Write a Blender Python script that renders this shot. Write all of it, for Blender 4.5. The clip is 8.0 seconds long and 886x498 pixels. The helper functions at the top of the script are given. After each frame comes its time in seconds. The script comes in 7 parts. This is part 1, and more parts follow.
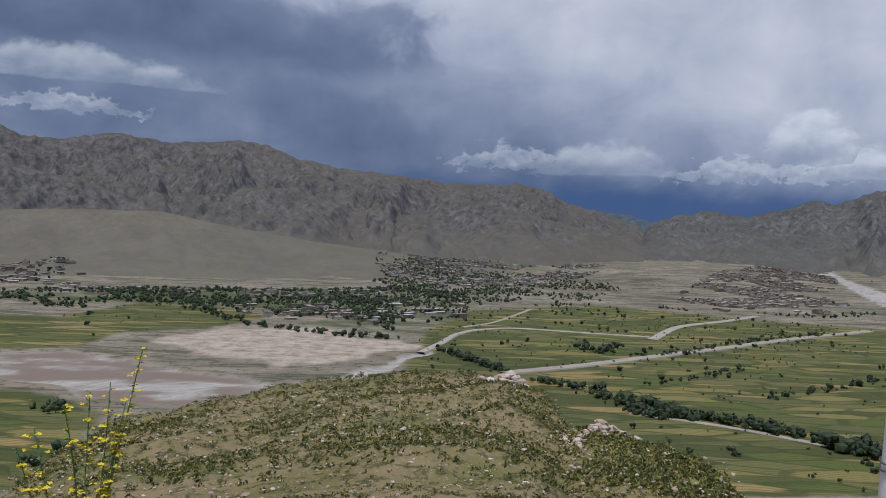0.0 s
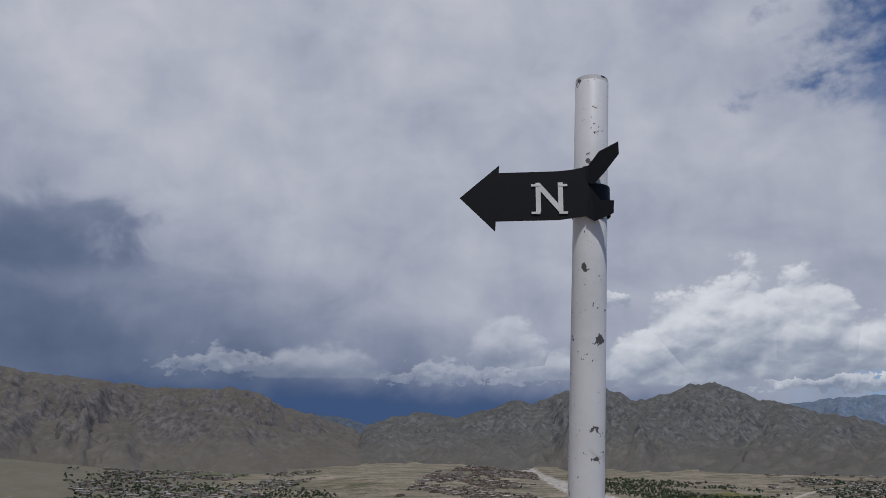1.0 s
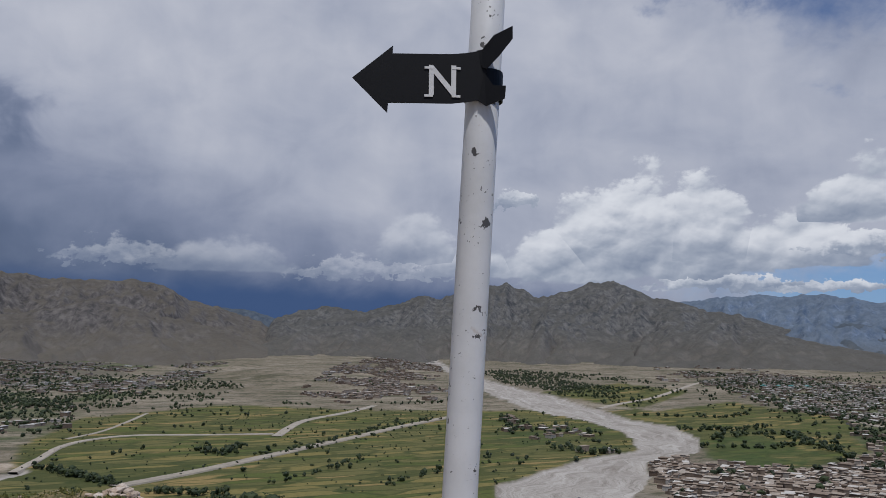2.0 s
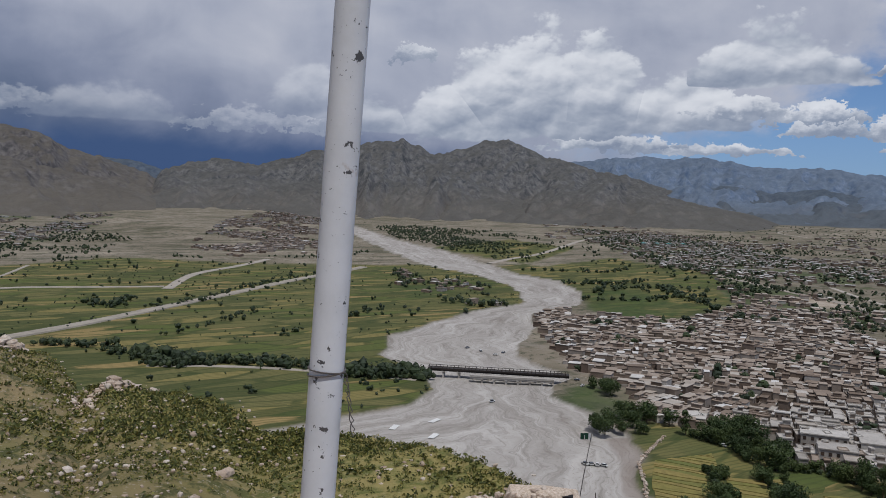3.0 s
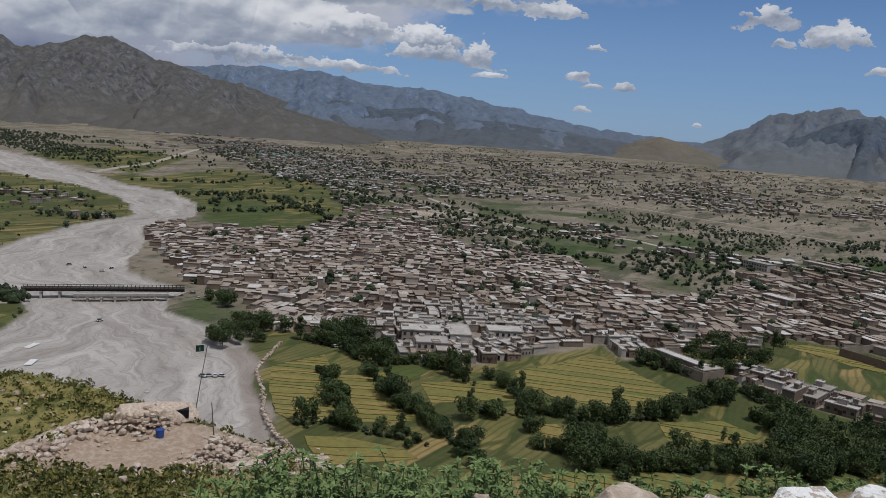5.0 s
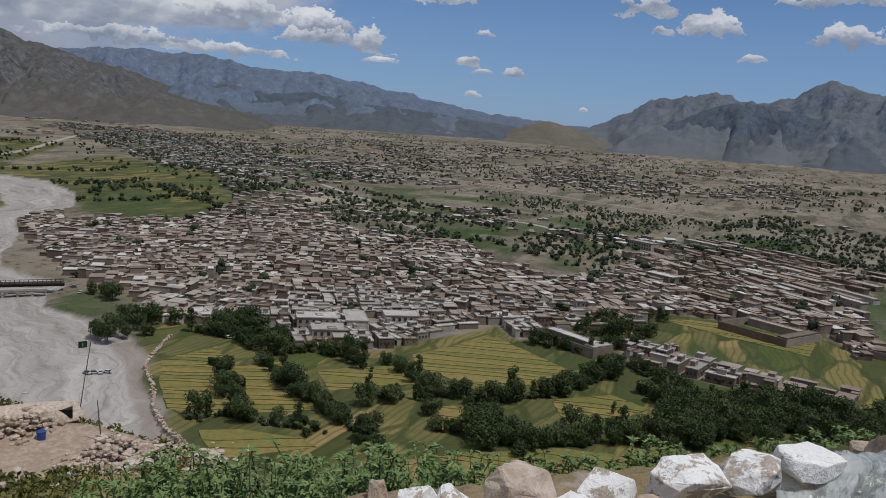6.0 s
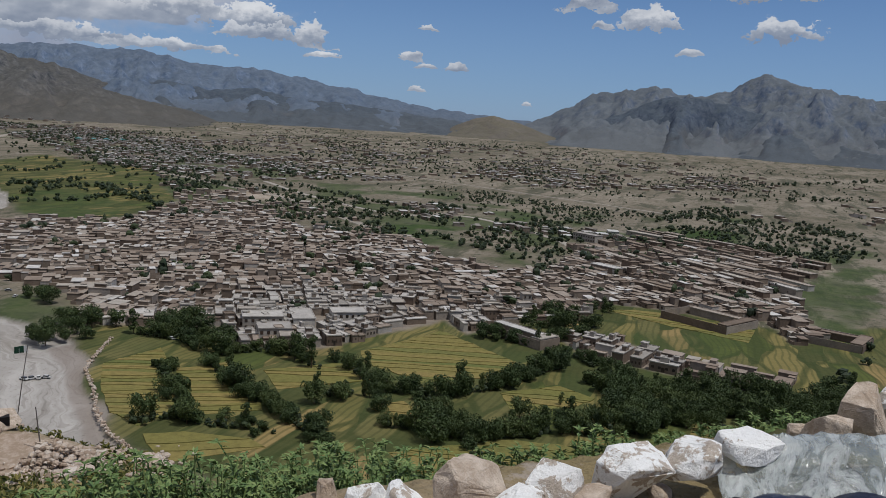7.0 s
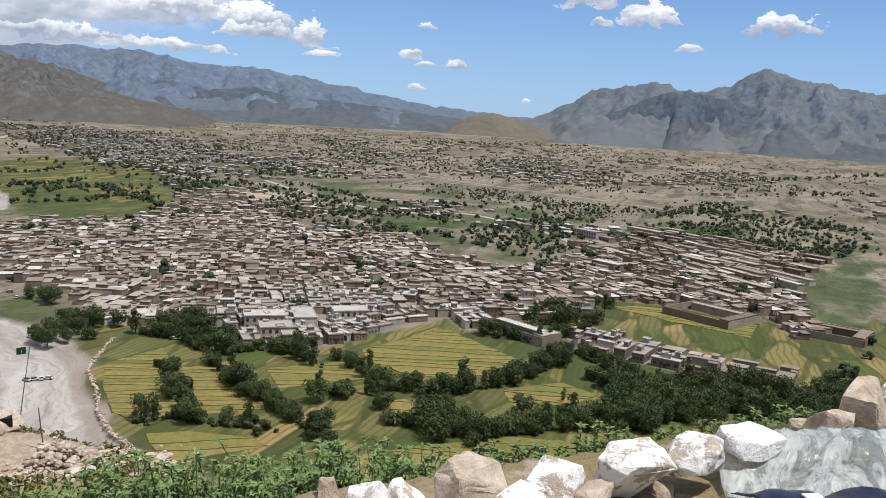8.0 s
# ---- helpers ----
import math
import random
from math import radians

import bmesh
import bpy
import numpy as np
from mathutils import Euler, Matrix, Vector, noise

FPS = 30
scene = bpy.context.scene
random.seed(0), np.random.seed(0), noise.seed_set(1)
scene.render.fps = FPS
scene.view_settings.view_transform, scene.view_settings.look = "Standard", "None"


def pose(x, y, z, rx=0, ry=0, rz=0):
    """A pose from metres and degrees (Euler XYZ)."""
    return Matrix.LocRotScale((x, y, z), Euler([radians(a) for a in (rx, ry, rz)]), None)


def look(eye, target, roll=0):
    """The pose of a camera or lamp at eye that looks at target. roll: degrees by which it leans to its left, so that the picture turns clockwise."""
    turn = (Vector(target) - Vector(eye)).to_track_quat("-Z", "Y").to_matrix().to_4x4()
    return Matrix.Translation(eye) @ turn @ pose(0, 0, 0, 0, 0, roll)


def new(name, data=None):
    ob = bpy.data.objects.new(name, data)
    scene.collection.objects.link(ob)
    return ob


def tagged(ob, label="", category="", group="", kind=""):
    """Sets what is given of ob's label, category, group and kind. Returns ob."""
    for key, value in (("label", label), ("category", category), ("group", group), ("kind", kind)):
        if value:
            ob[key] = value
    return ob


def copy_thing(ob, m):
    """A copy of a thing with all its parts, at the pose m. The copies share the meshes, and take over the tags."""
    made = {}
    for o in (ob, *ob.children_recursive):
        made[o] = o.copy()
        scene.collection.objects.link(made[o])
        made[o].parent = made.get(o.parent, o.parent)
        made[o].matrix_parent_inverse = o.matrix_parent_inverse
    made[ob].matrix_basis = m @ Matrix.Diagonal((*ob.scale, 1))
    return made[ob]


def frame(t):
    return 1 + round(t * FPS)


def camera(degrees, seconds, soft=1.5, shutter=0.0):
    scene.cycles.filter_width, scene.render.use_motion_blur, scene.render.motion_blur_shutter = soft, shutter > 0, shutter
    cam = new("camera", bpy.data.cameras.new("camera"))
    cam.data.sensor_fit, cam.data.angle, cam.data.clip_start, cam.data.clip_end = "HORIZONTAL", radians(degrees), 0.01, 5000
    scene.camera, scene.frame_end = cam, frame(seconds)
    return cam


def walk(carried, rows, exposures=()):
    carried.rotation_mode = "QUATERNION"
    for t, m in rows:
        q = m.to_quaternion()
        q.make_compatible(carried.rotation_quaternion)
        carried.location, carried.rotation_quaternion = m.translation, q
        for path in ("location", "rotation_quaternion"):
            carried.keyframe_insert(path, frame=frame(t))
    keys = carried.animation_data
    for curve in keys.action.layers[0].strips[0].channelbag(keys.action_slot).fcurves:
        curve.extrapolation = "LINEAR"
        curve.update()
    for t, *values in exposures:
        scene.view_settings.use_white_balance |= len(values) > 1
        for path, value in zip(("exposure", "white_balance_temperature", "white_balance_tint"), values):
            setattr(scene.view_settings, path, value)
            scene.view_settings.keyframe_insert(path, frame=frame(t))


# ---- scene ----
# The valley floor lies at z = 0; the hilltop viewpoint stands 120 m above it. x east of the line of sight, y ahead.
EYE = 120.0

# ---- camera ----
cam = camera(56.95, 8.0, soft=0.8)
# seconds, shift to the right (m), shift up (m), yaw, pitch, lean
STEPS = [
    (0.0, -0.004, -0.065, 0.00, -1.00, -2.20), (0.5, 0.016, -0.031, -11.91, 6.70, -1.32),
    (1.0, 0.058, 0.000, -19.45, 13.56, -0.33), (1.2, 0.069, -0.003, -21.48, 14.25, -0.14),
    (2.3, 0.134, -0.060, -27.76, 2.48, -1.12), (2.5, 0.147, -0.070, -29.40, 0.54, -1.36),
    (3.0, 0.181, -0.094, -33.22, -3.56, -1.66), (3.5, 0.224, -0.115, -39.53, -6.67, -2.20),
    (4.0, 0.250, -0.120, -46.55, -7.81, -2.95), (4.5, 0.262, -0.120, -53.23, -8.18, -3.57),
    (5.0, 0.270, -0.120, -59.51, -8.45, -4.15), (5.2, 0.275, -0.120, -60.99, -8.63, -4.09),
    (6.5, 0.300, -0.120, -69.84, -8.99, -3.92), (7.0, 0.302, -0.120, -70.87, -9.04, -3.59),
    (7.5, 0.304, -0.120, -70.89, -9.02, -3.30), (8.0, 0.310, -0.120, -70.88, -9.21, -3.09)]
walk(cam, [(t, pose(0.785 * s, -0.466 * s, EYE + 0.913 * u, 90 + p, l, w)) for t, s, u, w, p, l in STEPS],
     exposures=[(0.0, 0.05, 5900, 10), (0.5, -0.26, 6000, 11), (1.0, -0.24, 6100, 11), (2.5, -0.16, 6050, 11), (5.0, -0.22, 6200, 11), (7.0, -0.22, 6200, 10), (7.6, 0.36, 6430, 9), (8.0, 0.56, 6430, 9)])


# ---- node helpers ----
class Nodes:
    """Short ways to write node trees."""
    def __init__(self, tree):
        self.tree = tree
        tree.nodes.clear()

    def add(self, kind, **sockets):
        n = self.tree.nodes.new(kind)
        for k, v in sockets.items():
            self.plug(n.inputs[k.replace("_", " ")], v)
        return n

    def plug(self, socket, v):
        if isinstance(v, bpy.types.NodeSocket):
            self.tree.links.new(v, socket)
        elif isinstance(v, (tuple, list)) and len(v) == 3 and socket.type == "RGBA":
            socket.default_value = (*v, 1)
        else:
            socket.default_value = v

    def math(self, op, a, b=0.0, c=0.0, clamp=False):
        n = self.tree.nodes.new("ShaderNodeMath")
        n.operation, n.use_clamp = op, clamp
        for s, v in zip(n.inputs, (a, b, c)):
            self.plug(s, v)
        return n.outputs[0]

    def vmath(self, op, a, b=(0, 0, 0)):
        n = self.tree.nodes.new("ShaderNodeVectorMath")
        n.operation = op
        self.plug(n.inputs[0], a)
        self.plug(n.inputs[1], b)
        return n.outputs["Value"] if op in ("LENGTH", "DOT_PRODUCT") else n.outputs[0]

    def mix(self, f, a, b, how="MIX"):
        n = self.tree.nodes.new("ShaderNodeMix")
        n.data_type, n.blend_type = "RGBA", how
        self.plug(n.inputs[0], f)
        self.plug(n.inputs[6], a)
        self.plug(n.inputs[7], b)
        return n.outputs[2]

    def step(self, v, lo, hi, a=0.0, b=1.0):
        n = self.tree.nodes.new("ShaderNodeMapRange")
        n.interpolation_type = "SMOOTHSTEP"
        for s, x in zip(n.inputs, (v, lo, hi, a, b)):
            self.plug(s, x)
        return n.outputs[0]

    def noise(self, p, scale, detail=4, rough=0.55, warp=0.0):
        n = self.add("ShaderNodeTexNoise", Vector=p, Scale=scale, Detail=detail, Roughness=rough, Distortion=warp)
        return n.outputs[0]

    def ramp(self, v, stops):
        n = self.tree.nodes.new("ShaderNodeValToRGB")
        self.plug(n.inputs[0], v)
        while len(n.color_ramp.elements) < len(stops):
            n.color_ramp.elements.new(0.5)
        for e, (x, col) in zip(n.color_ramp.elements, stops):
            e.position, e.color = x, (*col, 1)
        return n.outputs[0]

    def attr(self, name):
        n = self.tree.nodes.new("ShaderNodeAttribute")
        n.attribute_name = name
        return n.outputs["Fac"]

    def combine(self, x, y, z=0.0):
        return self.add("ShaderNodeCombineXYZ", X=x, Y=y, Z=z).outputs[0]

    def world_place(self):
        return self.add("ShaderNodeNewGeometry").outputs["Position"]

    def random(self):
        return self.add("ShaderNodeObjectInfo").outputs["Random"]

    def island(self):
        return self.add("ShaderNodeNewGeometry").outputs["Random Per Island"]


# ---- world: blue sky, storm to the north-east, banks of cumulus ----
SUN_AZ, SUN_EL = 188.0, 66.0
world = bpy.data.worlds.new("sky")
scene.world = world
world.use_nodes = True
w = Nodes(world.node_tree)
sky = w.add("ShaderNodeTexSky")
sky.sky_type, sky.sun_disc = "NISHITA", False
sky.sun_elevation, sky.sun_rotation = radians(SUN_EL), radians(SUN_AZ)
sky.altitude, sky.air_density, sky.dust_density = 1500, 1.0, 0.6
way = w.add("ShaderNodeTexCoord").outputs["Generated"]
sep = w.add("ShaderNodeSeparateXYZ", Vector=way)
az = w.math("MULTIPLY", w.math("ARCTAN2", sep.outputs[0], sep.outputs[1]), 57.2958)
el = w.math("MULTIPLY", w.math("ARCSINE", sep.outputs[2]), 57.2958)
flat = w.combine(w.math("MULTIPLY", az, 0.1), w.math("MULTIPLY", el, 0.2))       # stretched layers
puff = w.combine(w.math("MULTIPLY", az, 0.1), w.math("MULTIPLY", el, 0.14))      # rounder heaps
n_big = w.noise(flat, 0.9, 5, 0.55, 0.4)
n_mid = w.noise(flat, 2.2, 6, 0.6, 0.3)
n_puff = w.noise(puff, 3.4, 9, 0.58, 0.2)
s_here = w.noise(puff, 3.0, 4, 0.5, 0.2)

blue = w.mix(1.0, sky.outputs[0], (0.046, 0.060, 0.080), "MULTIPLY")
pale = w.step(el, 15.0, 0.0)
blue = w.mix(w.math("MULTIPLY", pale, 0.55), blue, (0.24, 0.37, 0.60))

# high grey veil, bright overhead and to the east, dark under the storm in the north
soft_big = w.noise(puff, 0.55, 4, 0.5, 0.5)
soft_mid = w.noise(puff, 1.7, 6, 0.52, 0.35)
wisp = w.noise(w.combine(w.math("MULTIPLY", az, 0.22), w.math("MULTIPLY", el, 0.05)), 2.0, 5, 0.55, 0.3)
lift = w.step(w.math("ADD", el, w.math("MULTIPLY", az, 0.30)), 3.0, 21.0)
slab = w.math("MULTIPLY", w.step(w.math("ADD", az, w.math("MULTIPLY", w.math("SUBTRACT", soft_mid, 0.5), 26.0)), 1.0, -5.0),
              w.step(w.math("ABSOLUTE", w.math("SUBTRACT", w.math("ADD", el, w.math("MULTIPLY", w.math("SUBTRACT", soft_mid, 0.5), 6.0)), 13.3)), 3.2, 1.2))
tone = w.math("ADD", 0.23, w.math("MULTIPLY", lift, 0.52))
tone = w.math("ADD", tone, w.math("MULTIPLY", w.math("SUBTRACT", soft_big, 0.5), 0.50))
tone = w.math("ADD", tone, w.math("MULTIPLY", w.math("SUBTRACT", soft_mid, 0.5), 0.42))
tone = w.math("ADD", tone, w.math("MULTIPLY", w.math("SUBTRACT", wisp, 0.5), 0.09))
tone = w.math("SUBTRACT", tone, w.math("MULTIPLY", slab, 0.20))
tone = w.math("SUBTRACT", tone, w.math("MULTIPLY", w.step(az, 12.0, 45.0), 0.10))
tone = w.math("SUBTRACT", tone, w.math("MULTIPLY", w.math("MULTIPLY", w.step(az, 6.0, -8.0), w.step(el, 11.0, 6.0)), 0.06))
veil = w.ramp(tone, [(0.02, (0.085, 0.115, 0.185)), (0.22, (0.145, 0.18, 0.265)), (0.42, (0.25, 0.28, 0.37)), (0.62, (0.42, 0.44, 0.51)), (0.85, (0.60, 0.60, 0.635))])
rain = w.math("MULTIPLY", w.step(w.math("ADD", el, w.math("MULTIPLY", w.math("SUBTRACT", soft_mid, 0.5), 3.0)), 5.0, 2.6), w.step(az, 42.0, 26.0))
veil = w.mix(w.math("MULTIPLY", rain, 0.92), veil, (0.052, 0.095, 0.205))
edge = w.math("ADD", w.math("MULTIPLY", w.math("SUBTRACT", n_big, 0.5), 34.0), w.math("MULTIPLY", w.math("SUBTRACT", n_puff, 0.5), 18.0))
reach = w.math("ADD", 47.0, w.math("MULTIPLY", w.step(el, 3.0, 10.0), 17.0))
cover = w.step(w.math("ADD", az, edge), w.math("ADD", reach, 7.0), w.math("SUBTRACT", reach, 7.0))
hole = w.math("MULTIPLY", w.step(w.math("ABSOLUTE", w.math("SUBTRACT", w.math("ADD", az, w.math("MULTIPLY", edge, 0.7)), 54.0)), 11.0, 4.0), w.step(w.math("ADD", el, w.math("MULTIPLY", edge, 0.35)), 18.0, 25.0))
cover = w.math("MULTIPLY", cover, w.math("SUBTRACT", 1.0, hole))
tint = w.mix(cover, blue, veil)

# heaped cumulus, lit from above and behind: centre azimuth, elevation of the flat base, half width, height
fine_puff = w.noise(puff, 15.0, 6, 0.6, 0.2)


def billows(p, scale, detail):
    """Rounded heads with creases between them, at several sizes."""
    n = w.add("ShaderNodeTexVoronoi", Vector=p, Scale=scale, Detail=detail, Roughness=0.34, Lacunarity=2.3)
    n.normalize = True
    return w.math("SUBTRACT", 1.0, n.outputs["Distance"])


bent = w.vmath("ADD", w.combine(w.math("MULTIPLY", az, 0.1), w.math("MULTIPLY", el, 0.155)),
               w.combine(w.math("MULTIPLY", w.math("SUBTRACT", n_puff, 0.5), 0.09), w.math("MULTIPLY", w.math("SUBTRACT", s_here, 0.5), 0.12)))
head = billows(bent, 2.7, 3.0)
head_up = billows(w.vmath("ADD", bent, (-0.028, 0.075, 0.0)), 2.7, 3.0)
small_head = billows(bent, 9.5, 2.0)
small_up = billows(w.vmath("ADD", bent, (-0.008, 0.020, 0.0)), 9.5, 2.0)
HEAPS = [(38.8, 4.7, 7.6, 7.4), (43.6, 5.2, 4.6, 6.4), (34.0, 4.7, 6.0, 3.5), (49.0, 5.2, 5.0, 3.9), (54.9, 8.0, 6.4, 3.9), (52.0, 5.7, 5.0, 1.7), (57.6, 5.5, 3.2, 1.6), (51.0, 3.4, 5.5, 0.8),
         (45.0, 3.6, 6.0, 1.1), (31.0, 9.4, 1.7, 1.4), (24.0, 5.4, 3.6, 4.2), (20.5, 4.4, 6.5, 1.6), (11.0, 4.6, 5.6, 2.6), (4.5, 4.9, 4.5, 1.7), (57.0, 4.6, 1.8, 1.1), (59.1, 4.7, 1.5, 1.5), (61.5, 4.4, 1.7, 1.6),
         (62.5, 3.6, 1.4, 0.5), (62.8, 8.2, 3.2, 0.9), (66.6, 7.9, 2.2, 1.0), (68.5, 3.9, 1.0, 0.65), (69.6, 3.4, 0.9, 0.4), (71.5, 3.4, 0.9, 0.5), (69.4, 5.9, 0.8, 0.35), (68.9, 1.8, 0.7, 0.4),
         (76.6, 1.3, 0.4, 0.3), (81.2, 6.6, 0.8, 0.6), (84.2, 6.8, 2.2, 1.6), (92.6, 6.4, 2.6, 1.3), (87.0, 5.1, 0.8, 0.5), (80.2, 7.9, 2.0, 1.3), (91.7, 8.7, 3.5, 1.0), (54.3, 5.8, 1.9, 1.3),
         (-24.0, 9.0, 9.0, 2.4), (-30.0, 14.5, 6.0, 3.0), (-25.0, 7.0, 6.0, 1.2), (28.0, 4.6, 5.0, 2.2)]
ragged = w.math("SUBTRACT", w.noise(puff, 9.0, 5, 0.62), 0.5)
tatter = w.math("SUBTRACT", w.noise(w.vmath("ADD", puff, (40.0, 7.0, 0.0)), 9.0, 5, 0.62), 0.5)
heap, level = None, None
for a0, e0, half, tall in HEAPS:
    u = w.math("DIVIDE", w.math("SUBTRACT", az, a0), half)
    v = w.math("DIVIDE", w.math("SUBTRACT", el, e0), tall)
    if tall < 2.0:
        u = w.math("ADD", u, w.math("MULTIPLY", ragged, 1.9))
        v = w.math("ADD", v, w.math("MULTIPLY", tatter, 1.8))
    dome = w.math("SUBTRACT", w.math("SUBTRACT", 1.0, w.math("MULTIPLY", u, u)), w.math("MAXIMUM", v, 0.0))
    dome = w.math("MINIMUM", dome, w.math("MULTIPLY", w.math("ADD", v, 0.10), 5.0 if tall > 1.4 else 3.0))
    size = min(1.0, 0.45 + tall / 4)
    dome = w.math("MULTIPLY", dome, 1.0 / size)
    rise_v = w.math("MULTIPLY", v, min(1.0, 0.5 + tall / 8), clamp=True)
    if heap is None:
        heap, level = dome, rise_v
    else:
        wins = w.math("GREATER_THAN", dome, heap)
        level = w.math("ADD", level, w.math("MULTIPLY", wins, w.math("SUBTRACT", rise_v, level)))
        heap = w.math("MAXIMUM", heap, dome)
lump = w.math("ADD", w.math("MULTIPLY", w.math("SUBTRACT", head, 0.62), 1.9), w.math("ADD", w.math("MULTIPLY", w.math("SUBTRACT", small_head, 0.62), 0.55), w.math("MULTIPLY", w.math("SUBTRACT", fine_puff, 0.5), 0.55)))
body = w.math("SUBTRACT", w.math("ADD", w.math("MULTIPLY", heap, 1.5), lump), 0.22)
crisp = w.step(az, 18.0, 34.0)
solid = w.step(body, 0.0, w.math("ADD", 0.62, w.math("MULTIPLY", crisp, -0.36)))
shade = w.math("ADD", 0.20, w.math("MULTIPLY", w.step(level, 0.0, 0.45), 0.40))
shade = w.math("ADD", shade, w.math("MULTIPLY", w.math("SUBTRACT", head, head_up), 1.9))
shade = w.math("ADD", shade, w.math("MULTIPLY", w.math("SUBTRACT", small_head, small_up), 0.34))
shade = w.math("ADD", shade, w.math("MULTIPLY", w.math("SUBTRACT", soft_mid, 0.5), 0.5))
shade = w.math("SUBTRACT", shade, w.math("MULTIPLY", w.step(body, 0.9, 2.2), 0.10))
white = w.ramp(shade, [(0.0, (0.25, 0.29, 0.37)), (0.25, (0.37, 0.405, 0.47)), (0.5, (0.56, 0.58, 0.62)), (0.72, (0.72, 0.725, 0.74)), (0.95, (0.82, 0.82, 0.82))])
dull = w.math("MULTIPLY", w.step(az, 36.0, 20.0), 0.60)
white = w.mix(dull, white, veil)
tint = w.mix(w.math("MULTIPLY", solid, 0.95), tint, white)
tint = w.mix(w.step(el, 0.5, -4.0), tint, (0.20, 0.19, 0.16))
back = w.add("ShaderNodeBackground", Color=tint, Strength=1.0)
w.tree.links.new(back.outputs[0], w.add("ShaderNodeOutputWorld").inputs[0])

sun = new("sun", bpy.data.lights.new("sun", "SUN"))
sun.data.energy, sun.data.angle, sun.data.color = 2.9, radians(0.53), (1.0, 0.955, 0.88)
sd = Vector((math.sin(radians(SUN_AZ)) * math.cos(radians(SUN_EL)), math.cos(radians(SUN_AZ)) * math.cos(radians(SUN_EL)), math.sin(radians(SUN_EL))))
sun.matrix_world = look(sd * 300 + Vector((0, 0, EYE)), (0, 0, EYE))


# ---- materials ----
def surface(name, rough=0.9, spec=0.25):
    m = bpy.data.materials.new(name)
    m.use_nodes = True
    k = Nodes(m.node_tree)
    b = k.add("ShaderNodeBsdfPrincipled", Roughness=rough)
    b.inputs["Specular IOR Level"].default_value = spec
    k.tree.links.new(b.outputs[0], k.add("ShaderNodeOutputMaterial").inputs[0])
    k.bsdf = b
    return m, k


def finish(k, colour, height=None, strength=0.4, distance=1.0):
    k.plug(k.bsdf.inputs["Base Color"], colour)
    if height is not None:
        n = k.add("ShaderNodeBump", Strength=strength, Distance=distance, Height=height)
        k.tree.links.new(n.outputs[0], k.bsdf.inputs["Normal"])


def varied(name, stops, scale=1.0, rough=0.9, spread=0.35, bump=0.3, distance=0.05, spec=0.25, source="random", fine=8.0):
    """Paint, plaster, stone and the like: each piece takes its own tone from the stops; grain and stains at two scales."""
    m, k = surface(name, rough, spec)
    p = k.world_place()
    own = k.random() if source == "random" else k.island()
    coarse, grain = k.noise(p, scale, 4, 0.6), k.noise(p, scale * fine, 3, 0.6)
    col = k.ramp(own, stops)
    col = k.mix(k.step(coarse, 0.35, 0.7, 0.0, spread), col, (0.5, 0.5, 0.5), "MULTIPLY")
    col = k.mix(k.step(grain, 0.3, 0.75, 0.0, spread * 0.7), col, (0.55, 0.53, 0.5), "MULTIPLY")
    finish(k, col, grain, bump, distance)
    return m


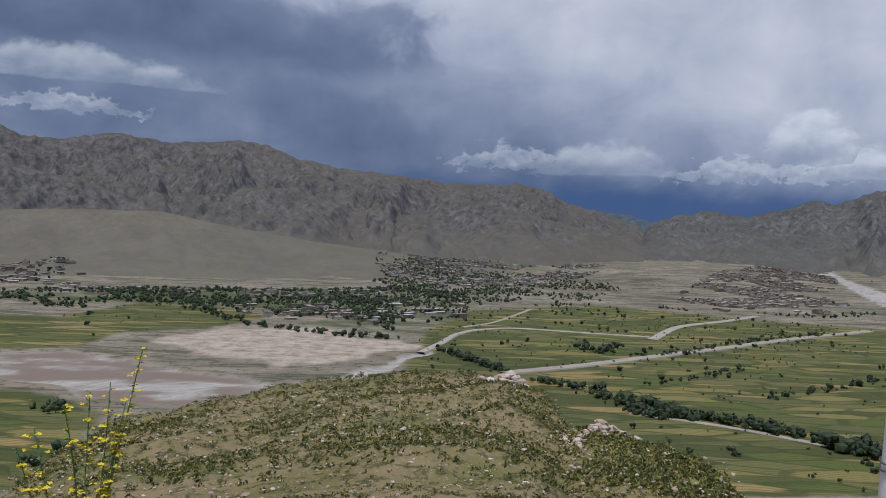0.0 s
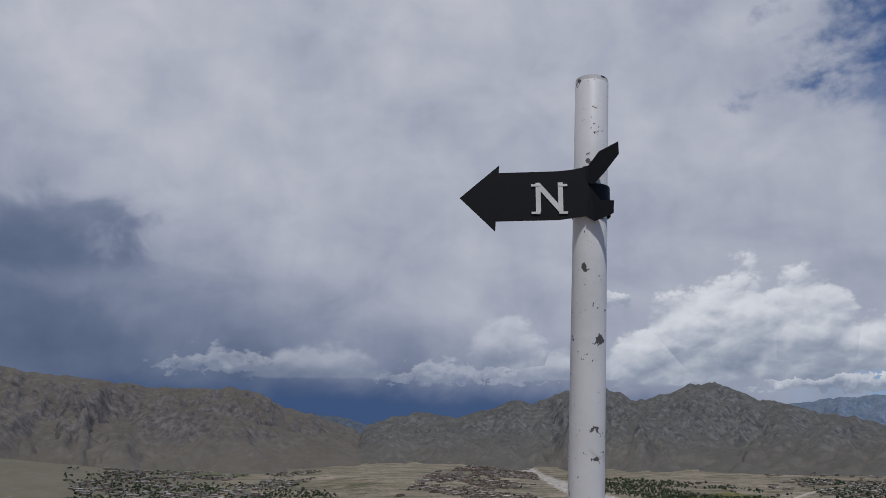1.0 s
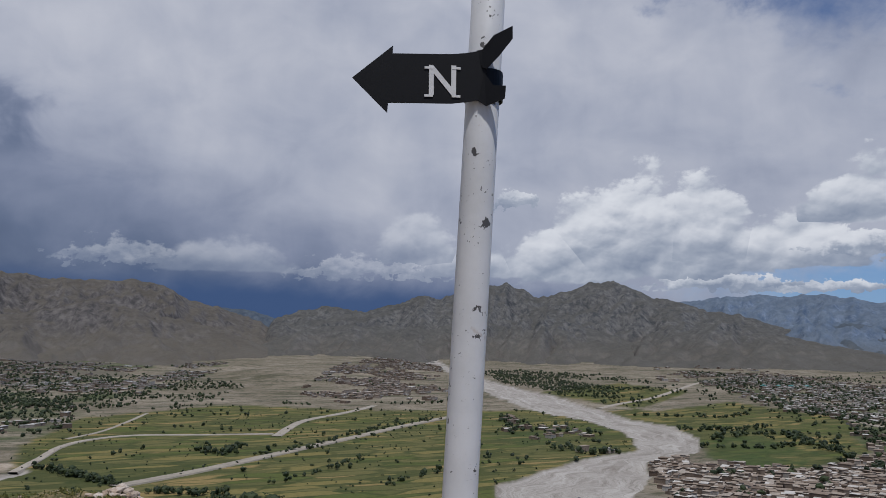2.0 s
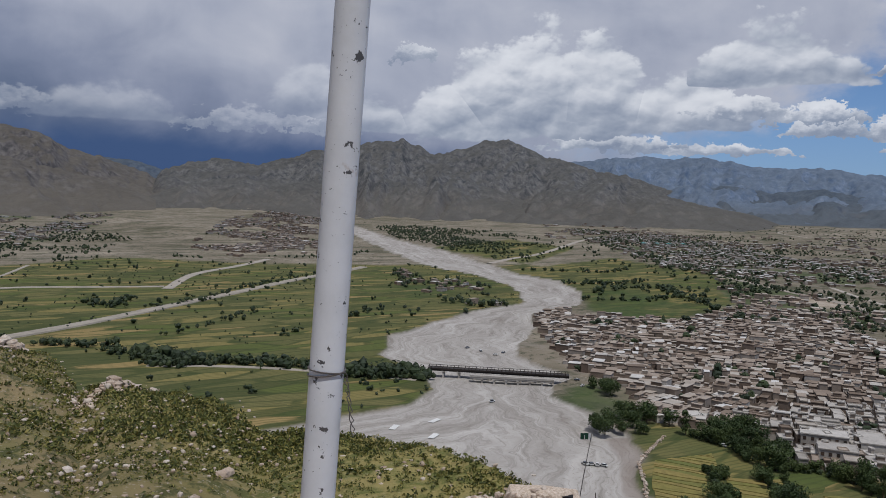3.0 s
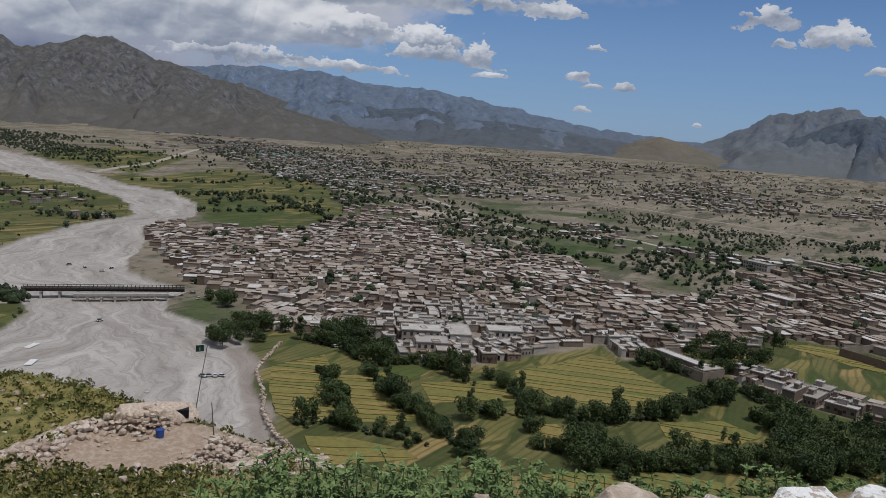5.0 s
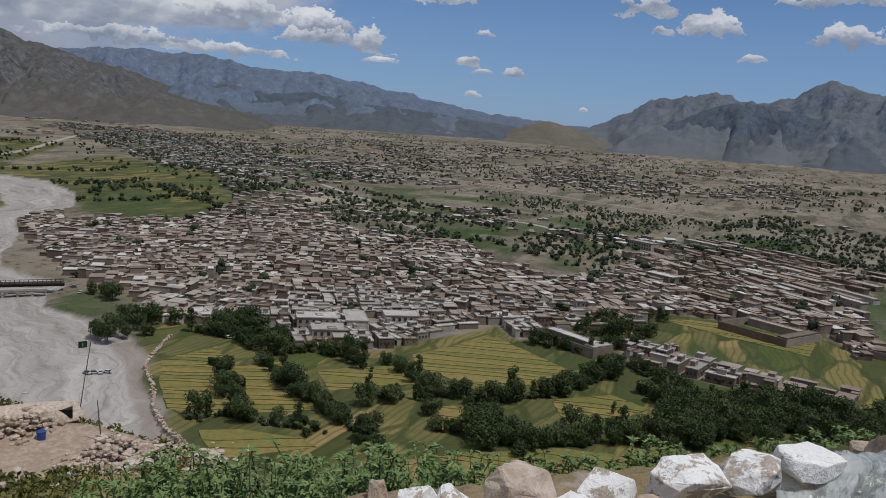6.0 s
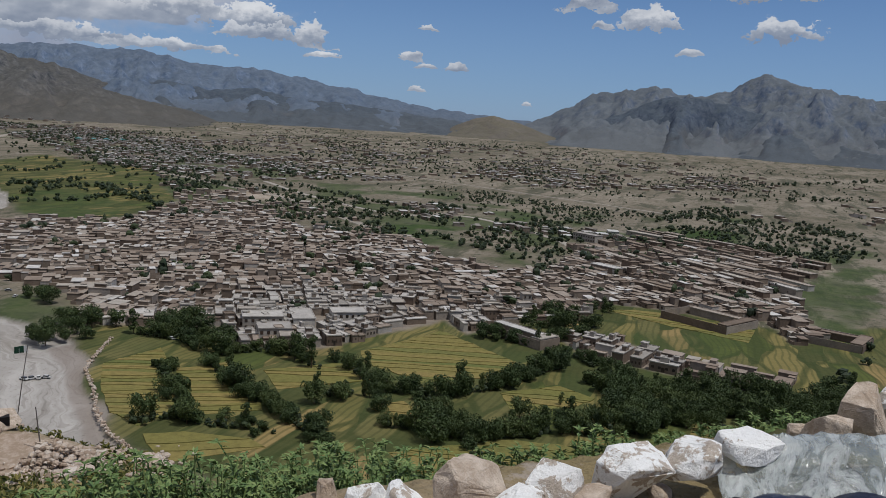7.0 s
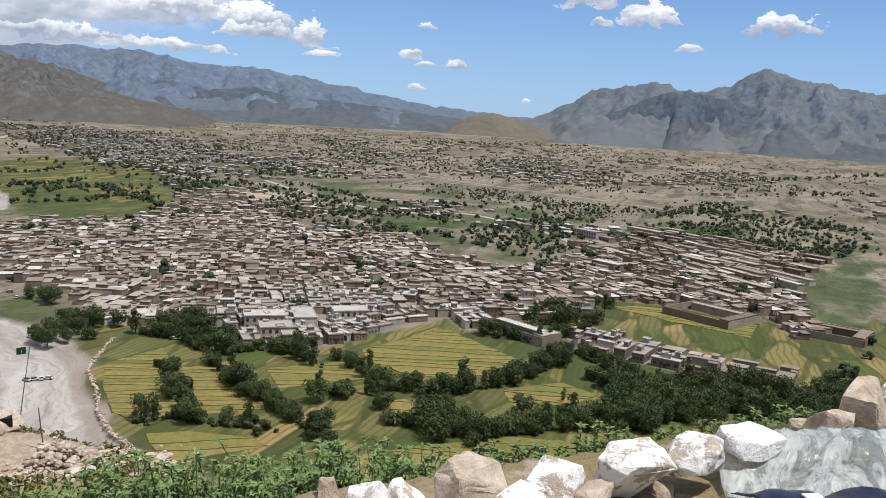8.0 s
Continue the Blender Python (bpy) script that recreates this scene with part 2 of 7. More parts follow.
def valley_material():
    m, k = surface("valley_floor", 0.95, 0.12)
    p = k.world_place()
    huge, mid, fine = k.noise(p, 0.0035, 5, 0.6), k.noise(p, 0.02, 5, 0.6), k.noise(p, 0.25, 4, 0.65)
    plain = k.ramp(k.math("ADD", k.math("MULTIPLY", huge, 0.6), k.math("MULTIPLY", mid, 0.4)),
                   [(0.34, (0.105, 0.096, 0.060)), (0.44, (0.175, 0.150, 0.108)), (0.54, (0.235, 0.200, 0.150)), (0.66, (0.32, 0.278, 0.215))])
    specks = k.noise(p, 0.09, 5, 0.75)
    plain = k.mix(k.step(specks, 0.52, 0.62, 0.0, 0.75), plain, (0.050, 0.056, 0.030))
    band = k.noise(k.add("ShaderNodeMapping", Vector=p, Rotation=(0, 0, 0.5), Scale=(0.006, 0.03, 0.0)).outputs[0], 1.0, 6, 0.7, 0.5)
    plain = k.mix(k.step(band, 0.50, 0.58, 0.0, 0.75), plain, (0.068, 0.070, 0.042))
    plain = k.mix(k.step(k.noise(p, 0.013, 6, 0.75), 0.55, 0.62, 0.0, 0.55), plain, (0.27, 0.235, 0.19))
    plain = k.mix(k.step(k.noise(p, 0.3, 4, 0.7), 0.60, 0.68, 0.0, 0.6), plain, (0.34, 0.30, 0.25))
    # parcels of land
    bent = k.vmath("ADD", p, k.combine(k.math("MULTIPLY", k.noise(p, 0.010, 2), 30.0), k.math("MULTIPLY", k.noise(k.vmath("ADD", p, (900, 0, 0)), 0.010, 2), 30.0)))
    turn = k.add("ShaderNodeMapping", Vector=bent, Rotation=(0, 0, 0.6), Scale=(0.017, 0.066, 0.0)).outputs[0]
    cell = k.add("ShaderNodeTexVoronoi", Vector=turn, Scale=1.0)
    cell.distance = "MANHATTAN"
    lot = k.add("ShaderNodeSeparateColor", Color=cell.outputs["Color"]).outputs[0]
    crop = k.ramp(lot, [(0.0, (0.078, 0.086, 0.031)), (0.2, (0.118, 0.117, 0.044)), (0.42, (0.150, 0.138, 0.054)), (0.62, (0.215, 0.180, 0.066)), (0.78, (0.285, 0.210, 0.088)), (0.86, (0.10, 0.118, 0.034)), (1.0, (0.20, 0.165, 0.085))])
    crop.node.color_ramp.interpolation = "CONSTANT"
    lanes = k.add("ShaderNodeTexWave", Vector=bent, Scale=0.085, Distortion=1.6, Detail=2.0)
    lanes.bands_direction = "Y"
    crop = k.mix(k.step(lanes.outputs[1], 0.62, 0.9, 0.0, 0.45), crop, (0.060, 0.070, 0.026))
    rim = k.add("ShaderNodeTexVoronoi", Vector=turn, Scale=1.0)
    rim.feature = "DISTANCE_TO_EDGE"
    crop = k.mix(k.step(rim.outputs["Distance"], 0.10, 0.03, 0.0, 0.7), crop, (0.05, 0.065, 0.022))
    crop = k.mix(k.step(fine, 0.35, 0.75, 0.0, 0.4), crop, (0.6, 0.6, 0.55), "MULTIPLY")
    # gravel bed: bars and threads that run with the banks
    far = k.add("ShaderNodeSeparateXYZ", Vector=p)
    sway = k.math("MULTIPLY", k.noise(p, 0.011, 4, 0.6), 4.5)
    run = k.combine(k.math("ADD", k.math("MULTIPLY", k.attr("flow"), 0.10), sway), k.math("MULTIPLY", far.outputs[0], 0.010), k.math("MULTIPLY", far.outputs[1], 0.010))
    streak = k.noise(run, 1.0, 8, 0.62, 0.5)
    gravel = k.ramp(streak, [(0.30, (0.240, 0.214, 0.186)), (0.44, (0.335, 0.308, 0.276)), (0.56, (0.395, 0.368, 0.334)), (0.70, (0.48, 0.45, 0.412))])
    thread = k.math("ABSOLUTE", k.math("SUBTRACT", k.noise(k.vmath("ADD", run, (31.0, 5.0, 2.0)), 1.3, 5, 0.55, 0.4), 0.5))
    gravel = k.mix(k.step(thread, 0.030, 0.010, 0.0, 0.30), gravel, (0.175, 0.155, 0.130))
    islet = k.noise(run, 2.6, 6, 0.7, 0.6)
    gravel = k.mix(k.step(islet, 0.57, 0.66, 0.0, 0.38), gravel, (0.185, 0.165, 0.138))
    gravel = k.mix(k.step(k.noise(p, 0.5, 5, 0.75), 0.58, 0.68, 0.0, 0.5), gravel, (0.15, 0.135, 0.115))
    gravel = k.mix(k.step(fine, 0.4, 0.8, 0.0, 0.25), gravel, (0.6, 0.58, 0.55), "MULTIPLY")
    wet = k.attr("wet")
    gravel = k.mix(wet, gravel, (0.20, 0.155, 0.125))
    sand = k.ramp(k.noise(p, 0.06, 8, 0.8), [(0.35, (0.17, 0.135, 0.09)), (0.5, (0.36, 0.30, 0.235)), (0.65, (0.47, 0.41, 0.34))])
    lush = k.ramp(k.noise(p, 0.05, 5, 0.7), [(0.3, (0.026, 0.044, 0.016)), (0.55, (0.058, 0.086, 0.027)), (0.8, (0.095, 0.112, 0.042))])
    street = k.ramp(k.noise(p, 0.12, 5, 0.7), [(0.3, (0.16, 0.13, 0.105)), (0.7, (0.32, 0.27, 0.22))])
    col = k.mix(k.attr("field"), plain, crop)
    col = k.mix(k.attr("lush"), col, lush)
    col = k.mix(k.attr("sand"), col, sand)
    col = k.mix(k.attr("street"), col, street)
    col = k.mix(k.attr("river"), col, gravel)
    finish(k, col, fine, 0.5, 0.6)
    return m


def rock_material(name, low, high, scrub, scale, amount=0.5, steep=0.75, soil=(0.152, 0.138, 0.120)):
    """Bare rock with scrub on the gentler slopes."""
    m, k = surface(name, 0.95, 0.08)
    p = k.world_place()
    a, b, c = k.noise(p, scale, 6, 0.65), k.noise(p, scale * 7, 7, 0.72), k.noise(p, scale * 2.3, 5, 0.65, 0.8)
    level = k.add("ShaderNodeSeparateXYZ", Vector=k.add("ShaderNodeNewGeometry").outputs["Normal"]).outputs[2]
    gentle = k.step(k.math("ADD", level, k.math("MULTIPLY", k.math("SUBTRACT", c, 0.5), 0.5)), steep - 0.12, steep + 0.12)
    tall = k.add("ShaderNodeSeparateXYZ", Vector=p)
    run = k.noise(k.combine(tall.outputs[0], tall.outputs[1], k.math("MULTIPLY", tall.outputs[2], 0.25)), scale * 5, 7, 0.7, 0.6)
    col = k.mix(k.step(k.math("ADD", k.math("MULTIPLY", b, 0.5), k.math("MULTIPLY", run, 0.5)), 0.38, 0.62), low, high)
    col = k.mix(k.step(k.math("ADD", tall.outputs[2], k.math("MULTIPLY", k.math("SUBTRACT", c, 0.5), 160.0)), 190.0, 70.0, 0.0, 0.75), col, soil)
    col = k.mix(k.math("MULTIPLY", gentle, amount), col, scrub)
    col = k.mix(k.step(a, 0.38, 0.66, 0.0, 0.30), col, (0.55, 0.54, 0.53), "MULTIPLY")
    col = k.mix(k.step(k.noise(p, scale * 26, 4, 0.7), 0.54, 0.68, 0.0, 0.35), col, (0.05, 0.055, 0.035))
    finish(k, col, k.math("ADD", b, k.math("MULTIPLY", a, 0.6)), 0.6, 0.03 / scale)
    return m


def hill_material():
    m, k = surface("hillside", 0.95, 0.1)
    p = k.world_place()
    a, b, c = k.noise(p, 0.05, 4, 0.6), k.noise(p, 0.6, 6, 0.7), k.noise(p, 3.5, 5, 0.7)
    col = k.ramp(a, [(0.35, (0.165, 0.140, 0.056)), (0.5, (0.240, 0.186, 0.098)), (0.65, (0.148, 0.138, 0.050))])
    col = k.mix(k.step(b, 0.50, 0.60, 0.0, 0.85), col, (0.060, 0.066, 0.025))
    col = k.mix(k.step(c, 0.57, 0.66, 0.0, 0.8), col, (0.36, 0.31, 0.255))
    grass = k.mix(k.step(b, 0.42, 0.60), (0.300, 0.250, 0.090), (0.150, 0.158, 0.046))
    col = k.mix(k.step(k.add("ShaderNodeSeparateXYZ", Vector=k.vmath("ADD", p, k.combine(k.math("MULTIPLY", a, 16.0), 0.0))).outputs[0], 16.0, 32.0, 0.0, 0.75), col, grass)
    dust = k.mix(k.step(c, 0.4, 0.65), (0.33, 0.25, 0.18), (0.45, 0.36, 0.285))
    col = k.mix(k.attr("bare"), col, dust)
    finish(k, col, k.math("ADD", b, k.math("MULTIPLY", c, 0.4)), 0.8, 0.25)
    return m


def leaf_material(name, stops, scale=0.6, source="random", trans=0.25):
    m, k = surface(name, 0.65, 0.3)
    p = k.world_place()
    col = k.ramp(k.random() if source == "random" else k.island(), stops)
    col = k.mix(k.step(k.noise(p, scale, 4, 0.6), 0.35, 0.7, 0.0, 0.45), col, (0.55, 0.6, 0.5), "MULTIPLY")
    col = k.mix(k.step(k.island(), 0.0, 1.0, 0.0, 0.35), col, (1.0, 0.95, 0.6), "MULTIPLY")
    finish(k, col)
    return m


VALLEY = valley_material()
ROCK_BROWN = rock_material("brown_rock", (0.062, 0.059, 0.061), (0.172, 0.158, 0.150), (0.112, 0.100, 0.082), 0.006, 0.7, 0.84)
ROCK_GREY = rock_material("grey_rock", (0.060, 0.064, 0.070), (0.175, 0.17, 0.165), (0.090, 0.088, 0.080), 0.007, 0.65, 0.84)
# far rock: the blue of distance haze is mixed into these base colours
ROCK_HAZY = rock_material("haze_blue_rock", (0.085, 0.125, 0.20), (0.20, 0.25, 0.33), (0.12, 0.15, 0.19), 0.005, 0.6, 0.75, (0.16, 0.17, 0.185))
ROCK_MASSIF_HAZE = rock_material("hazy_massif_rock", (0.075, 0.105, 0.165), (0.21, 0.235, 0.27), (0.13, 0.145, 0.155), 0.006, 0.7, 0.75, (0.17, 0.168, 0.17))
# darker copy: cloud shade and haze on distant slopes, both painted as rock colour
ROCK_HAZE_SHADE = rock_material("hazy_shaded_rock", (0.055, 0.075, 0.115), (0.130, 0.155, 0.190), (0.085, 0.105, 0.125), 0.006, 0.6, 0.75, (0.14, 0.143, 0.145))
DRY_HILL = rock_material("dry_hill", (0.135, 0.120, 0.090), (0.225, 0.196, 0.155), (0.150, 0.136, 0.099), 0.009, 0.8, 0.93)
HILLSIDE = hill_material()
# Walls darkened, roofs paled: part of the sunlit contrast sits in these colours.
MUD = [(0.0, (0.15, 0.110, 0.085)), (0.4, (0.225, 0.175, 0.138)), (0.7, (0.29, 0.24, 0.197)), (0.9, (0.36, 0.325, 0.29)), (1.0, (0.50, 0.48, 0.45))]
MUDROOF = [(0.0, (0.175, 0.132, 0.100)), (0.3, (0.275, 0.215, 0.168)), (0.6, (0.365, 0.302, 0.246)), (0.88, (0.46, 0.415, 0.36)), (1.0, (0.66, 0.64, 0.61))]
PLASTER = varied("mud_plaster", MUD, 0.12, 0.95, 0.5, 0.3, 0.1)
ROOFING = varied("mud_roof", MUDROOF, 0.15, 0.95, 0.45, 0.3, 0.1)
PLASTER_MASS = varied("mud_plaster_mass", MUD, 0.12, 0.95, 0.5, 0.3, 0.1, source="island")
ROOFING_MASS = varied("mud_roof_mass", MUDROOF, 0.15, 0.95, 0.45, 0.3, 0.1, source="island")
ROOFING_PALE = varied("pale_roof_mass", [(0.0, (0.21, 0.18, 0.152)), (0.5, (0.36, 0.33, 0.295)), (1.0, (0.62, 0.61, 0.58))], 0.15, 0.9, 0.4, 0.3, 0.1, source="island")
CONCRETE = varied("concrete", [(0.0, (0.34, 0.31, 0.275)), (1.0, (0.56, 0.525, 0.48))], 0.2, 0.9, 0.45)
DARK_OPENING = varied("dark_timber_and_opening_shade", [(0.0, (0.035, 0.030, 0.026)), (1.0, (0.09, 0.06, 0.045))], 1.0, 0.6)
TEAL = varied("teal_sheet_metal", [(0.0, (0.06, 0.26, 0.26)), (1.0, (0.10, 0.34, 0.32))], 0.3, 0.5)
ROADWAY = varied("gravel_road", [(0.0, (0.36, 0.32, 0.265)), (1.0, (0.42, 0.375, 0.32))], 0.06, 0.95, 0.4, 0.4, 0.1)
LEAVES = leaf_material("tree_leaves", [(0.0, (0.034, 0.056, 0.019)), (0.5, (0.050, 0.078, 0.025)), (1.0, (0.078, 0.106, 0.034))])
LEAVES_JOINED = leaf_material("joined_tree_leaves", [(0.0, (0.034, 0.056, 0.019)), (0.5, (0.050, 0.078, 0.025)), (1.0, (0.078, 0.106, 0.034))], 0.25, "island")
LEAVES_MASS = leaf_material("far_tree_leaves", [(0.0, (0.018, 0.029, 0.014)), (0.5, (0.029, 0.044, 0.019)), (1.0, (0.048, 0.066, 0.027))], 0.2, "island")
SHRUB = leaf_material("hill_shrub_leaves", [(0.0, (0.030, 0.042, 0.012)), (0.4, (0.090, 0.102, 0.025)), (0.75, (0.185, 0.180, 0.048)), (1.0, (0.30, 0.25, 0.09))], 2.0, "island")
HERB = leaf_material("green_herb_leaves", [(0.0, (0.095, 0.160, 0.052)), (0.6, (0.155, 0.230, 0.080)), (1.0, (0.24, 0.30, 0.125))], 6.0, "island")
FLOWER = leaf_material("yellow_petals", [(0.0, (0.62, 0.47, 0.02)), (1.0, (0.75, 0.62, 0.06))], 8.0, "island")
BARK = varied("bark", [(0.0, (0.10, 0.075, 0.05)), (1.0, (0.17, 0.14, 0.10))], 3.0, 0.9)
RUBBLE = varied("rubble_stone", [(0.0, (0.36, 0.27, 0.20)), (0.5, (0.50, 0.40, 0.315)), (1.0, (0.64, 0.56, 0.48))], 2.0, 0.9, 0.4, 0.6, 0.03, source="island")
CROP = varied("crop_terrace", [(0.0, (0.185, 0.180, 0.050)), (0.35, (0.235, 0.200, 0.060)), (0.7, (0.285, 0.220, 0.075)), (1.0, (0.150, 0.165, 0.046))], 0.35, 0.95, 0.5, 0.5, 0.2)


# ---- shape helpers ----
def link_mesh(name, verts, faces, material, parent=None, label="", smooth=False):
    me = bpy.data.meshes.new(name)
    me.from_pydata([tuple(v) for v in verts], [], [tuple(f) for f in faces])
    me.update()
    if smooth:
        me.polygons.foreach_set("use_smooth", [True] * len(me.polygons))
    if material:
        me.materials.append(material)
    ob = new(name, me)
    if parent:
        ob.parent = parent
    return tagged(ob, label)


def part(name, bm, material, parent=None, label="", smooth=False):
    me = bpy.data.meshes.new(name)
    bm.to_mesh(me)
    bm.free()
    if smooth:
        me.polygons.foreach_set("use_smooth", [True] * len(me.polygons))
    if material:
        me.materials.append(material)
    ob = new(name, me)
    if parent:
        ob.parent = parent
    return tagged(ob, label)


def grid_mesh(name, X, Y, Z, material, masks=None, closed=False):
    """A height field: rows by columns of points as one smooth sheet."""
    nr, nc = X.shape
    co = np.stack([X, Y, Z], -1).reshape(-1, 3).astype(np.float32)
    r, c = np.meshgrid(np.arange(nr - 1), np.arange(nc if closed else nc - 1), indexing="ij")
    c2 = (c + 1) % nc
    quads = np.stack([r * nc + c, r * nc + c2, (r + 1) * nc + c2, (r + 1) * nc + c], -1).reshape(-1, 4)
    a, b, d = co[quads[0, 0]], co[quads[0, 1]], co[quads[0, 3]]
    if np.cross(b - a, d - a)[2] < 0:
        quads = quads[:, ::-1]
    me = bpy.data.meshes.new(name)
    me.vertices.add(len(co))
    me.vertices.foreach_set("co", co.ravel())
    me.loops.add(quads.size)
    me.loops.foreach_set("vertex_index", quads.ravel().astype(np.int32))
    me.polygons.add(len(quads))
    me.polygons.foreach_set("loop_start", np.arange(0, quads.size, 4, dtype=np.int32))
    me.polygons.foreach_set("loop_total", np.full(len(quads), 4, dtype=np.int32))
    me.polygons.foreach_set("use_smooth", np.ones(len(quads), dtype=bool))
    me.update(calc_edges=True)
    for key, val in (masks or {}).items():
        me.attributes.new(key, "FLOAT", "POINT").data.foreach_set("value", val.ravel().astype(np.float32))
    me.materials.append(material)
    return new(name, me)


def box_bm(bm, x0, x1, y0, y1, z0, z1):
    m = Matrix.Translation(((x0 + x1) / 2, (y0 + y1) / 2, (z0 + z1) / 2)) @ Matrix.Diagonal((x1 - x0, y1 - y0, z1 - z0, 1))
    return bmesh.ops.create_cube(bm, size=1.0, matrix=m)["verts"]


rng = np.random.default_rng(7)
_table = rng.random((256, 256))


def value_noise(x, y):
    xi, yi = np.floor(x).astype(int), np.floor(y).astype(int)
    fx, fy = x - xi, y - yi
    fx, fy = fx * fx * (3 - 2 * fx), fy * fy * (3 - 2 * fy)
    g = lambda i, j: _table[i & 255, j & 255]
    return (g(xi, yi) * (1 - fx) + g(xi + 1, yi) * fx) * (1 - fy) + (g(xi, yi + 1) * (1 - fx) + g(xi + 1, yi + 1) * fx) * fy


def fbm(x, y, octaves=5, gain=0.5):
    total, amp, norm = 0.0, 1.0, 0.0
    for i in range(octaves):
        total = total + amp * value_noise(x * 2 ** i + 17.3 * i, y * 2 ** i + 5.1 * i)
        norm += amp
        amp *= gain
    return total / norm


def ridged(x, y, octaves=5, gain=0.55):
    total, amp, norm = 0.0, 1.0, 0.0
    for i in range(octaves):
        total = total + amp * (1 - np.abs(2 * value_noise(x * 2 ** i + 31.7 * i, y * 2 ** i + 9.2 * i) - 1))
        norm += amp
        amp *= gain
    return total / norm


def smooth01(v):
    v = np.clip(v, 0, 1)
    return v * v * (3 - 2 * v)


def inside(poly, X, Y, wobble=0.0, soft=4.0):
    """1 within the polygon, 0 outside, with a wavy, soft edge (metres)."""
    X = X + wobble * (fbm(X / 40, Y / 40, 4) - 0.5) * 2
    Y = Y + wobble * (fbm(X / 40 + 50, Y / 40 + 50, 4) - 0.5) * 2
    hit = np.zeros(X.shape, bool)
    dist = np.full(X.shape, 1e9)
    n = len(poly)
    for i in range(n):
        (x0, y0), (x1, y1) = poly[i], poly[(i + 1) % n]
        dx, dy = x1 - x0, y1 - y0
        t = np.clip(((X - x0) * dx + (Y - y0) * dy) / (dx * dx + dy * dy + 1e-9), 0, 1)
        dist = np.minimum(dist, np.hypot(X - x0 - t * dx, Y - y0 - t * dy))
        if dy != 0:
            cross = ((y0 > Y) != (y1 > Y)) & (X < dx * (Y - y0) / dy + x0)
            hit ^= cross
    signed = np.where(hit, dist, -dist)
    return smooth01(signed / (2 * soft) + 0.5) if soft else signed


def within(poly, x, y):
    hit = False
    for i in range(len(poly)):
        (x0, y0), (x1, y1) = poly[i], poly[(i + 1) % len(poly)]
        if (y0 > y) != (y1 > y) and x < (x1 - x0) * (y - y0) / (y1 - y0) + x0:
            hit = not hit
    return hit


def rise(r):
    """The plain climbs gently toward the mountains."""
    return 55 * smooth01((np.asarray(r, float) - 1300) / 2900)


def low_rise(X, Y):
    """The low rounded rise that carries the hill village."""
    return 16 * inside([(509, 2865), (900, 3300), (1219, 3225), (1150, 2500), (746, 2081), (509, 1996)], X, Y, 60, 160)


def along(line, gap):
    """Points every gap metres along a line."""
    out = []
    for (x0, y0), (x1, y1) in zip(line, line[1:]):
        n = max(1, int(math.hypot(x1 - x0, y1 - y0) / gap))
        out += [(x0 + (x1 - x0) * i / n, y0 + (y1 - y0) * i / n) for i in range(n)]
    return out + [line[-1]]


# ---- the plan of the valley ----
RIVER = [(1163, 2396), (913, 1669), (775, 1232), (755, 1030), (704, 880), (606, 744), (517, 714), (433, 663), (337, 603), (299, 539), (299, 470), (275, 425), (242, 404),
         (192, 398), (120, 392), (90, 330), (120, 180), (200, 150), (215, 174), (230, 205), (261, 240), (290, 267), (314, 301), (331, 350), (331, 384), (383, 418), (397, 487),
         (435, 538), (487, 580), (558, 672), (656, 706), (756, 810), (825, 936), (841, 1054), (985, 1475), (1043, 1764), (1240, 2501), (1500, 3200), (1380, 3200)]
BED = [(-700, 690), (-390, 722), (-342, 760), (-258, 706), (-208, 673), (-162, 656), (-120, 622), (-81, 672), (-49, 748), (-19, 840), (-8, 832), (-40, 730), (-70, 650), (-118, 603),
       (-143, 579), (-164, 533), (-202, 544), (-243, 560), (-271, 596), (-333, 618), (-700, 600)]
SANDFLAT = [(-292, 827), (-257, 977), (-150, 989), (-76, 925), (-23, 874), (-89, 745), (-135, 712), (-197, 755)]
FIELDS_MAIN = [(-30, 640), (-20, 1000), (60, 1330), (300, 1500), (470, 1340), (650, 1260), (775, 1232), (755, 1030), (704, 880), (606, 744), (517, 714), (433, 663), (337, 603), (299, 539),
               (299, 470), (275, 425), (242, 404), (192, 398), (120, 392), (60, 420)]
FIELDS_LEFT = [(-478, 1017), (-455, 1241), (-317, 1204), (-230, 1112), (-266, 964), (-353, 881)]
FIELDS_NEAR = [(215, 174), (230, 205), (261, 240), (290, 267), (314, 301), (345, 314), (371, 250), (343, 228), (364, 185), (388, 177), (459, 153), (436, 128), (466, 116), (507, 75),
               (567, 69), (560, -60), (640, -180), (420, -220), (240, -120), (200, 40)]
FIELDS_LOW_LEFT = [(-420, 610), (-305, 572), (-252, 548), (-212, 505), (-190, 420), (-200, 300), (-430, 300)]
FIELDS_WEST = [(-900, 800), (-390, 745), (-342, 785), (-353, 881), (-478, 1017), (-900, 1010)]
GARDENS = [(-900, 1150), (-560, 1500), (-300, 1560), (-100, 1750), (60, 1620), (40, 1200), (-60, 1000), (-230, 1120), (-317, 1210), (-480, 1230)]
FIELDS_BACK = [(607, 600), (690, 740), (860, 1100), (1250, 1250), (1180, 900), (980, 760), (860, 640), (700, 575)]
FIELDS_FAR = [(1006, 1579), (1369, 1754), (1362, 1484), (1026, 1226), (856, 1158), (800, 1000), (960, 1100)]
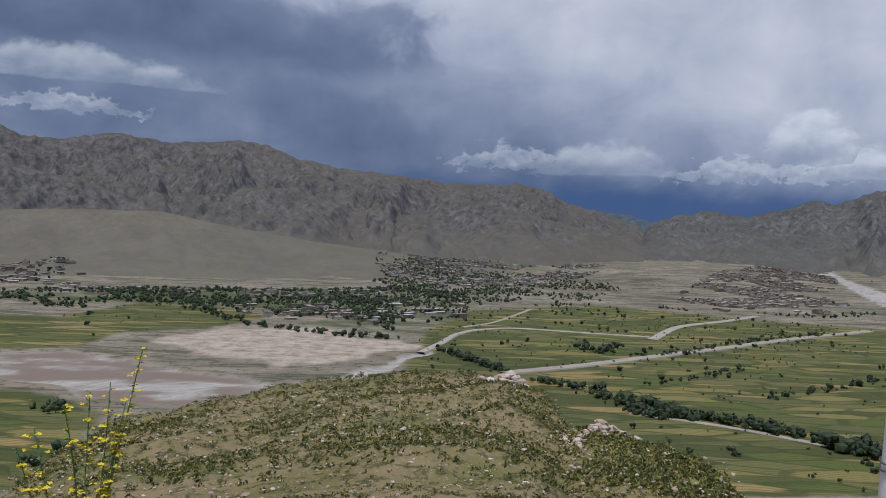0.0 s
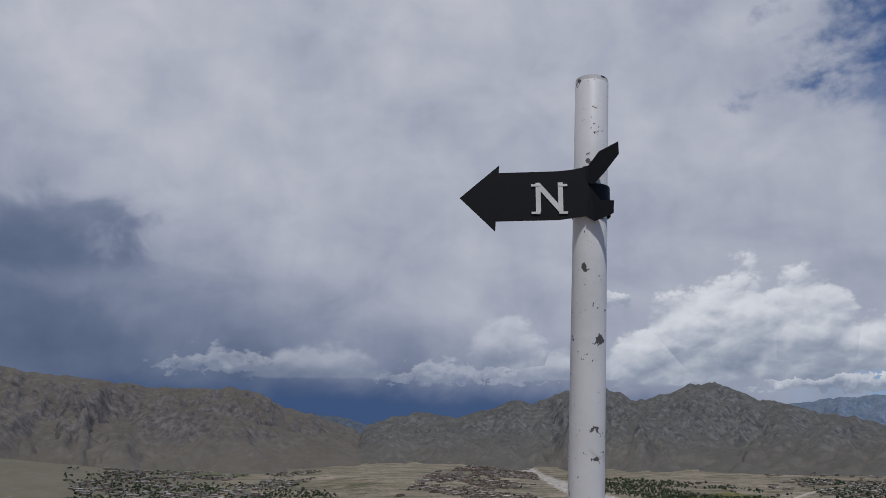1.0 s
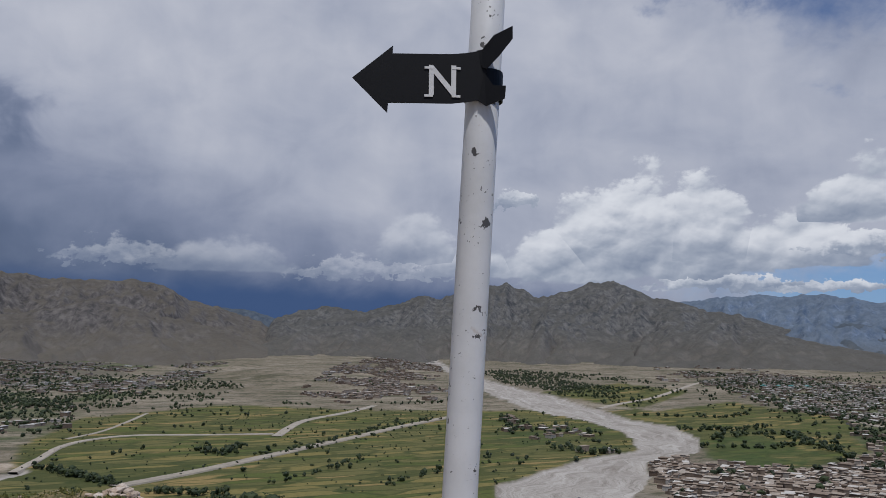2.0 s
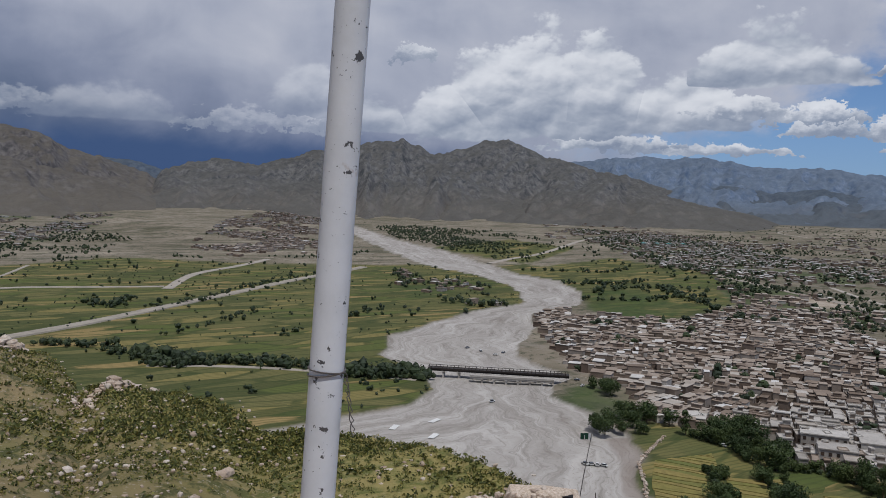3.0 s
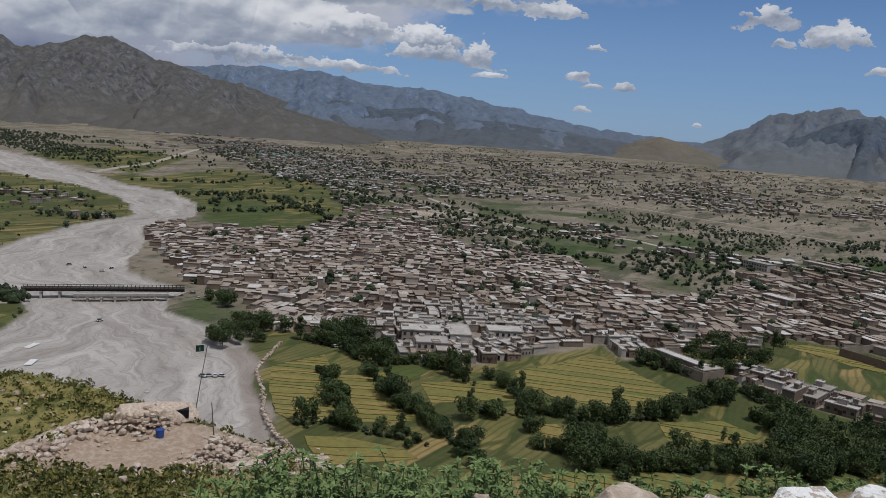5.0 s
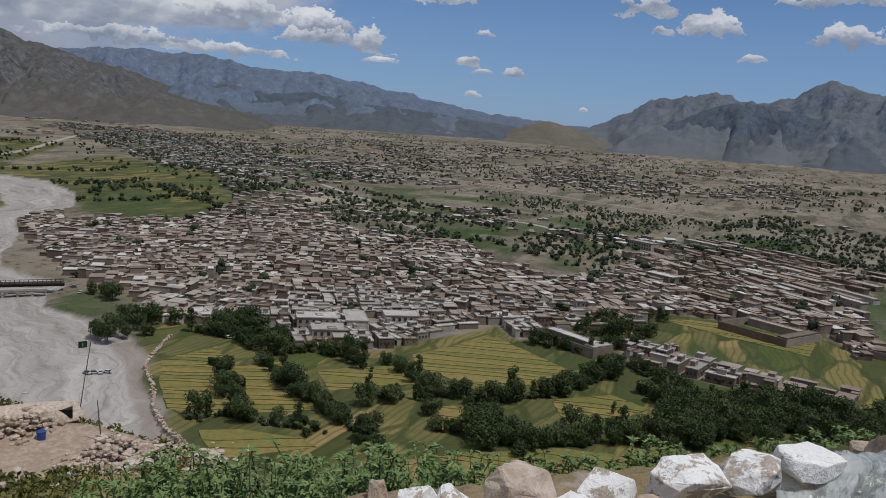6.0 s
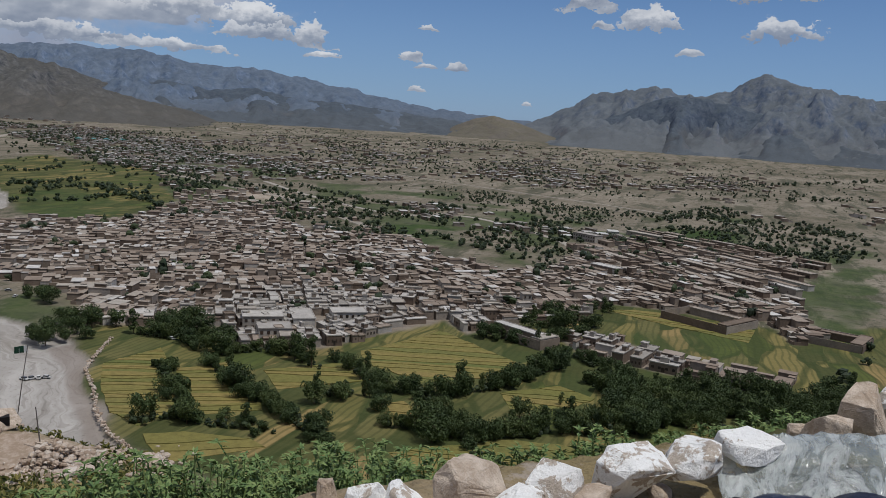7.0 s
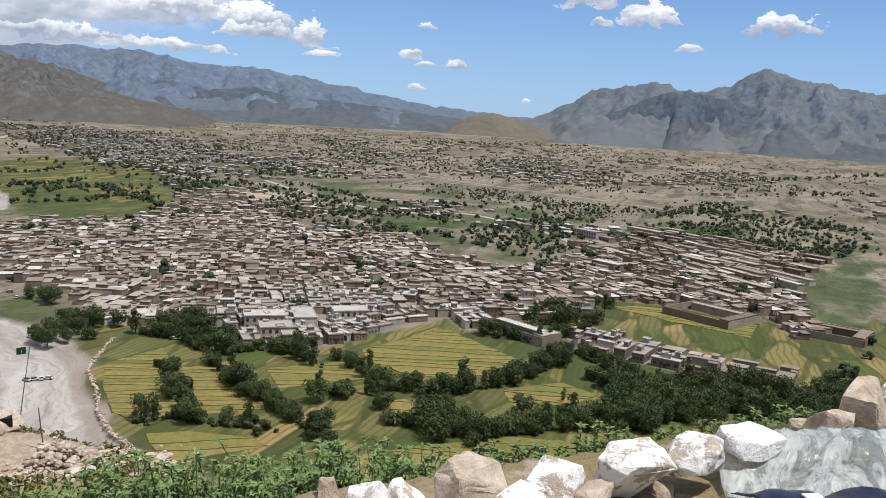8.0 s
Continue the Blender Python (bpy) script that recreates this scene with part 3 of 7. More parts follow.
TOWN = [(546, 655), (617, 685), (582, 628), (674, 556), (801, 597), (849, 551), (720, 382), (753, 286), (674, 228), (629, 159), (684, 124), (790, 128), (870, 82), (941, -8), (897, -95),
        (745, -50), (547, -70), (521, -52), (579, -42), (567, 69), (507, 75), (466, 116), (436, 128), (459, 153), (388, 177), (364, 185), (343, 228), (371, 250), (343, 314),
        (402, 385), (396, 425), (460, 530)]
HAMLET = [(453, 76), (468, 48), (442, 4), (436, -45), (405, -36), (412, 3), (425, 59)]
GREENS = [[(773, 985), (689, 736), (859, 839), (784, 650), (714, 592), (607, 600), (660, 700)], [(831, 350), (881, 294), (725, 212), (694, 252)], [(713, -44), (922, -155), (550, -101), (549, -73)], [(331, 384), (315, 337), (345, 318), (372, 360), (383, 400)], [(860, 640), (980, 760), (1150, 900), (1060, 690), (980, 550), (840, 385)]]
ORCHARD = [(1266, 529), (1425, 462), (1227, 234), (1330, 32), (1251, -158), (1021, -166), (998, -10), (1006, 120), (1014, 265)]
VILLAGE_LEFT = [(-309, 1207), (-297, 1429), (-207, 1355), (-104, 1085), (-86, 966), (-154, 1015), (-250, 1033)]
VILLAGE_FAR_LEFT = [(-934, 1727), (-834, 1906), (-664, 1570), (-655, 1432), (-695, 1285)]
VILLAGE_MID = [(-400, 3400), (-64, 3600), (515, 3300), (535, 2603), (315, 2086), (140, 1697), (43, 1588), (-107, 1886)]
VILLAGE_HILL = [(469, 1697), (861, 2502), (1150, 2900), (1200, 2500), (847, 1702), (612, 1338), (519, 1440)]
VILLAGE_SPIT = [(688, 1203), (644, 1024), (689, 931), (570, 728), (533, 741), (511, 799), (564, 969)]
SUBURB = [(1952, 2148), (1934, 1701), (1665, 1134), (1458, 782), (1314, 614), (1133, 750), (1218, 1073), (1692, 1864)]
SUBURB_EAST = [(2545, 1368), (2236, 798), (1983, 384), (2138, 60), (1542, 296), (1588, 540), (1679, 787)]


# ---- the ground: one sheet to the foot of the mountains ----
def build_ground():
    view = np.arange(-36, 106, 0.21)
    rest = np.arange(106, 324, 3.0)
    a = np.radians(np.concatenate([view, rest]))
    steps = [110.0]
    while steps[-1] < 4850:
        r = steps[-1]
        steps.append(r + min(max(r * r / 173000 * 2.4, 1.2), 40))
    R, A = np.meshgrid(np.array(steps), a, indexing="ij")
    X, Y = R * np.sin(A), R * np.cos(A)
    river = np.maximum(inside(RIVER, X, Y, 9, 1.2), inside(BED, X, Y, 14, 2))
    m = dict(river=river, flow=inside(RIVER, X, Y, 16, 0))
    m["wet"] = np.maximum(inside(BED, X, Y, 10, 8) * smooth01((fbm(X / 60, Y / 25, 4) - 0.3) * 5) * smooth01((-100 - X) / 60),
                          inside([(300, 300), (275, 264), (248, 236), (222, 205), (205, 170), (215, 160), (240, 212), (270, 244), (298, 274), (312, 296)], X, Y, 3, 1.5) * 0.5)
    m["sand"] = np.clip(inside(SANDFLAT, X, Y, 30, 8) + inside([(1050, 640), (1010, 560), (930, 560), (960, 660)], X, Y, 15, 5), 0, 1)
    near_field = np.maximum.reduce([inside(p, X, Y, 12, 5) for p in (FIELDS_MAIN, FIELDS_LEFT, FIELDS_NEAR, FIELDS_FAR, FIELDS_LOW_LEFT, FIELDS_WEST, FIELDS_BACK)])
    m["field"] = near_field * (1 - river)
    patchy = smooth01((fbm(X / 130, Y / 130, 4) - 0.52) * 9)
    m["lush"] = np.clip(0.8 * np.maximum.reduce([inside(p, X, Y, 26, 4) for p in GREENS]) * smooth01(fbm(X / 40, Y / 40, 3) * 3 - 0.6) + 0.55 * inside(GARDENS, X, Y, 60, 40) * smooth01((fbm(X / 90 + 4, Y / 60, 4) - 0.42) * 7) + 0.85 * inside(ORCHARD, X, Y, 40, 25) * patchy
                        + 0.7 * np.maximum.reduce([inside(p, X, Y, 40, 30) for p in (VILLAGE_LEFT, VILLAGE_FAR_LEFT, VILLAGE_MID, VILLAGE_SPIT, SUBURB, GARDENS)]) * patchy
                        + 0.75 * inside([(753, 286), (860, 400), (1000, 520), (1250, 700), (1300, 400), (1150, 100), (1050, -180), (900, -130), (945, -8), (875, 85), (790, 132), (684, 128)], X, Y, 30, 15) * smooth01((fbm(X / 60 + 2, Y / 60, 4) - 0.44) * 7)
                        + 0.35 * inside(FIELDS_NEAR, X, Y, 10, 6) * smooth01((fbm(X / 45 + 9, Y / 45, 3) - 0.5) * 9), 0, 1)
    m["street"] = np.maximum(inside(TOWN, X, Y, 6, 5), inside(HAMLET, X, Y, 4, 3))
    Z = rise(R) - river * (1.5 + 0.9 * (ridged(m["flow"] / 16 + X / 170, Y / 170, 4) - 0.5)) + 1.2 * (fbm(X / 90, Y / 90, 3) - 0.5) * smooth01((R - 600) / 900)
    Z = Z + low_rise(X, Y)
    ob = grid_mesh("ground", X, Y, Z, VALLEY, m, closed=True)
    tagged(ob, "dry valley floor with fields and a grey gravel riverbed", "ground", kind="structure")


build_ground()


# ---- mountains: ridge bearing and height angle, distance, foot ----
def mountain(ridge, far, near, material, label, seed, rough=0.3, jag=0.35, step=0.17, rows=66, behind=260, power=1.5):
    az_r, el_r = np.array(ridge, float).T
    a = np.arange(az_r[0], az_r[-1], step)
    crest = np.interp(a, az_r, el_r)
    crest = crest + 1.5 * jag * (ridged(a * 0.7 + seed, a * 0 + seed, 6, 0.66) - 0.66) * np.clip((crest + 0.8) / 2, 0, 1)
    r = np.concatenate([near + (far - near) * np.linspace(0, 1, rows) ** 0.85, np.linspace(far + 40, far + behind, 4)])
    R, A = np.meshgrid(r, np.radians(a), indexing="ij")
    D = np.degrees(A)
    top = np.maximum(EYE + far * np.tan(np.radians(crest)), 30)[None, :]
    s = np.clip((R - near) / (far - near), 0, 1)
    foot = rise(R * 0 + near) - 4
    X, Y = R * np.sin(A), R * np.cos(A)
    drift = D + 13 * (fbm(D * 0.10 + seed, D * 0 + 3, 3) - 0.5) * (1 - s) + 2.4 * (fbm(X / 260 + seed, Y / 260, 4) - 0.5)
    spur = ridged(drift * 0.15 + seed, R / 2400 + seed, 3, 0.45) - 0.60
    gully = 0.55 * (ridged(drift * 0.40 + seed * 2, R / 1100 + seed, 5, 0.52) - 0.62) + 0.6 * (ridged(X / 330 + seed, Y / 330, 5, 0.55) - 0.62)
    crag = ridged(X / 85 + seed, Y / 85, 5, 0.6) - 0.64
    slope = s * (1 - s) * 4
    form = s ** power * (0.80 + 0.20 * smooth01((s - 0.6) / 0.4)) + slope * (rough * 2.2 * spur + rough * 2.2 * gully) + rough * 0.55 * crag * smooth01(s * 4) * (1 - smooth01((s - 0.9) / 0.1))
    Z = foot + (top - foot) * np.clip(form, -0.02, 1.02)
    Z = np.minimum(Z, EYE + R * np.tan(np.radians(crest[None, :] - 0.35 * (1 - s))))
    Z = np.where(R > far, top - (R - far) * 0.8, Z)
    ob = grid_mesh("mountain", R * np.sin(A), R * np.cos(A), Z, material)
    tagged(ob, label, "mountain", kind="structure")
    return a, r, Z


mountain([(5, -0.8), (8, 1.2), (10, 1.9), (12, 2.0), (14, 1.5), (15.5, 1.1), (17.5, 1.8), (19.5, 1.5), (22, -0.5)], 4720, 4100, ROCK_HAZE_SHADE, "far ridge seen through the gap, dark blue haze put into its colour", 77.0, 0.3, 0.3, behind=80)
mountain([(-40, 3.0), (-34, 5.5), (-28.7, 5.8), (-27.5, 5.2), (-25.2, 5.2), (-21.7, 5.8), (-18, 5.4), (-13.3, 5.9), (-11.4, 5.3), (-9, 4.6), (-5.5, 4.2), (0.5, 3.6), (6.2, 3.7), (8.4, 2.6),
          (11.1, 1.9), (13.4, 1.1), (15.3, -0.3), (16.5, -1.2)], 4250, 2800, ROCK_BROWN, "bare brown rocky mountain range with gullied slopes", 3.1, 0.34)
mountain([(-40, 2.0), (-32, 3.3), (-26, 3.0), (-20.5, 1.6), (-16, 2.2), (-11, 2.9), (-6, 1.4), (-2, 1.2), (2.5, 2.3), (7, 1.4), (11, 0.5), (14, -0.7)], 3450, 2750, ROCK_BROWN,
         "lower brown foothills in front of the range", 8.7, 0.30, 0.4)
mountain([(13, -1.0), (14.3, 1.4), (16, 1.95), (17.5, 2.2), (20.5, 1.9), (22.9, 2.5), (24.2, 3.1), (25.6, 2.85), (28.5, 3.85), (30.3, 4.0), (32.5, 3.1), (33.5, 3.2), (36.2, 4.1), (37.7, 4.2),
          (40.1, 3.1), (42.6, 2.5), (45.5, 2.0), (49.1, 0.9), (53, 0.0), (55, -1.0)], 4200, 3000, ROCK_GREY, "craggy dark grey mountain behind the river", 12.4, 0.36, 0.4)
# chain and massif take rock colours with the haze painted in
mountain([(38, 1.0), (42.5, 2.9), (45.9, 3.2), (48.6, 3.1), (50.9, 3.2), (53.3, 2.7), (58.4, 2.5), (62.3, 2.0), (65, 1.6), (68.4, 0.9), (73.1, 0.5), (77, 0.2), (79, -0.8)], 4680, 3700, ROCK_HAZY,
         "distant mountain chain with blue haze put into its colour", 21.9, 0.34, 0.35, behind=120)
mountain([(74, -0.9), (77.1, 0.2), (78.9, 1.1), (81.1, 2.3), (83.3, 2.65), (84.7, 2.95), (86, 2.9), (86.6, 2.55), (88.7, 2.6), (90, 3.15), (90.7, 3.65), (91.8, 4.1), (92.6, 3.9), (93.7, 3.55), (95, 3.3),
          (96.3, 3.1), (97.8, 2.9), (103, 2.2), (108, 1.0)], 4500, 3300, ROCK_MASSIF_HAZE, "rocky massif with a double summit, blue-grey haze put into its colour", 33.3, 0.36, 0.5)
mountain([(71, -0.9), (71.7, -0.4), (73.2, 0.2), (74.4, 0.45), (76.3, 0.0), (78, -0.6), (79.5, -1.0)], 3900, 3500, DRY_HILL, "low tan knoll before the massif", 83.5, 0.3, 0.2)
mountain([(-42, 3.0), (-33, 3.6), (-28.5, 3.5), (-25, 2.9), (-22, 2.1), (-19, 1.1), (-16.5, 0.3), (-15, -0.5)], 3200, 2600, ROCK_BROWN, "dark brown front ridge of the range", 51.7, 0.4, 0.35, 0.15)
mountain([(38, -1.0), (40, -0.1), (42.5, 0.9), (44.2, 1.7), (45.5, 1.4), (48, 0.7), (50.5, 0.1), (54, -0.5), (56, -1.2)], 3650, 2950, ROCK_GREY, "brown spur with a small crag before the grey mountain", 57.2, 0.45, 0.3)
mountain([(11, -1.2), (13.5, -0.4), (16, 0.5), (19.5, 1.1), (22, 0.7), (25, 0.9), (28, 1.7), (31, 0.8), (34.5, 1.5), (38, 0.4), (41, -0.9)], 3800, 3000, ROCK_GREY, "lower grey spurs above the river plain", 63.9, 0.5, 0.4)
# these two layers carry the clouds' shadow in their colour
mountain([(46, -0.6), (49, 0.8), (52, 1.3), (55, 1.1), (58, 1.2), (62, 0.7), (66, 0.5), (70, 0.1), (76, -0.5), (78, -1.0)], 4250, 3600, ROCK_HAZE_SHADE, "foothills of the distant chain, haze and cloud shade put into their colour", 66.1, 0.45, 0.4)
mountain([(78, -1.0), (80.5, 0.1), (82, 0.7), (83.8, 1.5), (86.2, 2.5), (88.7, 2.3), (90.5, 1.95), (92, 1.6), (94, 1.5), (96.5, 1.6), (99, 1.3), (104, 0.6), (108, -0.5)], 4000, 3250, ROCK_HAZE_SHADE,
         "shoulder of the massif, haze and cloud shade put into its colour", 71.4, 0.42, 0.4)
TAN_A, TAN_R, TAN_Z = mountain([(-44, 0.2), (-28.6, 0.5), (-23.8, 0.8), (-19, 0.8), (-14, -0.1), (-9, -0.8), (-4.5, -1.25), (0, -1.75), (4, -2.2), (9, -2.9), (12, -3.3)], 2500, 1850, DRY_HILL,
                               "smooth dry tan hill above the villages", 41.0, 0.16, 0.10, 0.2, 60, 900, 1.0)


def ground_z(x, y):
    """Height of the land: the plain, the low rise under the hill village, the tan hill."""
    r = math.hypot(x, y)
    z = float(rise(r))
    if 350 < x < 1400 and 1800 < y < 3500:
        z += float(low_rise(np.array([x]), np.array([y]))[0])
    a = math.degrees(math.atan2(x, y))
    if TAN_A[0] < a < TAN_A[-1] and TAN_R[0] < r < TAN_R[-1]:
        i = min(int((a - TAN_A[0]) / (TAN_A[1] - TAN_A[0])), len(TAN_A) - 1)
        z = max(z, float(np.interp(r, TAN_R, TAN_Z[:, i])))
    return z


# ---- the hill of the viewpoint ----
CREST = [(-60, -26, 40), (-40, -21, 70), (-28, -16.9, 100), (-21.7, -12.8, 130), (-14.6, -11.6, 140), (-8.5, -10.6, 140), (-2.2, -9.9, 138), (4.9, -9.6, 128), (7.4, -10.8, 118), (9.4, -12.9, 105),
         (11.3, -12.5, 92), (15.1, -13.4, 86), (18.5, -14.7, 80), (20.9, -16.4, 75), (25.4, -16.6, 60), (32.5, -17.3, 54), (36.6, -18.0, 48), (40.8, -19.9, 42), (44.1, -21.1, 40), (46, -21.8, 39),
         (50, -23.2, 37), (53, -24.3, 35), (58, -29, 16), (70, -31, 8), (100, -30, 8), (130, -30, 12), (220, -12, 30), (300, -26, 40)]
PAD = [(20.8, 30.5), (24.4, 31.5), (28.0, 28.8), (28.5, 25.5), (26.0, 22.5), (21.0, 24.5)]


def hill_height(A, R):
    """Height of the viewpoint hill at bearing A (degrees) and distance R."""
    az_c, el_c, r_c = np.array(CREST, float).T
    ec, rc = np.interp(A, az_c, el_c), np.interp(A, az_c, r_c)
    start = np.minimum(15.0, rc * 0.75)
    shelf = np.interp(A, [-60, 60, 78, 92, 100, 160], [2.9, 2.9, 3.4, 4.2, 4.9, 5.5])
    e0 = np.degrees(np.arctan2(-1.55 - 0.80 * np.maximum(start - shelf, 0), start))
    u = np.clip((1 / np.maximum(R, 0.5) - 1 / rc) / (1 / start - 1 / rc), 0, 1) ** 0.8
    far = R * np.tan(np.radians(ec + (e0 - ec) * u))
    close = -1.55 - 0.80 * np.maximum(R - shelf, 0)
    z = np.where(R < start, close, far)
    zc = rc * np.tan(np.radians(ec))
    return np.where(R > rc, zc - (R - rc) * (0.55 + 0.12 * np.clip((R - rc) / 20, 0, 1)), z)


def build_hill():
    view = np.arange(-36, 106, 0.28)
    a = np.concatenate([view, np.arange(106, 324, 4.0)])
    a = np.where(a > 300, a - 360, a)
    order = np.argsort(a)
    a = a[order]
    r = [0.0]
    while r[-1] < 330:
        r.append(r[-1] + max(0.10, r[-1] * 0.024))
    R, A = np.meshgrid(np.array(r), a, indexing="ij")
    X, Y = R * np.sin(np.radians(A)), R * np.cos(np.radians(A))
    Z = hill_height(A, R)
    rough = (fbm(X / 9, Y / 9, 5) - 0.5) * np.clip(R / 40, 0, 1.6) * 1.8 + (ridged(X / 25, Y / 25, 5) - 0.6) * np.clip((R - 25) / 40, 0, 1) * 3.0
    pad = inside(PAD, X, Y, 1.0, 1.2)
    Z = Z + rough * (1 - pad) + (fbm(X / 0.8, Y / 0.8, 4) - 0.5) * 0.12
    Z = Z * (1 - pad) + pad * (-15.6 + 0.1 * (fbm(X, Y, 3) - 0.5))
    bare = np.clip(pad + inside([(x + (x - 25) * 0.3, y + (y - 27) * 0.3) for x, y in PAD], X, Y, 2.5, 2.0) * 0.8 + smooth01((3.6 - R) / 1.0) * 0.8, 0, 1)
    Z = np.maximum(Z + EYE, -3.0)
    ob = grid_mesh("hill", X, Y, Z, HILLSIDE, dict(bare=bare), closed=True)
    tagged(ob, "steep stony hillside with dry grass and scrub", "hill", kind="structure")


build_hill()


def hill_z(x, y):
    """Height of the hill's surface, roughness left out where it is small."""
    a, r = math.degrees(math.atan2(x, y)), math.hypot(x, y)
    X, Y, R, A = np.array([x]), np.array([y]), np.array([r]), np.array([a])
    z = hill_height(A, R)
    rough = (fbm(X / 9, Y / 9, 5) - 0.5) * np.clip(R / 40, 0, 1.6) * 1.8 + (ridged(X / 25, Y / 25, 5) - 0.6) * np.clip((R - 25) / 40, 0, 1) * 3.0
    pad = inside(PAD, X, Y, 1.0, 1.2)
    z = (z + rough * (1 - pad)) * (1 - pad) + pad * -15.6
    return float(z[0]) + EYE


# ---- clouds of small pieces: leaves, clumps, stones ----
def quad_cloud(name, P, S, material, parent=None, seed=1, lean=1.0, up=0.0, out=None):
    """Small four-cornered leaves, centres P and sizes S, each turned its own way; one mesh."""
    g = np.random.default_rng(seed)
    P, S = np.asarray(P, np.float32), np.asarray(S, np.float32)[:, None]
    n = len(P)
    d = g.normal(size=(n, 3))
    d[:, 2] = d[:, 2] * lean + up
    if out is not None:
        d = d * 0.42 + np.asarray(out)
    d /= np.linalg.norm(d, axis=1)[:, None]
    t = np.cross(d, g.normal(size=(n, 3)))
    t /= np.linalg.norm(t, axis=1)[:, None]
    b = np.cross(d, t)
    k = g.uniform(0.55, 0.95, (n, 1))
    V = np.stack([P - t * S * 0.5, P + b * S * 0.32 * k + d * S * 0.10, P + t * S * 0.5, P - b * S * 0.32 * k + d * S * 0.10], 1).reshape(-1, 3)
    return raw_mesh(name, V, np.arange(n * 4).reshape(-1, 4), material, parent)


def raw_mesh(name, V, F, material, parent=None, smooth=False):
    F = np.asarray(F, np.int32)
    me = bpy.data.meshes.new(name)
    me.vertices.add(len(V))
    me.vertices.foreach_set("co", np.asarray(V, np.float32).ravel())
    me.loops.add(F.size)
    me.loops.foreach_set("vertex_index", F.ravel())
    me.polygons.add(len(F))
    me.polygons.foreach_set("loop_start", np.arange(0, F.size, F.shape[1], dtype=np.int32))
    me.polygons.foreach_set("loop_total", np.full(len(F), F.shape[1], dtype=np.int32))
    me.polygons.foreach_set("use_smooth", np.full(len(F), smooth, dtype=bool))
    me.update(calc_edges=True)
    me.materials.append(material)
    ob = new(name, me)
    if parent:
        ob.parent = parent
    return ob


CUBE_F = np.array([[0, 1, 3, 2], [4, 6, 7, 5], [0, 4, 5, 1], [2, 3, 7, 6], [0, 2, 6, 4], [1, 5, 7, 3]])
CUBE_V = np.array([[x, y, z] for x in (-0.5, 0.5) for y in (-0.5, 0.5) for z in (0.0, 1.0)])


def boxes_mesh(name, rows, material, parent=None):
    """Many standing blocks (x, y, z, width, depth, height, turn) as one mesh."""
    rows = np.asarray(rows, float)
    n = len(rows)
    V = CUBE_V[None] * rows[:, None, 3:6]
    c, s = np.cos(rows[:, 6])[:, None], np.sin(rows[:, 6])[:, None]
    V = np.stack([V[..., 0] * c - V[..., 1] * s, V[..., 0] * s + V[..., 1] * c, V[..., 2]], -1) + rows[:, None, :3]
    F = (CUBE_F[None] + 8 * np.arange(n)[:, None, None]).reshape(-1, 4)
    return raw_mesh(name, V.reshape(-1, 3), F, material, parent)


def stones_mesh(name, P, S, material, seed=3, parent=None, flat=0.7):
    """Many rough stones as one mesh: knocked-about blocks with eight sides."""
    g = np.random.default_rng(seed)
    bm = bmesh.new()
    bmesh.ops.create_icosphere(bm, subdivisions=1, radius=0.5)
    base = np.array([v.co[:] for v in bm.verts])
    faces = np.array([[v.index for v in f.verts] for f in bm.faces])
    bm.free()
    n = len(P)
    V = base[None] * g.uniform(0.65, 1.2, (n, len(base), 1)) * g.uniform(0.7, 1.3, (n, 1, 3)) * np.array([1, 1, flat]) * np.asarray(S)[:, None, None]
    V = V + np.asarray(P)[:, None, :]
    F = (faces[None] + len(base) * np.arange(n)[:, None, None]).reshape(-1, 3)
    return raw_mesh(name, V.reshape(-1, 3), F, material, parent)


# ---- roads ----
def ribbon(name, line, width, material, label, lift=0.5, gap=8.0, bank=1.5):
    """A road on a low bank, bent smoothly through the points of the line."""
    P = [Vector((x, y, 0)) for x, y in line]
    P = [P[0] * 2 - P[1]] + P + [P[-1] * 2 - P[-2]]
    pts = []
    for i in range(1, len(P) - 2):
        a, b, c, d = P[i - 1:i + 3]
        n = max(2, int((c - b).length / gap))
        for j in range(n):
            t = j / n
            pts.append(0.5 * ((2 * b) + (c - a) * t + (2 * a - 5 * b + 4 * c - d) * t * t + (3 * b - a - 3 * c + d) * t ** 3))
    pts.append(P[-2])
    verts, faces = [], []
    for i, p in enumerate(pts):
        t = (pts[min(i + 1, len(pts) - 1)] - pts[max(i - 1, 0)]).normalized()
        s = Vector((-t.y, t.x, 0))
        z = ground_z(p.x, p.y)
        wob = 1 + 0.16 * (noise.noise(p * 0.02) + noise.noise(p * 0.09))
        for off, h in ((-width / 2 - bank, -1.8), (-width / 2 * wob, lift), (width / 2 * wob, lift), (width / 2 + bank, -1.8)):
            q = p + s * off
            verts.append((q.x, q.y, z + h))
        if i:
            k = 4 * i
            faces += [(k - 4 + j, k - 3 + j, k + 1 + j, k + j) for j in range(3)]
    ob = link_mesh(name, verts, faces, material)
    return tagged(ob, label, "road", kind="structure")


ribbon("road", [(58, 716), (125, 766), (198, 830), (350, 966), (459, 1066), (642, 1218)], 13, ROADWAY, "wide pale gravel road on a bank between fields", 1.2)
ribbon("road", [(-18, 822), (2, 899), (22, 987), (52, 1044), (105, 1075), (191, 1052), (267, 1035)], 8, ROADWAY, "curving pale gravel road among fields", 0.8)
ribbon("road", [(263, 1008), (341, 1169), (418, 1257), (475, 1317), (544, 1402)], 12, ROADWAY, "pale dirt track up to the hill village", 0.6)
ribbon("road", [(30, 1064), (80, 1152), (152, 1372)], 5, ROADWAY, "thin pale dirt track", 0.6)
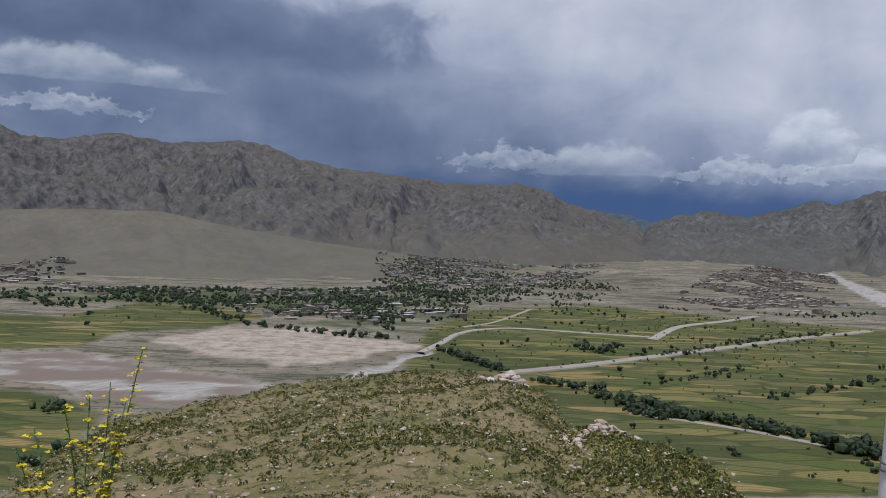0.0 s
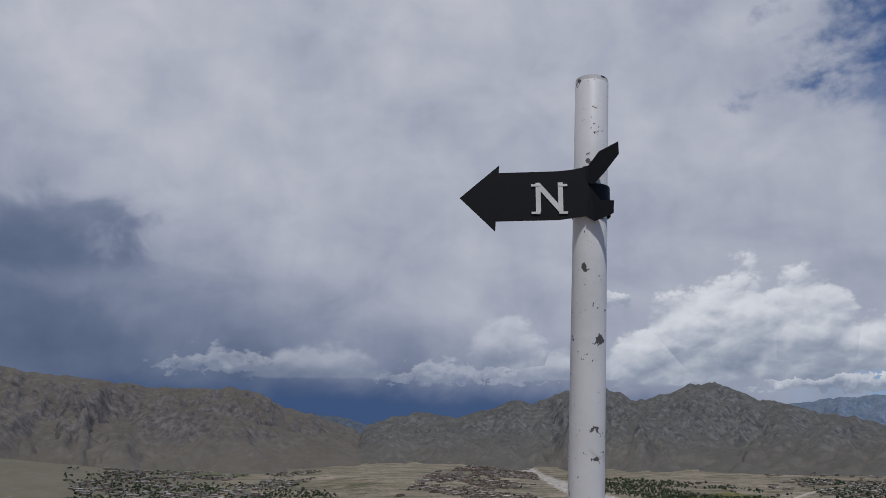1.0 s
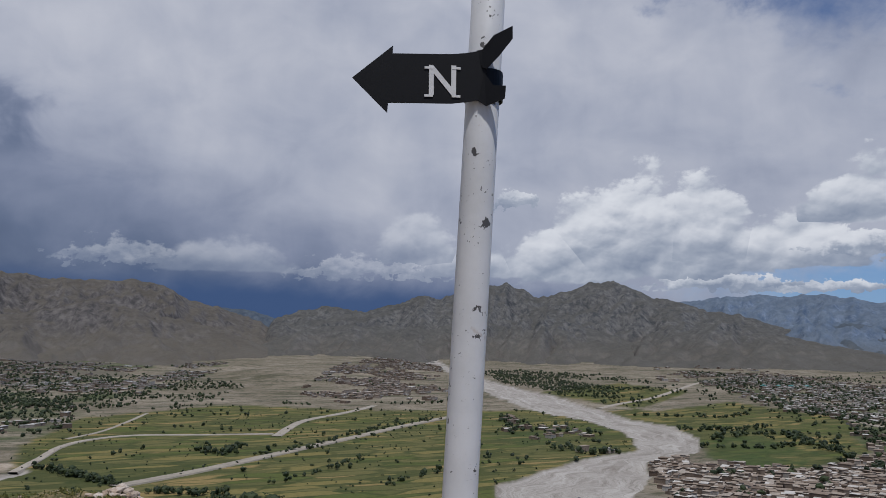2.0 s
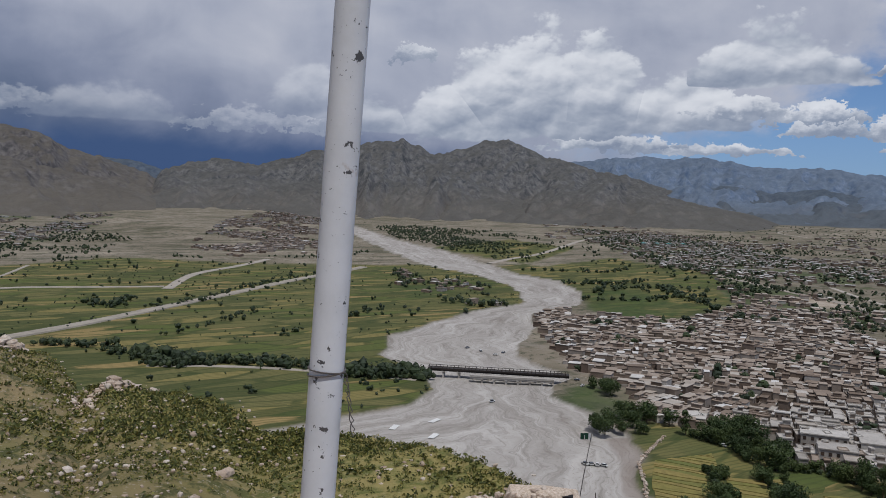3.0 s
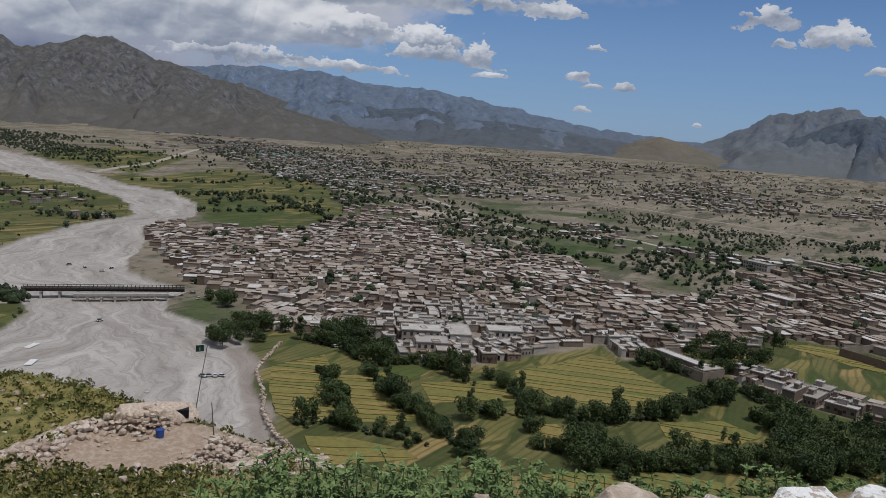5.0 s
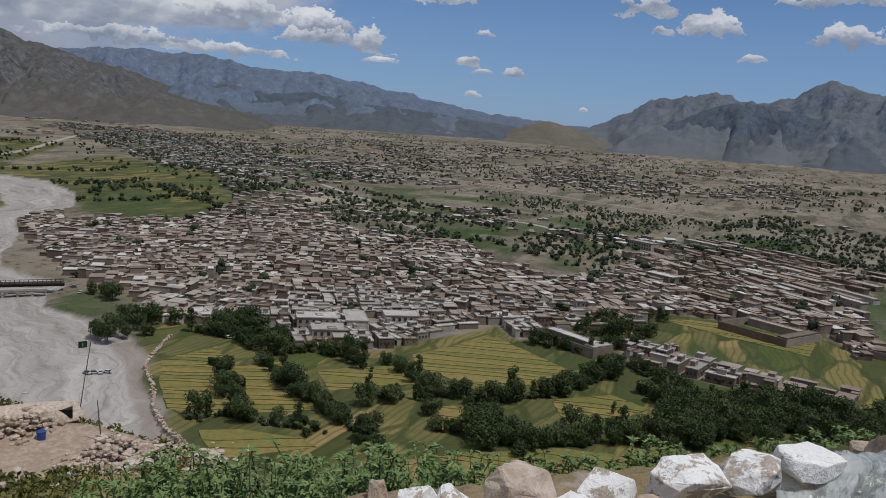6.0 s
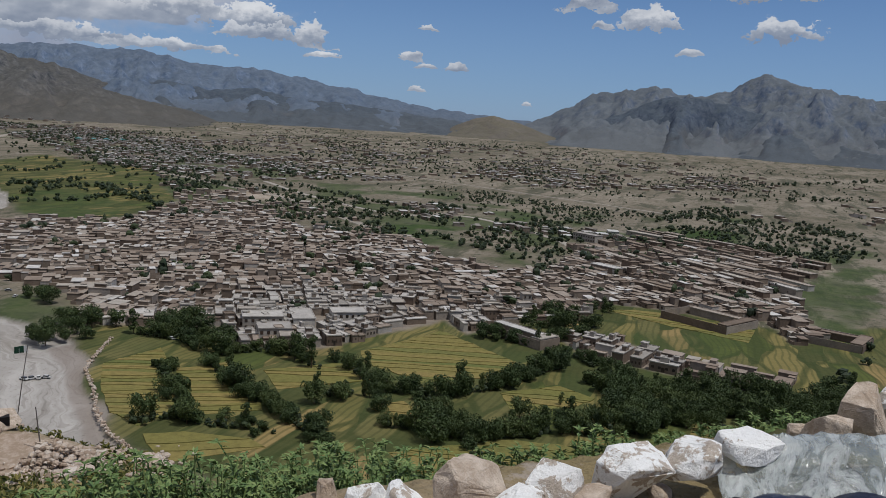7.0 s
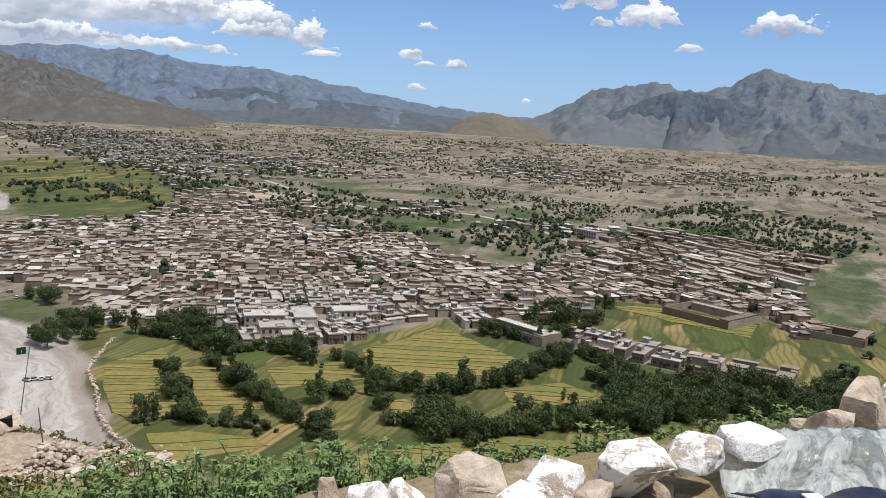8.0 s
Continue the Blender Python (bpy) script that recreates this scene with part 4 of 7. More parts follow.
ribbon("road", [(905, 1218), (1010, 1290), (1173, 1384), (1490, 1623), (1640, 1720)], 12, ROADWAY, "pale road across green land beyond the river", 0.8)
ribbon("road", [(1640, 1720), (1338, 1220), (1168, 908), (1054, 697), (980, 559), (831, 387), (785, 339)], 11, ROADWAY, "long dusty highway along the town", 0.6)
ribbon("road", [(1181, 713), (1038, 552), (934, 386), (980, 297), (870, 170), (760, 110), (690, 60), (640, 80)], 8, ROADWAY, "dusty street leading into the bazaar", 0.5)
ribbon("road", [(136, 570), (190, 540), (236, 500), (280, 452)], 5, ROADWAY, "narrow dirt lane beside a row of trees", 0.4)
ribbon("road", [(1680, 900), (1400, 330), (1290, 120), (1180, -80)], 6, ROADWAY, "pale track crossing the dry plain", 0.5)
ribbon("road", [(2350, 1500), (2480, 1700), (2700, 1780)], 9, ROADWAY, "far white track on the plain", 0.5)


# ---- bridge over the riverbed ----
def bridge(a, b, wide, high, spans, label, rail=True):
    a, b = Vector((*a, 0)), Vector((*b, 0))
    run = (b - a).length
    root = new("bridge")
    root.matrix_world = Matrix.Translation(a) @ Matrix.Rotation(math.atan2(b.y - a.y, b.x - a.x), 4, "Z")
    bm = bmesh.new()
    box_bm(bm, 0, run, -wide / 2, wide / 2, high - 0.9, high)
    box_bm(bm, 0, run, -wide / 2 + 0.3, -wide / 2 + 0.8, high - 2.0, high - 0.9)
    box_bm(bm, 0, run, wide / 2 - 0.8, wide / 2 - 0.3, high - 2.0, high - 0.9)
    part("deck", bm, CONCRETE if not rail else DARK_OPENING, root, "dark steel deck on girders" if rail else "grey concrete deck")
    for s in (-1, 1):
        bm = bmesh.new()
        y = s * (wide / 2 - 0.15)
        if rail:
            box_bm(bm, 0, run, y - 0.1, y + 0.1, high + 1.0, high + 1.25)
            for i in range(int(run / 2.5) + 1):
                box_bm(bm, i * 2.5 - 0.18, i * 2.5 + 0.18, y - 0.1, y + 0.1, high, high + 1.0)
        else:
            box_bm(bm, 0, run, y - 0.2, y + 0.2, high, high + 0.35)
        part("railing", bm, DARK_OPENING if rail else CONCRETE, root, "dark steel railing" if rail else "low broken kerb")
    for i in range(1, spans):
        bm = bmesh.new()
        x = run * i / spans
        box_bm(bm, x - 0.6, x + 0.6, -wide / 2 + 0.4, wide / 2 - 0.4, -2.2, high - 1.9)
        box_bm(bm, x - 0.9, x + 0.9, -wide / 2, wide / 2, high - 2.6, high - 1.9)
        part("pier", bm, CONCRETE, root)
    return tagged(root, label, "bridge")


bridge((297, 465), (368, 402), 6.5, 5.0, 9, "long concrete road bridge with dark railings over the riverbed")
bridge((313, 438), (355, 402), 5.0, 3.2, 7, "old low concrete bridge with many short piers", False)


# ---- houses ----
# Dark panels on the wall: their colour holds the shade inside windows and shops.
def opening(root, name, x, y, z, w_, h_, face):
    bm = bmesh.new()
    d = 0.06
    if face in "NS":
        box_bm(bm, x - w_ / 2, x + w_ / 2, y - d, y + d, z, z + h_)
    else:
        box_bm(bm, x - d, x + d, y - w_ / 2, y + w_ / 2, z, z + h_)
    part(name, bm, DARK_OPENING, root)


def block(root, x0, x1, y0, y1, h, roof=ROOFING, wall=PLASTER, z0=-0.6):
    bm = bmesh.new()
    vs = box_bm(bm, x0, x1, y0, y1, z0, h)
    for v in vs:
        if v.co.z > 1:
            v.co.x += 0.10 * (1 if v.co.x < (x0 + x1) / 2 else -1)
            v.co.y += 0.10 * (1 if v.co.y < (y0 + y1) / 2 else -1)
    part("wall", bm, wall, root)
    bm = bmesh.new()
    e = 0.28
    box_bm(bm, x0 - e, x1 + e, y0 - e, y1 + e, h, h + 0.22)
    for a, b, c, d in ((x0 - e, x1 + e, y0 - e, y0), (x0 - e, x1 + e, y1, y1 + e), (x0 - e, x0, y0, y1), (x1, x1 + e, y0, y1)):
        box_bm(bm, a, b, c, d, h + 0.2, h + 0.55)
    part("roof", bm, roof, root)


def court(root, x0, x1, y0, y1, h=2.1):
    for a, b, c, d in ((x0, x1, y0, y0 + 0.4), (x0, x1, y1 - 0.4, y1), (x0, x0 + 0.4, y0 + 0.4, y1 - 0.4), (x1 - 0.4, x1, y0 + 0.4, y1 - 0.4)):
        bm = bmesh.new()
        box_bm(bm, a, b, c, d, -0.6, h)
        part("courtyard_wall", bm, PLASTER, root)


def house(kind):
    root = new("house")
    if kind == 0:
        block(root, -5, 5, -1, 4.5, 3.6)
        court(root, -5, 5, -4.6, -1)
        opening(root, "door", 0, -1, -0.1, 1.1, 2.1, "S")
        for x in (-3, 2.6):
            opening(root, "window", x, -1, 1.0, 1.0, 1.1, "S")
        for x in (-2, 2):
            opening(root, "window", x, 4.5, 1.4, 0.8, 0.9, "N")
    elif kind == 1:
        block(root, -5.2, 5.2, 0.2, 4.6, 3.3)
        block(root, -5.2, -1.4, -4.5, 0.1, 2.9)
        court(root, -1.3, 5.2, -4.5, 0.1, 1.9)
        opening(root, "door", 1, 0.2, -0.1, 1.1, 2.0, "S")
        opening(root, "window", 3.4, 0.2, 1.0, 1.0, 1.0, "S")
        opening(root, "window", -5.2, -2, 1.1, 1.0, 1.0, "W")
        opening(root, "window", -5.2, 2.4, 1.1, 1.0, 1.0, "W")
    elif kind == 2:
        block(root, -4.2, 4.2, -3.6, 3.6, 6.4)
        opening(root, "door", -1, -3.6, -0.1, 1.2, 2.2, "S")
        for x in (-2.6, 0, 2.6):
            opening(root, "window", x, -3.6, 4.0, 1.1, 1.3, "S")
        opening(root, "window", 2.2, -3.6, 1.0, 1.1, 1.2, "S")
        for y in (-2, 1.6):
            opening(root, "window", -4.2, y, 4.0, 1.1, 1.3, "W")
    elif kind == 3:
        block(root, -5.3, 5.3, -2.4, 3.2, 3.9, CONCRETE, CONCRETE)
        bm = bmesh.new()
        box_bm(bm, -5.5, 5.5, -4.2, -2.4, 3.0, 3.15)
        part("awning", bm, ROOFING, root)
        for x in (-3.9, -1.3, 1.3, 3.9):
            opening(root, "shop_front", x, -2.4, 0.0, 2.0, 2.5, "S")
        for x in (-5.2, -1.7, 1.7, 5.2):
            bm = bmesh.new()
            box_bm(bm, x - 0.1, x + 0.1, -4.1, -3.9, -0.6, 3.0)
            part("post", bm, DARK_OPENING, root)
    elif kind == 4:
        block(root, -5.3, 5.3, 1.6, 4.8, 3.5)
        block(root, -5.3, -2.2, -4.7, 1.5, 3.1)
        block(root, 2.2, 5.3, -4.7, 1.5, 3.0)
        opening(root, "door", 0, 1.6, -0.1, 1.2, 2.1, "S")
        for y in (-3, -0.4):
            opening(root, "window", -5.3, y, 1.2, 0.9, 1.0, "W")
            opening(root, "window", 5.3, y, 1.2, 0.9, 1.0, "E")
        opening(root, "window", -3.7, -4.7, 1.2, 0.9, 1.0, "S")
    else:
        block(root, -5.3, 5.3, -4.4, 4.4, 4.4, CONCRETE, PLASTER)
        block(root, -2.0, 1.6, 0.2, 3.6, 6.8, CONCRETE, PLASTER, 4.6)
        for x in (-4, -1.4, 1.4, 4):
            opening(root, "window", x, -4.4, 1.3, 1.1, 1.4, "S")
        for y in (-2.6, 0, 2.6):
            opening(root, "window", -5.3, y, 1.3, 1.1, 1.4, "W")
        opening(root, "door", 0, -4.4, -0.1, 1.4, 2.3, "S")
    names = ["flat-roofed mud-brick house with a walled courtyard", "L-shaped mud-brick house with flat roofs", "two-storey plastered house with a flat roof",
             "grey concrete shop building with open fronts and awning", "U-shaped mud house round a small yard", "grey concrete building with a roof room"]
    return tagged(root, names[kind], "house", group="houses of the town")


town_rng = random.Random(11)


def split(x0, x1, y0, y1, depth, out):
    """Cut the town into blocks, lanes and house plots."""
    w_, d_ = x1 - x0, y1 - y0
    if w_ * d_ < town_rng.uniform(60, 170) and max(w_, d_) < 20:
        out.append((x0, x1, y0, y1))
        return
    f = town_rng.uniform(0.36, 0.64)
    lane = 2.8 if depth < 5 else (1.3 if depth < 7 else 0.15)
    if w_ * town_rng.uniform(0.8, 1.25) > d_:
        m = x0 + w_ * f
        split(x0, m - lane / 2, y0, y1, depth + 1, out)
        split(m + lane / 2, x1, y0, y1, depth + 1, out)
    else:
        m = y0 + d_ * f
        split(x0, x1, y0, m - lane / 2, depth + 1, out)
        split(x0, x1, m + lane / 2, y1, depth + 1, out)


def plots_of(poly, turn, sparse=0.0, bend=1.0):
    c, s = math.cos(turn), math.sin(turn)
    uv = [(x * c + y * s, -x * s + y * c) for x, y in poly]
    raw = []
    us, vs = [u for u, v in uv], [v for u, v in uv]
    split(min(us), max(us), min(vs), max(vs), 0, raw)
    out = []
    for x0, x1, y0, y1 in raw:
        u, v = (x0 + x1) / 2, (y0 + y1) / 2
        x, y = u * c - v * s, u * s + v * c
        q = Vector((x / 120, y / 120, 3.0))
        x, y = x + bend * 9 * noise.noise(q), y + bend * 9 * noise.noise(q + Vector((7, 0, 0)))
        t = turn + bend * (0.75 * noise.noise(q * 1.3 + Vector((0, 5, 0))) + town_rng.uniform(-0.09, 0.09))
        if within(poly, x, y) and town_rng.random() > 0.05 + sparse * float(smooth01((math.hypot(x - 430, y - 330) - 360) / 200)):
            out.append((x, y, x1 - x0, y1 - y0, t))
    return out


BAZAAR = [(841, 128), (1016, 62), (1039, -22), (920, -103), (886, -110), (718, -59), (640, -62), (600, -20), (640, 60), (700, 110)]
plots = [p for p in plots_of(TOWN, 0.62, 0.45) if not within(BAZAAR, p[0], p[1]) or town_rng.random() < 0.40]
plots += plots_of(HAMLET, 1.35, 0.0, 0.2)
plots.sort(key=lambda p: math.hypot(p[0] - 395, p[1] - 150))
kinds = [house(k) for k in range(6)]
used = set()
for x, y, w_, d_, t in plots[:300]:
    bazaar = (x < 480 and 120 < y < 270) or (x < 470 and y < 80)
    quarter = town_rng.choice((0, 180))
    if d_ > w_:
        w_, d_, t = d_, w_, t + math.pi / 2
    pick = (1, 1, 1, 6 if w_ > 1.3 * d_ else 2, 1, 5) if bazaar else (5, 5, 2, 1, 4, 1)
    k = town_rng.choices(range(6), pick)[0]
    m = pose(x, y, 0.35, 0, 0, math.degrees(t) + quarter)
    if k in used:
        ob = copy_thing(kinds[k], m)
    else:
        ob = kinds[k]
        ob.matrix_world = m
        used.add(k)
    ob.scale = (min(1.7, w_ / 11.2), min(1.5, d_ / 10.0), town_rng.uniform(0.85, 1.15))


# ---- the bazaar: long rows of shops, walled compounds, a few large buildings ----
def market_row(length, deep, high):
    root = new("market_row")
    block(root, -length / 2, length / 2, -deep / 2, deep / 2, high, ROOFING, PLASTER)
    n = int(length / 5)
    for i in range(n):
        opening(root, "shop_front", -length / 2 + (i + 0.5) * length / n, -deep / 2, 0.0, length / n * 0.6, 2.4, "S")
        if i % 2:
            opening(root, "window", -length / 2 + (i + 0.5) * length / n, deep / 2, 1.3, 1.0, 0.9, "N")
    return tagged(root, "long flat-roofed row of shops in the bazaar", "shop row", group="rows of the bazaar")


bazaar_rng = random.Random(19)
ROW_KINDS = [market_row(16, 8.0, 3.6), market_row(27, 8.5, 3.9), market_row(46, 9.0, 3.5)]
fresh_rows = {0, 1, 2}
c, s = math.cos(radians(49)), math.sin(radians(49))
for lane in range(-10, 22):
    u = -40 + bazaar_rng.uniform(0, 20)
    while u < 900:
        k = bazaar_rng.choice((0, 0, 1, 1, 2))
        run = (16, 27, 46)[k] + bazaar_rng.uniform(1, 13)
        mid, v = u + run / 2, lane * 15.5 - 560 + bazaar_rng.uniform(-4.5, 4.5)
        x, y = mid * c - v * s, mid * s + v * c
        u += run
        if not within(BAZAAR, x, y) or bazaar_rng.random() < 0.28:
            continue
        m = pose(x, y, 0.3, 0, 0, 49 + 14 * noise.noise(Vector((x / 110, y / 110, 2.0))) + bazaar_rng.uniform(-5, 5) + bazaar_rng.choice((0, 180)))
        if k in fresh_rows:
            fresh_rows.discard(k)
            ob = ROW_KINDS[k]
            ob.matrix_world = m
        else:
            ob = copy_thing(ROW_KINDS[k], m)
        ob.scale = (1.0, bazaar_rng.uniform(0.8, 1.25), bazaar_rng.uniform(0.85, 1.35))


def compound(a, b, wide, high, label):
    """A yard behind high mud walls, from corner a to corner b, with rooms along its far side."""
    a, b = Vector((*a, 0)), Vector((*b, 0))
    run = (b - a).length
    root = new("compound")
    root.matrix_world = Matrix.Translation(a) @ Matrix.Rotation(math.atan2(b.y - a.y, b.x - a.x), 4, "Z")
    court(root, 0, run, 0, wide, high)
    block(root, 0.8, run - 0.8, wide - 7.0, wide - 0.8, high + 0.4)
    block(root, 0.8, 7.0, 2.0, wide - 8.0, high - 0.6)
    for i in range(int(run / 6)):
        opening(root, "window", 3 + i * 6, wide - 7.0, 1.2, 1.1, 1.2, "S")
    return tagged(root, label, "compound", group="walled compounds")


compound((576, 10), (544, 29), 48, 5.0, "large mud-walled compound at the edge of the bazaar")
compound((459, 115), (445, 123), 46, 5.4, "high brown walled compound above the terraces")
compound((560, -60), (532, -50), 40, 4.4, "mud-walled compound beside a green field")
compound((640, -20), (612, -2), 44, 4.2, "brown walled yard among the shop rows")


def arcade(x, y, turn, length, deep, storeys, label):
    """A pale plastered building with a row of windows on each storey."""
    root = new("building")
    block(root, -length / 2, length / 2, -deep / 2, deep / 2, 3.6 * storeys, CONCRETE, CONCRETE)
    n = int(length / 3.2)
    for j in range(storeys):
        for i in range(n):
            opening(root, "window", -length / 2 + (i + 0.5) * length / n, -deep / 2, 0.8 + 3.5 * j, 1.5, 1.7, "S")
    root.matrix_world = pose(x, y, 0.3, 0, 0, turn)
    return tagged(root, label, "building", group="large buildings of the town")


arcade(358, 302, -28 + 180, 27, 11, 1, "long pale school building with a row of windows")
arcade(878, 131, -120, 30, 13, 2, "two-storey white building above the bazaar")
arcade(368, 214, -55, 17, 14, 2, "two-storey grey concrete building at the field edge")
arcade(386, 232, -55, 22, 14, 2, "two-storey concrete market building with a flat roof")
arcade(398, 214, 35, 24, 12, 2, "grey concrete building beside the square")
arcade(420, 196, -55, 20, 13, 2, "concrete building with a row of upper windows")


def mass_houses(items, label, big=1.0, seed=5, roofing=None):
    """Houses past counting: each plot has one or two flat-roofed blocks, a yard wall and dark panels for shaded
    openings.
    """
    g = random.Random(seed)
    walls, roofs, dark = [], [], []
    for it in items:
        if within(RIVER, it[0], it[1]):
            continue
        if len(it) == 2:
            x, y = it
            w_, d_, a = g.uniform(8, 15) * big, g.uniform(7, 11) * big, 0.62 + g.uniform(-0.4, 0.4)
        else:
            x, y, w_, d_, a = it
        z = ground_z(x, y)
        c, s = math.cos(a), math.sin(a)
        at = lambda u, v: (x + u * c - v * s, y + u * s + v * c)

        def add(u0, u1, v0, v1, h, roofed=True):
            px, py = at((u0 + u1) / 2, (v0 + v1) / 2)
            walls.append((px, py, z - 0.8, u1 - u0, v1 - v0, h + 0.8, a))
            if roofed:
                roofs.append((px, py, z + h, u1 - u0 + 0.5, v1 - v0 + 0.5, 0.3, a))
                for side in ((v0, v1) if len(it) > 2 else (v0,)):
                    qx, qy = at(u0 + (u1 - u0) * g.uniform(0.25, 0.75), side)
                    dark.append((qx, qy, z + g.choice((0.0, 0.9)), g.uniform(0.9, 1.8), 0.14, g.uniform(1.1, 2.0), a))
                if u1 - u0 > 6 and len(it) > 2:
                    for f in (0.2, 0.8):
                        qx, qy = at(u0 + (u1 - u0) * f, v0)
                        dark.append((qx, qy, z + 1.0, 1.0, 0.14, 1.1, a))
        W, D = w_ / 2, d_ / 2
        h = g.choice((2.8, 3.2, 3.5, 3.8, 4.3)) + g.uniform(-0.2, 0.2)
        if g.random() < 0.12:
            h += 2.8
        style = g.random()
        f = g.choice((-1, 1))
        if style < 0.30:
            add(-W, W, -D, D, h)
            if g.random() < 0.35:
                add(-W * 0.5, W * 0.1, -D * 0.5, D * 0.5, h + 2.3)
        else:
            cut = D * g.uniform(-0.25, 0.35)
            lo, hi = (-D, cut) if f < 0 else (-cut, D)
            add(-W, W, lo, hi, h)
            ylo, yhi = (cut, D) if f < 0 else (-D, -cut)
            if style < 0.7:
                side = g.choice((-1, 1))
                add(*((-W, -W * 0.3) if side < 0 else (W * 0.3, W)), ylo, yhi, h - g.uniform(0.3, 0.9))
            edge = yhi if f < 0 else ylo
            add(-W, W, edge - 0.25, edge + 0.25, g.uniform(1.6, 2.3), False)
            for e in (-W, W):
                add(e - 0.2, e + 0.2, ylo, yhi, 2.0, False)
    root = new("houses")
    for nm, rows, mat in (("walls", walls, PLASTER_MASS), ("roofs", roofs, roofing or ROOFING_MASS), ("openings", dark, DARK_OPENING)):
        boxes_mesh(nm, rows, mat, root)
    return tagged(root, label, "houses", kind="stuff")


mass_houses(plots[300:], "dense flat-roofed mud houses of the old town")


def scatter(poly, gap, chance, seed, clump=0.0, size=150.0):
    g = random.Random(seed)
    xs, ys = [p[0] for p in poly], [p[1] for p in poly]
    out = []
    x = min(xs)
    while x < max(xs):
        y = min(ys)
        while y < max(ys):
            px, py = x + g.uniform(-gap, gap) * 0.5, y + g.uniform(-gap, gap) * 0.5
            c = chance
            if clump:
                c *= float(smooth01((fbm(np.array([px / size]), np.array([py / size]), 3)[0] - 0.5) * clump + 0.5))
            if g.random() < c and within(poly, px, py):
                out.append((px, py))
            y += gap
        x += gap
    return out


mass_houses(scatter(VILLAGE_LEFT, 11, 0.85, 21, 4), "cluster of flat-roofed mud houses among trees", 1.1, 22)
mass_houses(scatter(VILLAGE_FAR_LEFT, 18, 0.8, 23, 5), "far village of pale mud houses", 1.4, 24)
mass_houses(scatter(VILLAGE_MID, 20, 0.6, 25, 6) + scatter(GARDENS, 24, 0.34, 47, 6) + scatter([(-760, 1690), (-550, 1250), (-690, 1280), (-940, 1720)], 17, 0.6, 147, 4), "far scattered village of pale mud houses", 1.4, 26, ROOFING_PALE)
mass_houses(scatter(VILLAGE_HILL, 15, 0.8, 27, 5), "brown village houses on a low rise", 1.3, 28)
mass_houses(scatter(VILLAGE_SPIT, 15, 0.4, 29, 4), "small riverside hamlet of mud houses", 1.1, 30)
mass_houses(scatter(SUBURB, 16, 0.9, 31, 3), "spread-out suburb of pale flat-roofed houses", 1.25, 32, ROOFING_PALE)
mass_houses(scatter(SUBURB_EAST, 32, 0.45, 33, 5), "far outlying houses on the dry plain", 1.4, 34, ROOFING_PALE)
mass_houses(scatter([(900, 480), (1060, 420), (1100, 200), (980, 60), (900, 60), (860, 200)], 18, 0.6, 35, 6), "houses scattered among orchards", 1.2, 36, ROOFING_PALE)
mass_houses(scatter([(1500, 1750), (1950, 2300), (2350, 2500), (2000, 1700)], 26, 0.6, 37, 5), "far village at the foot of the plain", 1.6, 38)
BACK_QUARTER = [(849, 551), (801, 597), (860, 640), (980, 760), (1150, 900), (1060, 690), (980, 550), (840, 385), (753, 286), (720, 382)]
mass_houses(scatter(BACK_QUARTER, 15, 0.7, 145, 5, 80), "mud houses between the old town and the highway", 1.1, 146)
mass_houses(scatter([(1150, 1010), (1700, 1880), (2250, 1500), (1700, 700), (1420, 560), (1180, 720)], 21, 0.55, 141, 6, 110), "loose pale houses along the highway", 1.3, 142, ROOFING_PALE)
mass_houses(scatter([(1700, 700), (2300, 1500), (2900, 1100), (2500, 200), (1900, -100), (1500, 250)], 34, 0.5, 143, 8, 160), "walled farmsteads on the dry plain", 1.7, 144, ROOFING_PALE)
for i, (x, y) in enumerate([(1640, 1480), (1668, 1462), (1615, 1500), (1700, 1440)]):
    root = new("market_shed")
    bm = bmesh.new()
    box_bm(bm, -14, 14, -6, 6, -1, 5)
    part("wall", bm, CONCRETE, root)
    bm = bmesh.new()
    vs = box_bm(bm, -15, 15, -7, 7, 5, 5.4)
    for v in vs:
        if v.co.z > 5.2:
            v.co.y *= 0.1
            v.co.z = 7.0
    part("roof", bm, TEAL, root, "teal sheet-metal roof")
    root.matrix_world = pose(x, y, ground_z(x, y), 0, 0, 35 + 5 * i)
    tagged(root, "long shed with a teal sheet-metal roof", "shed", group="market sheds")


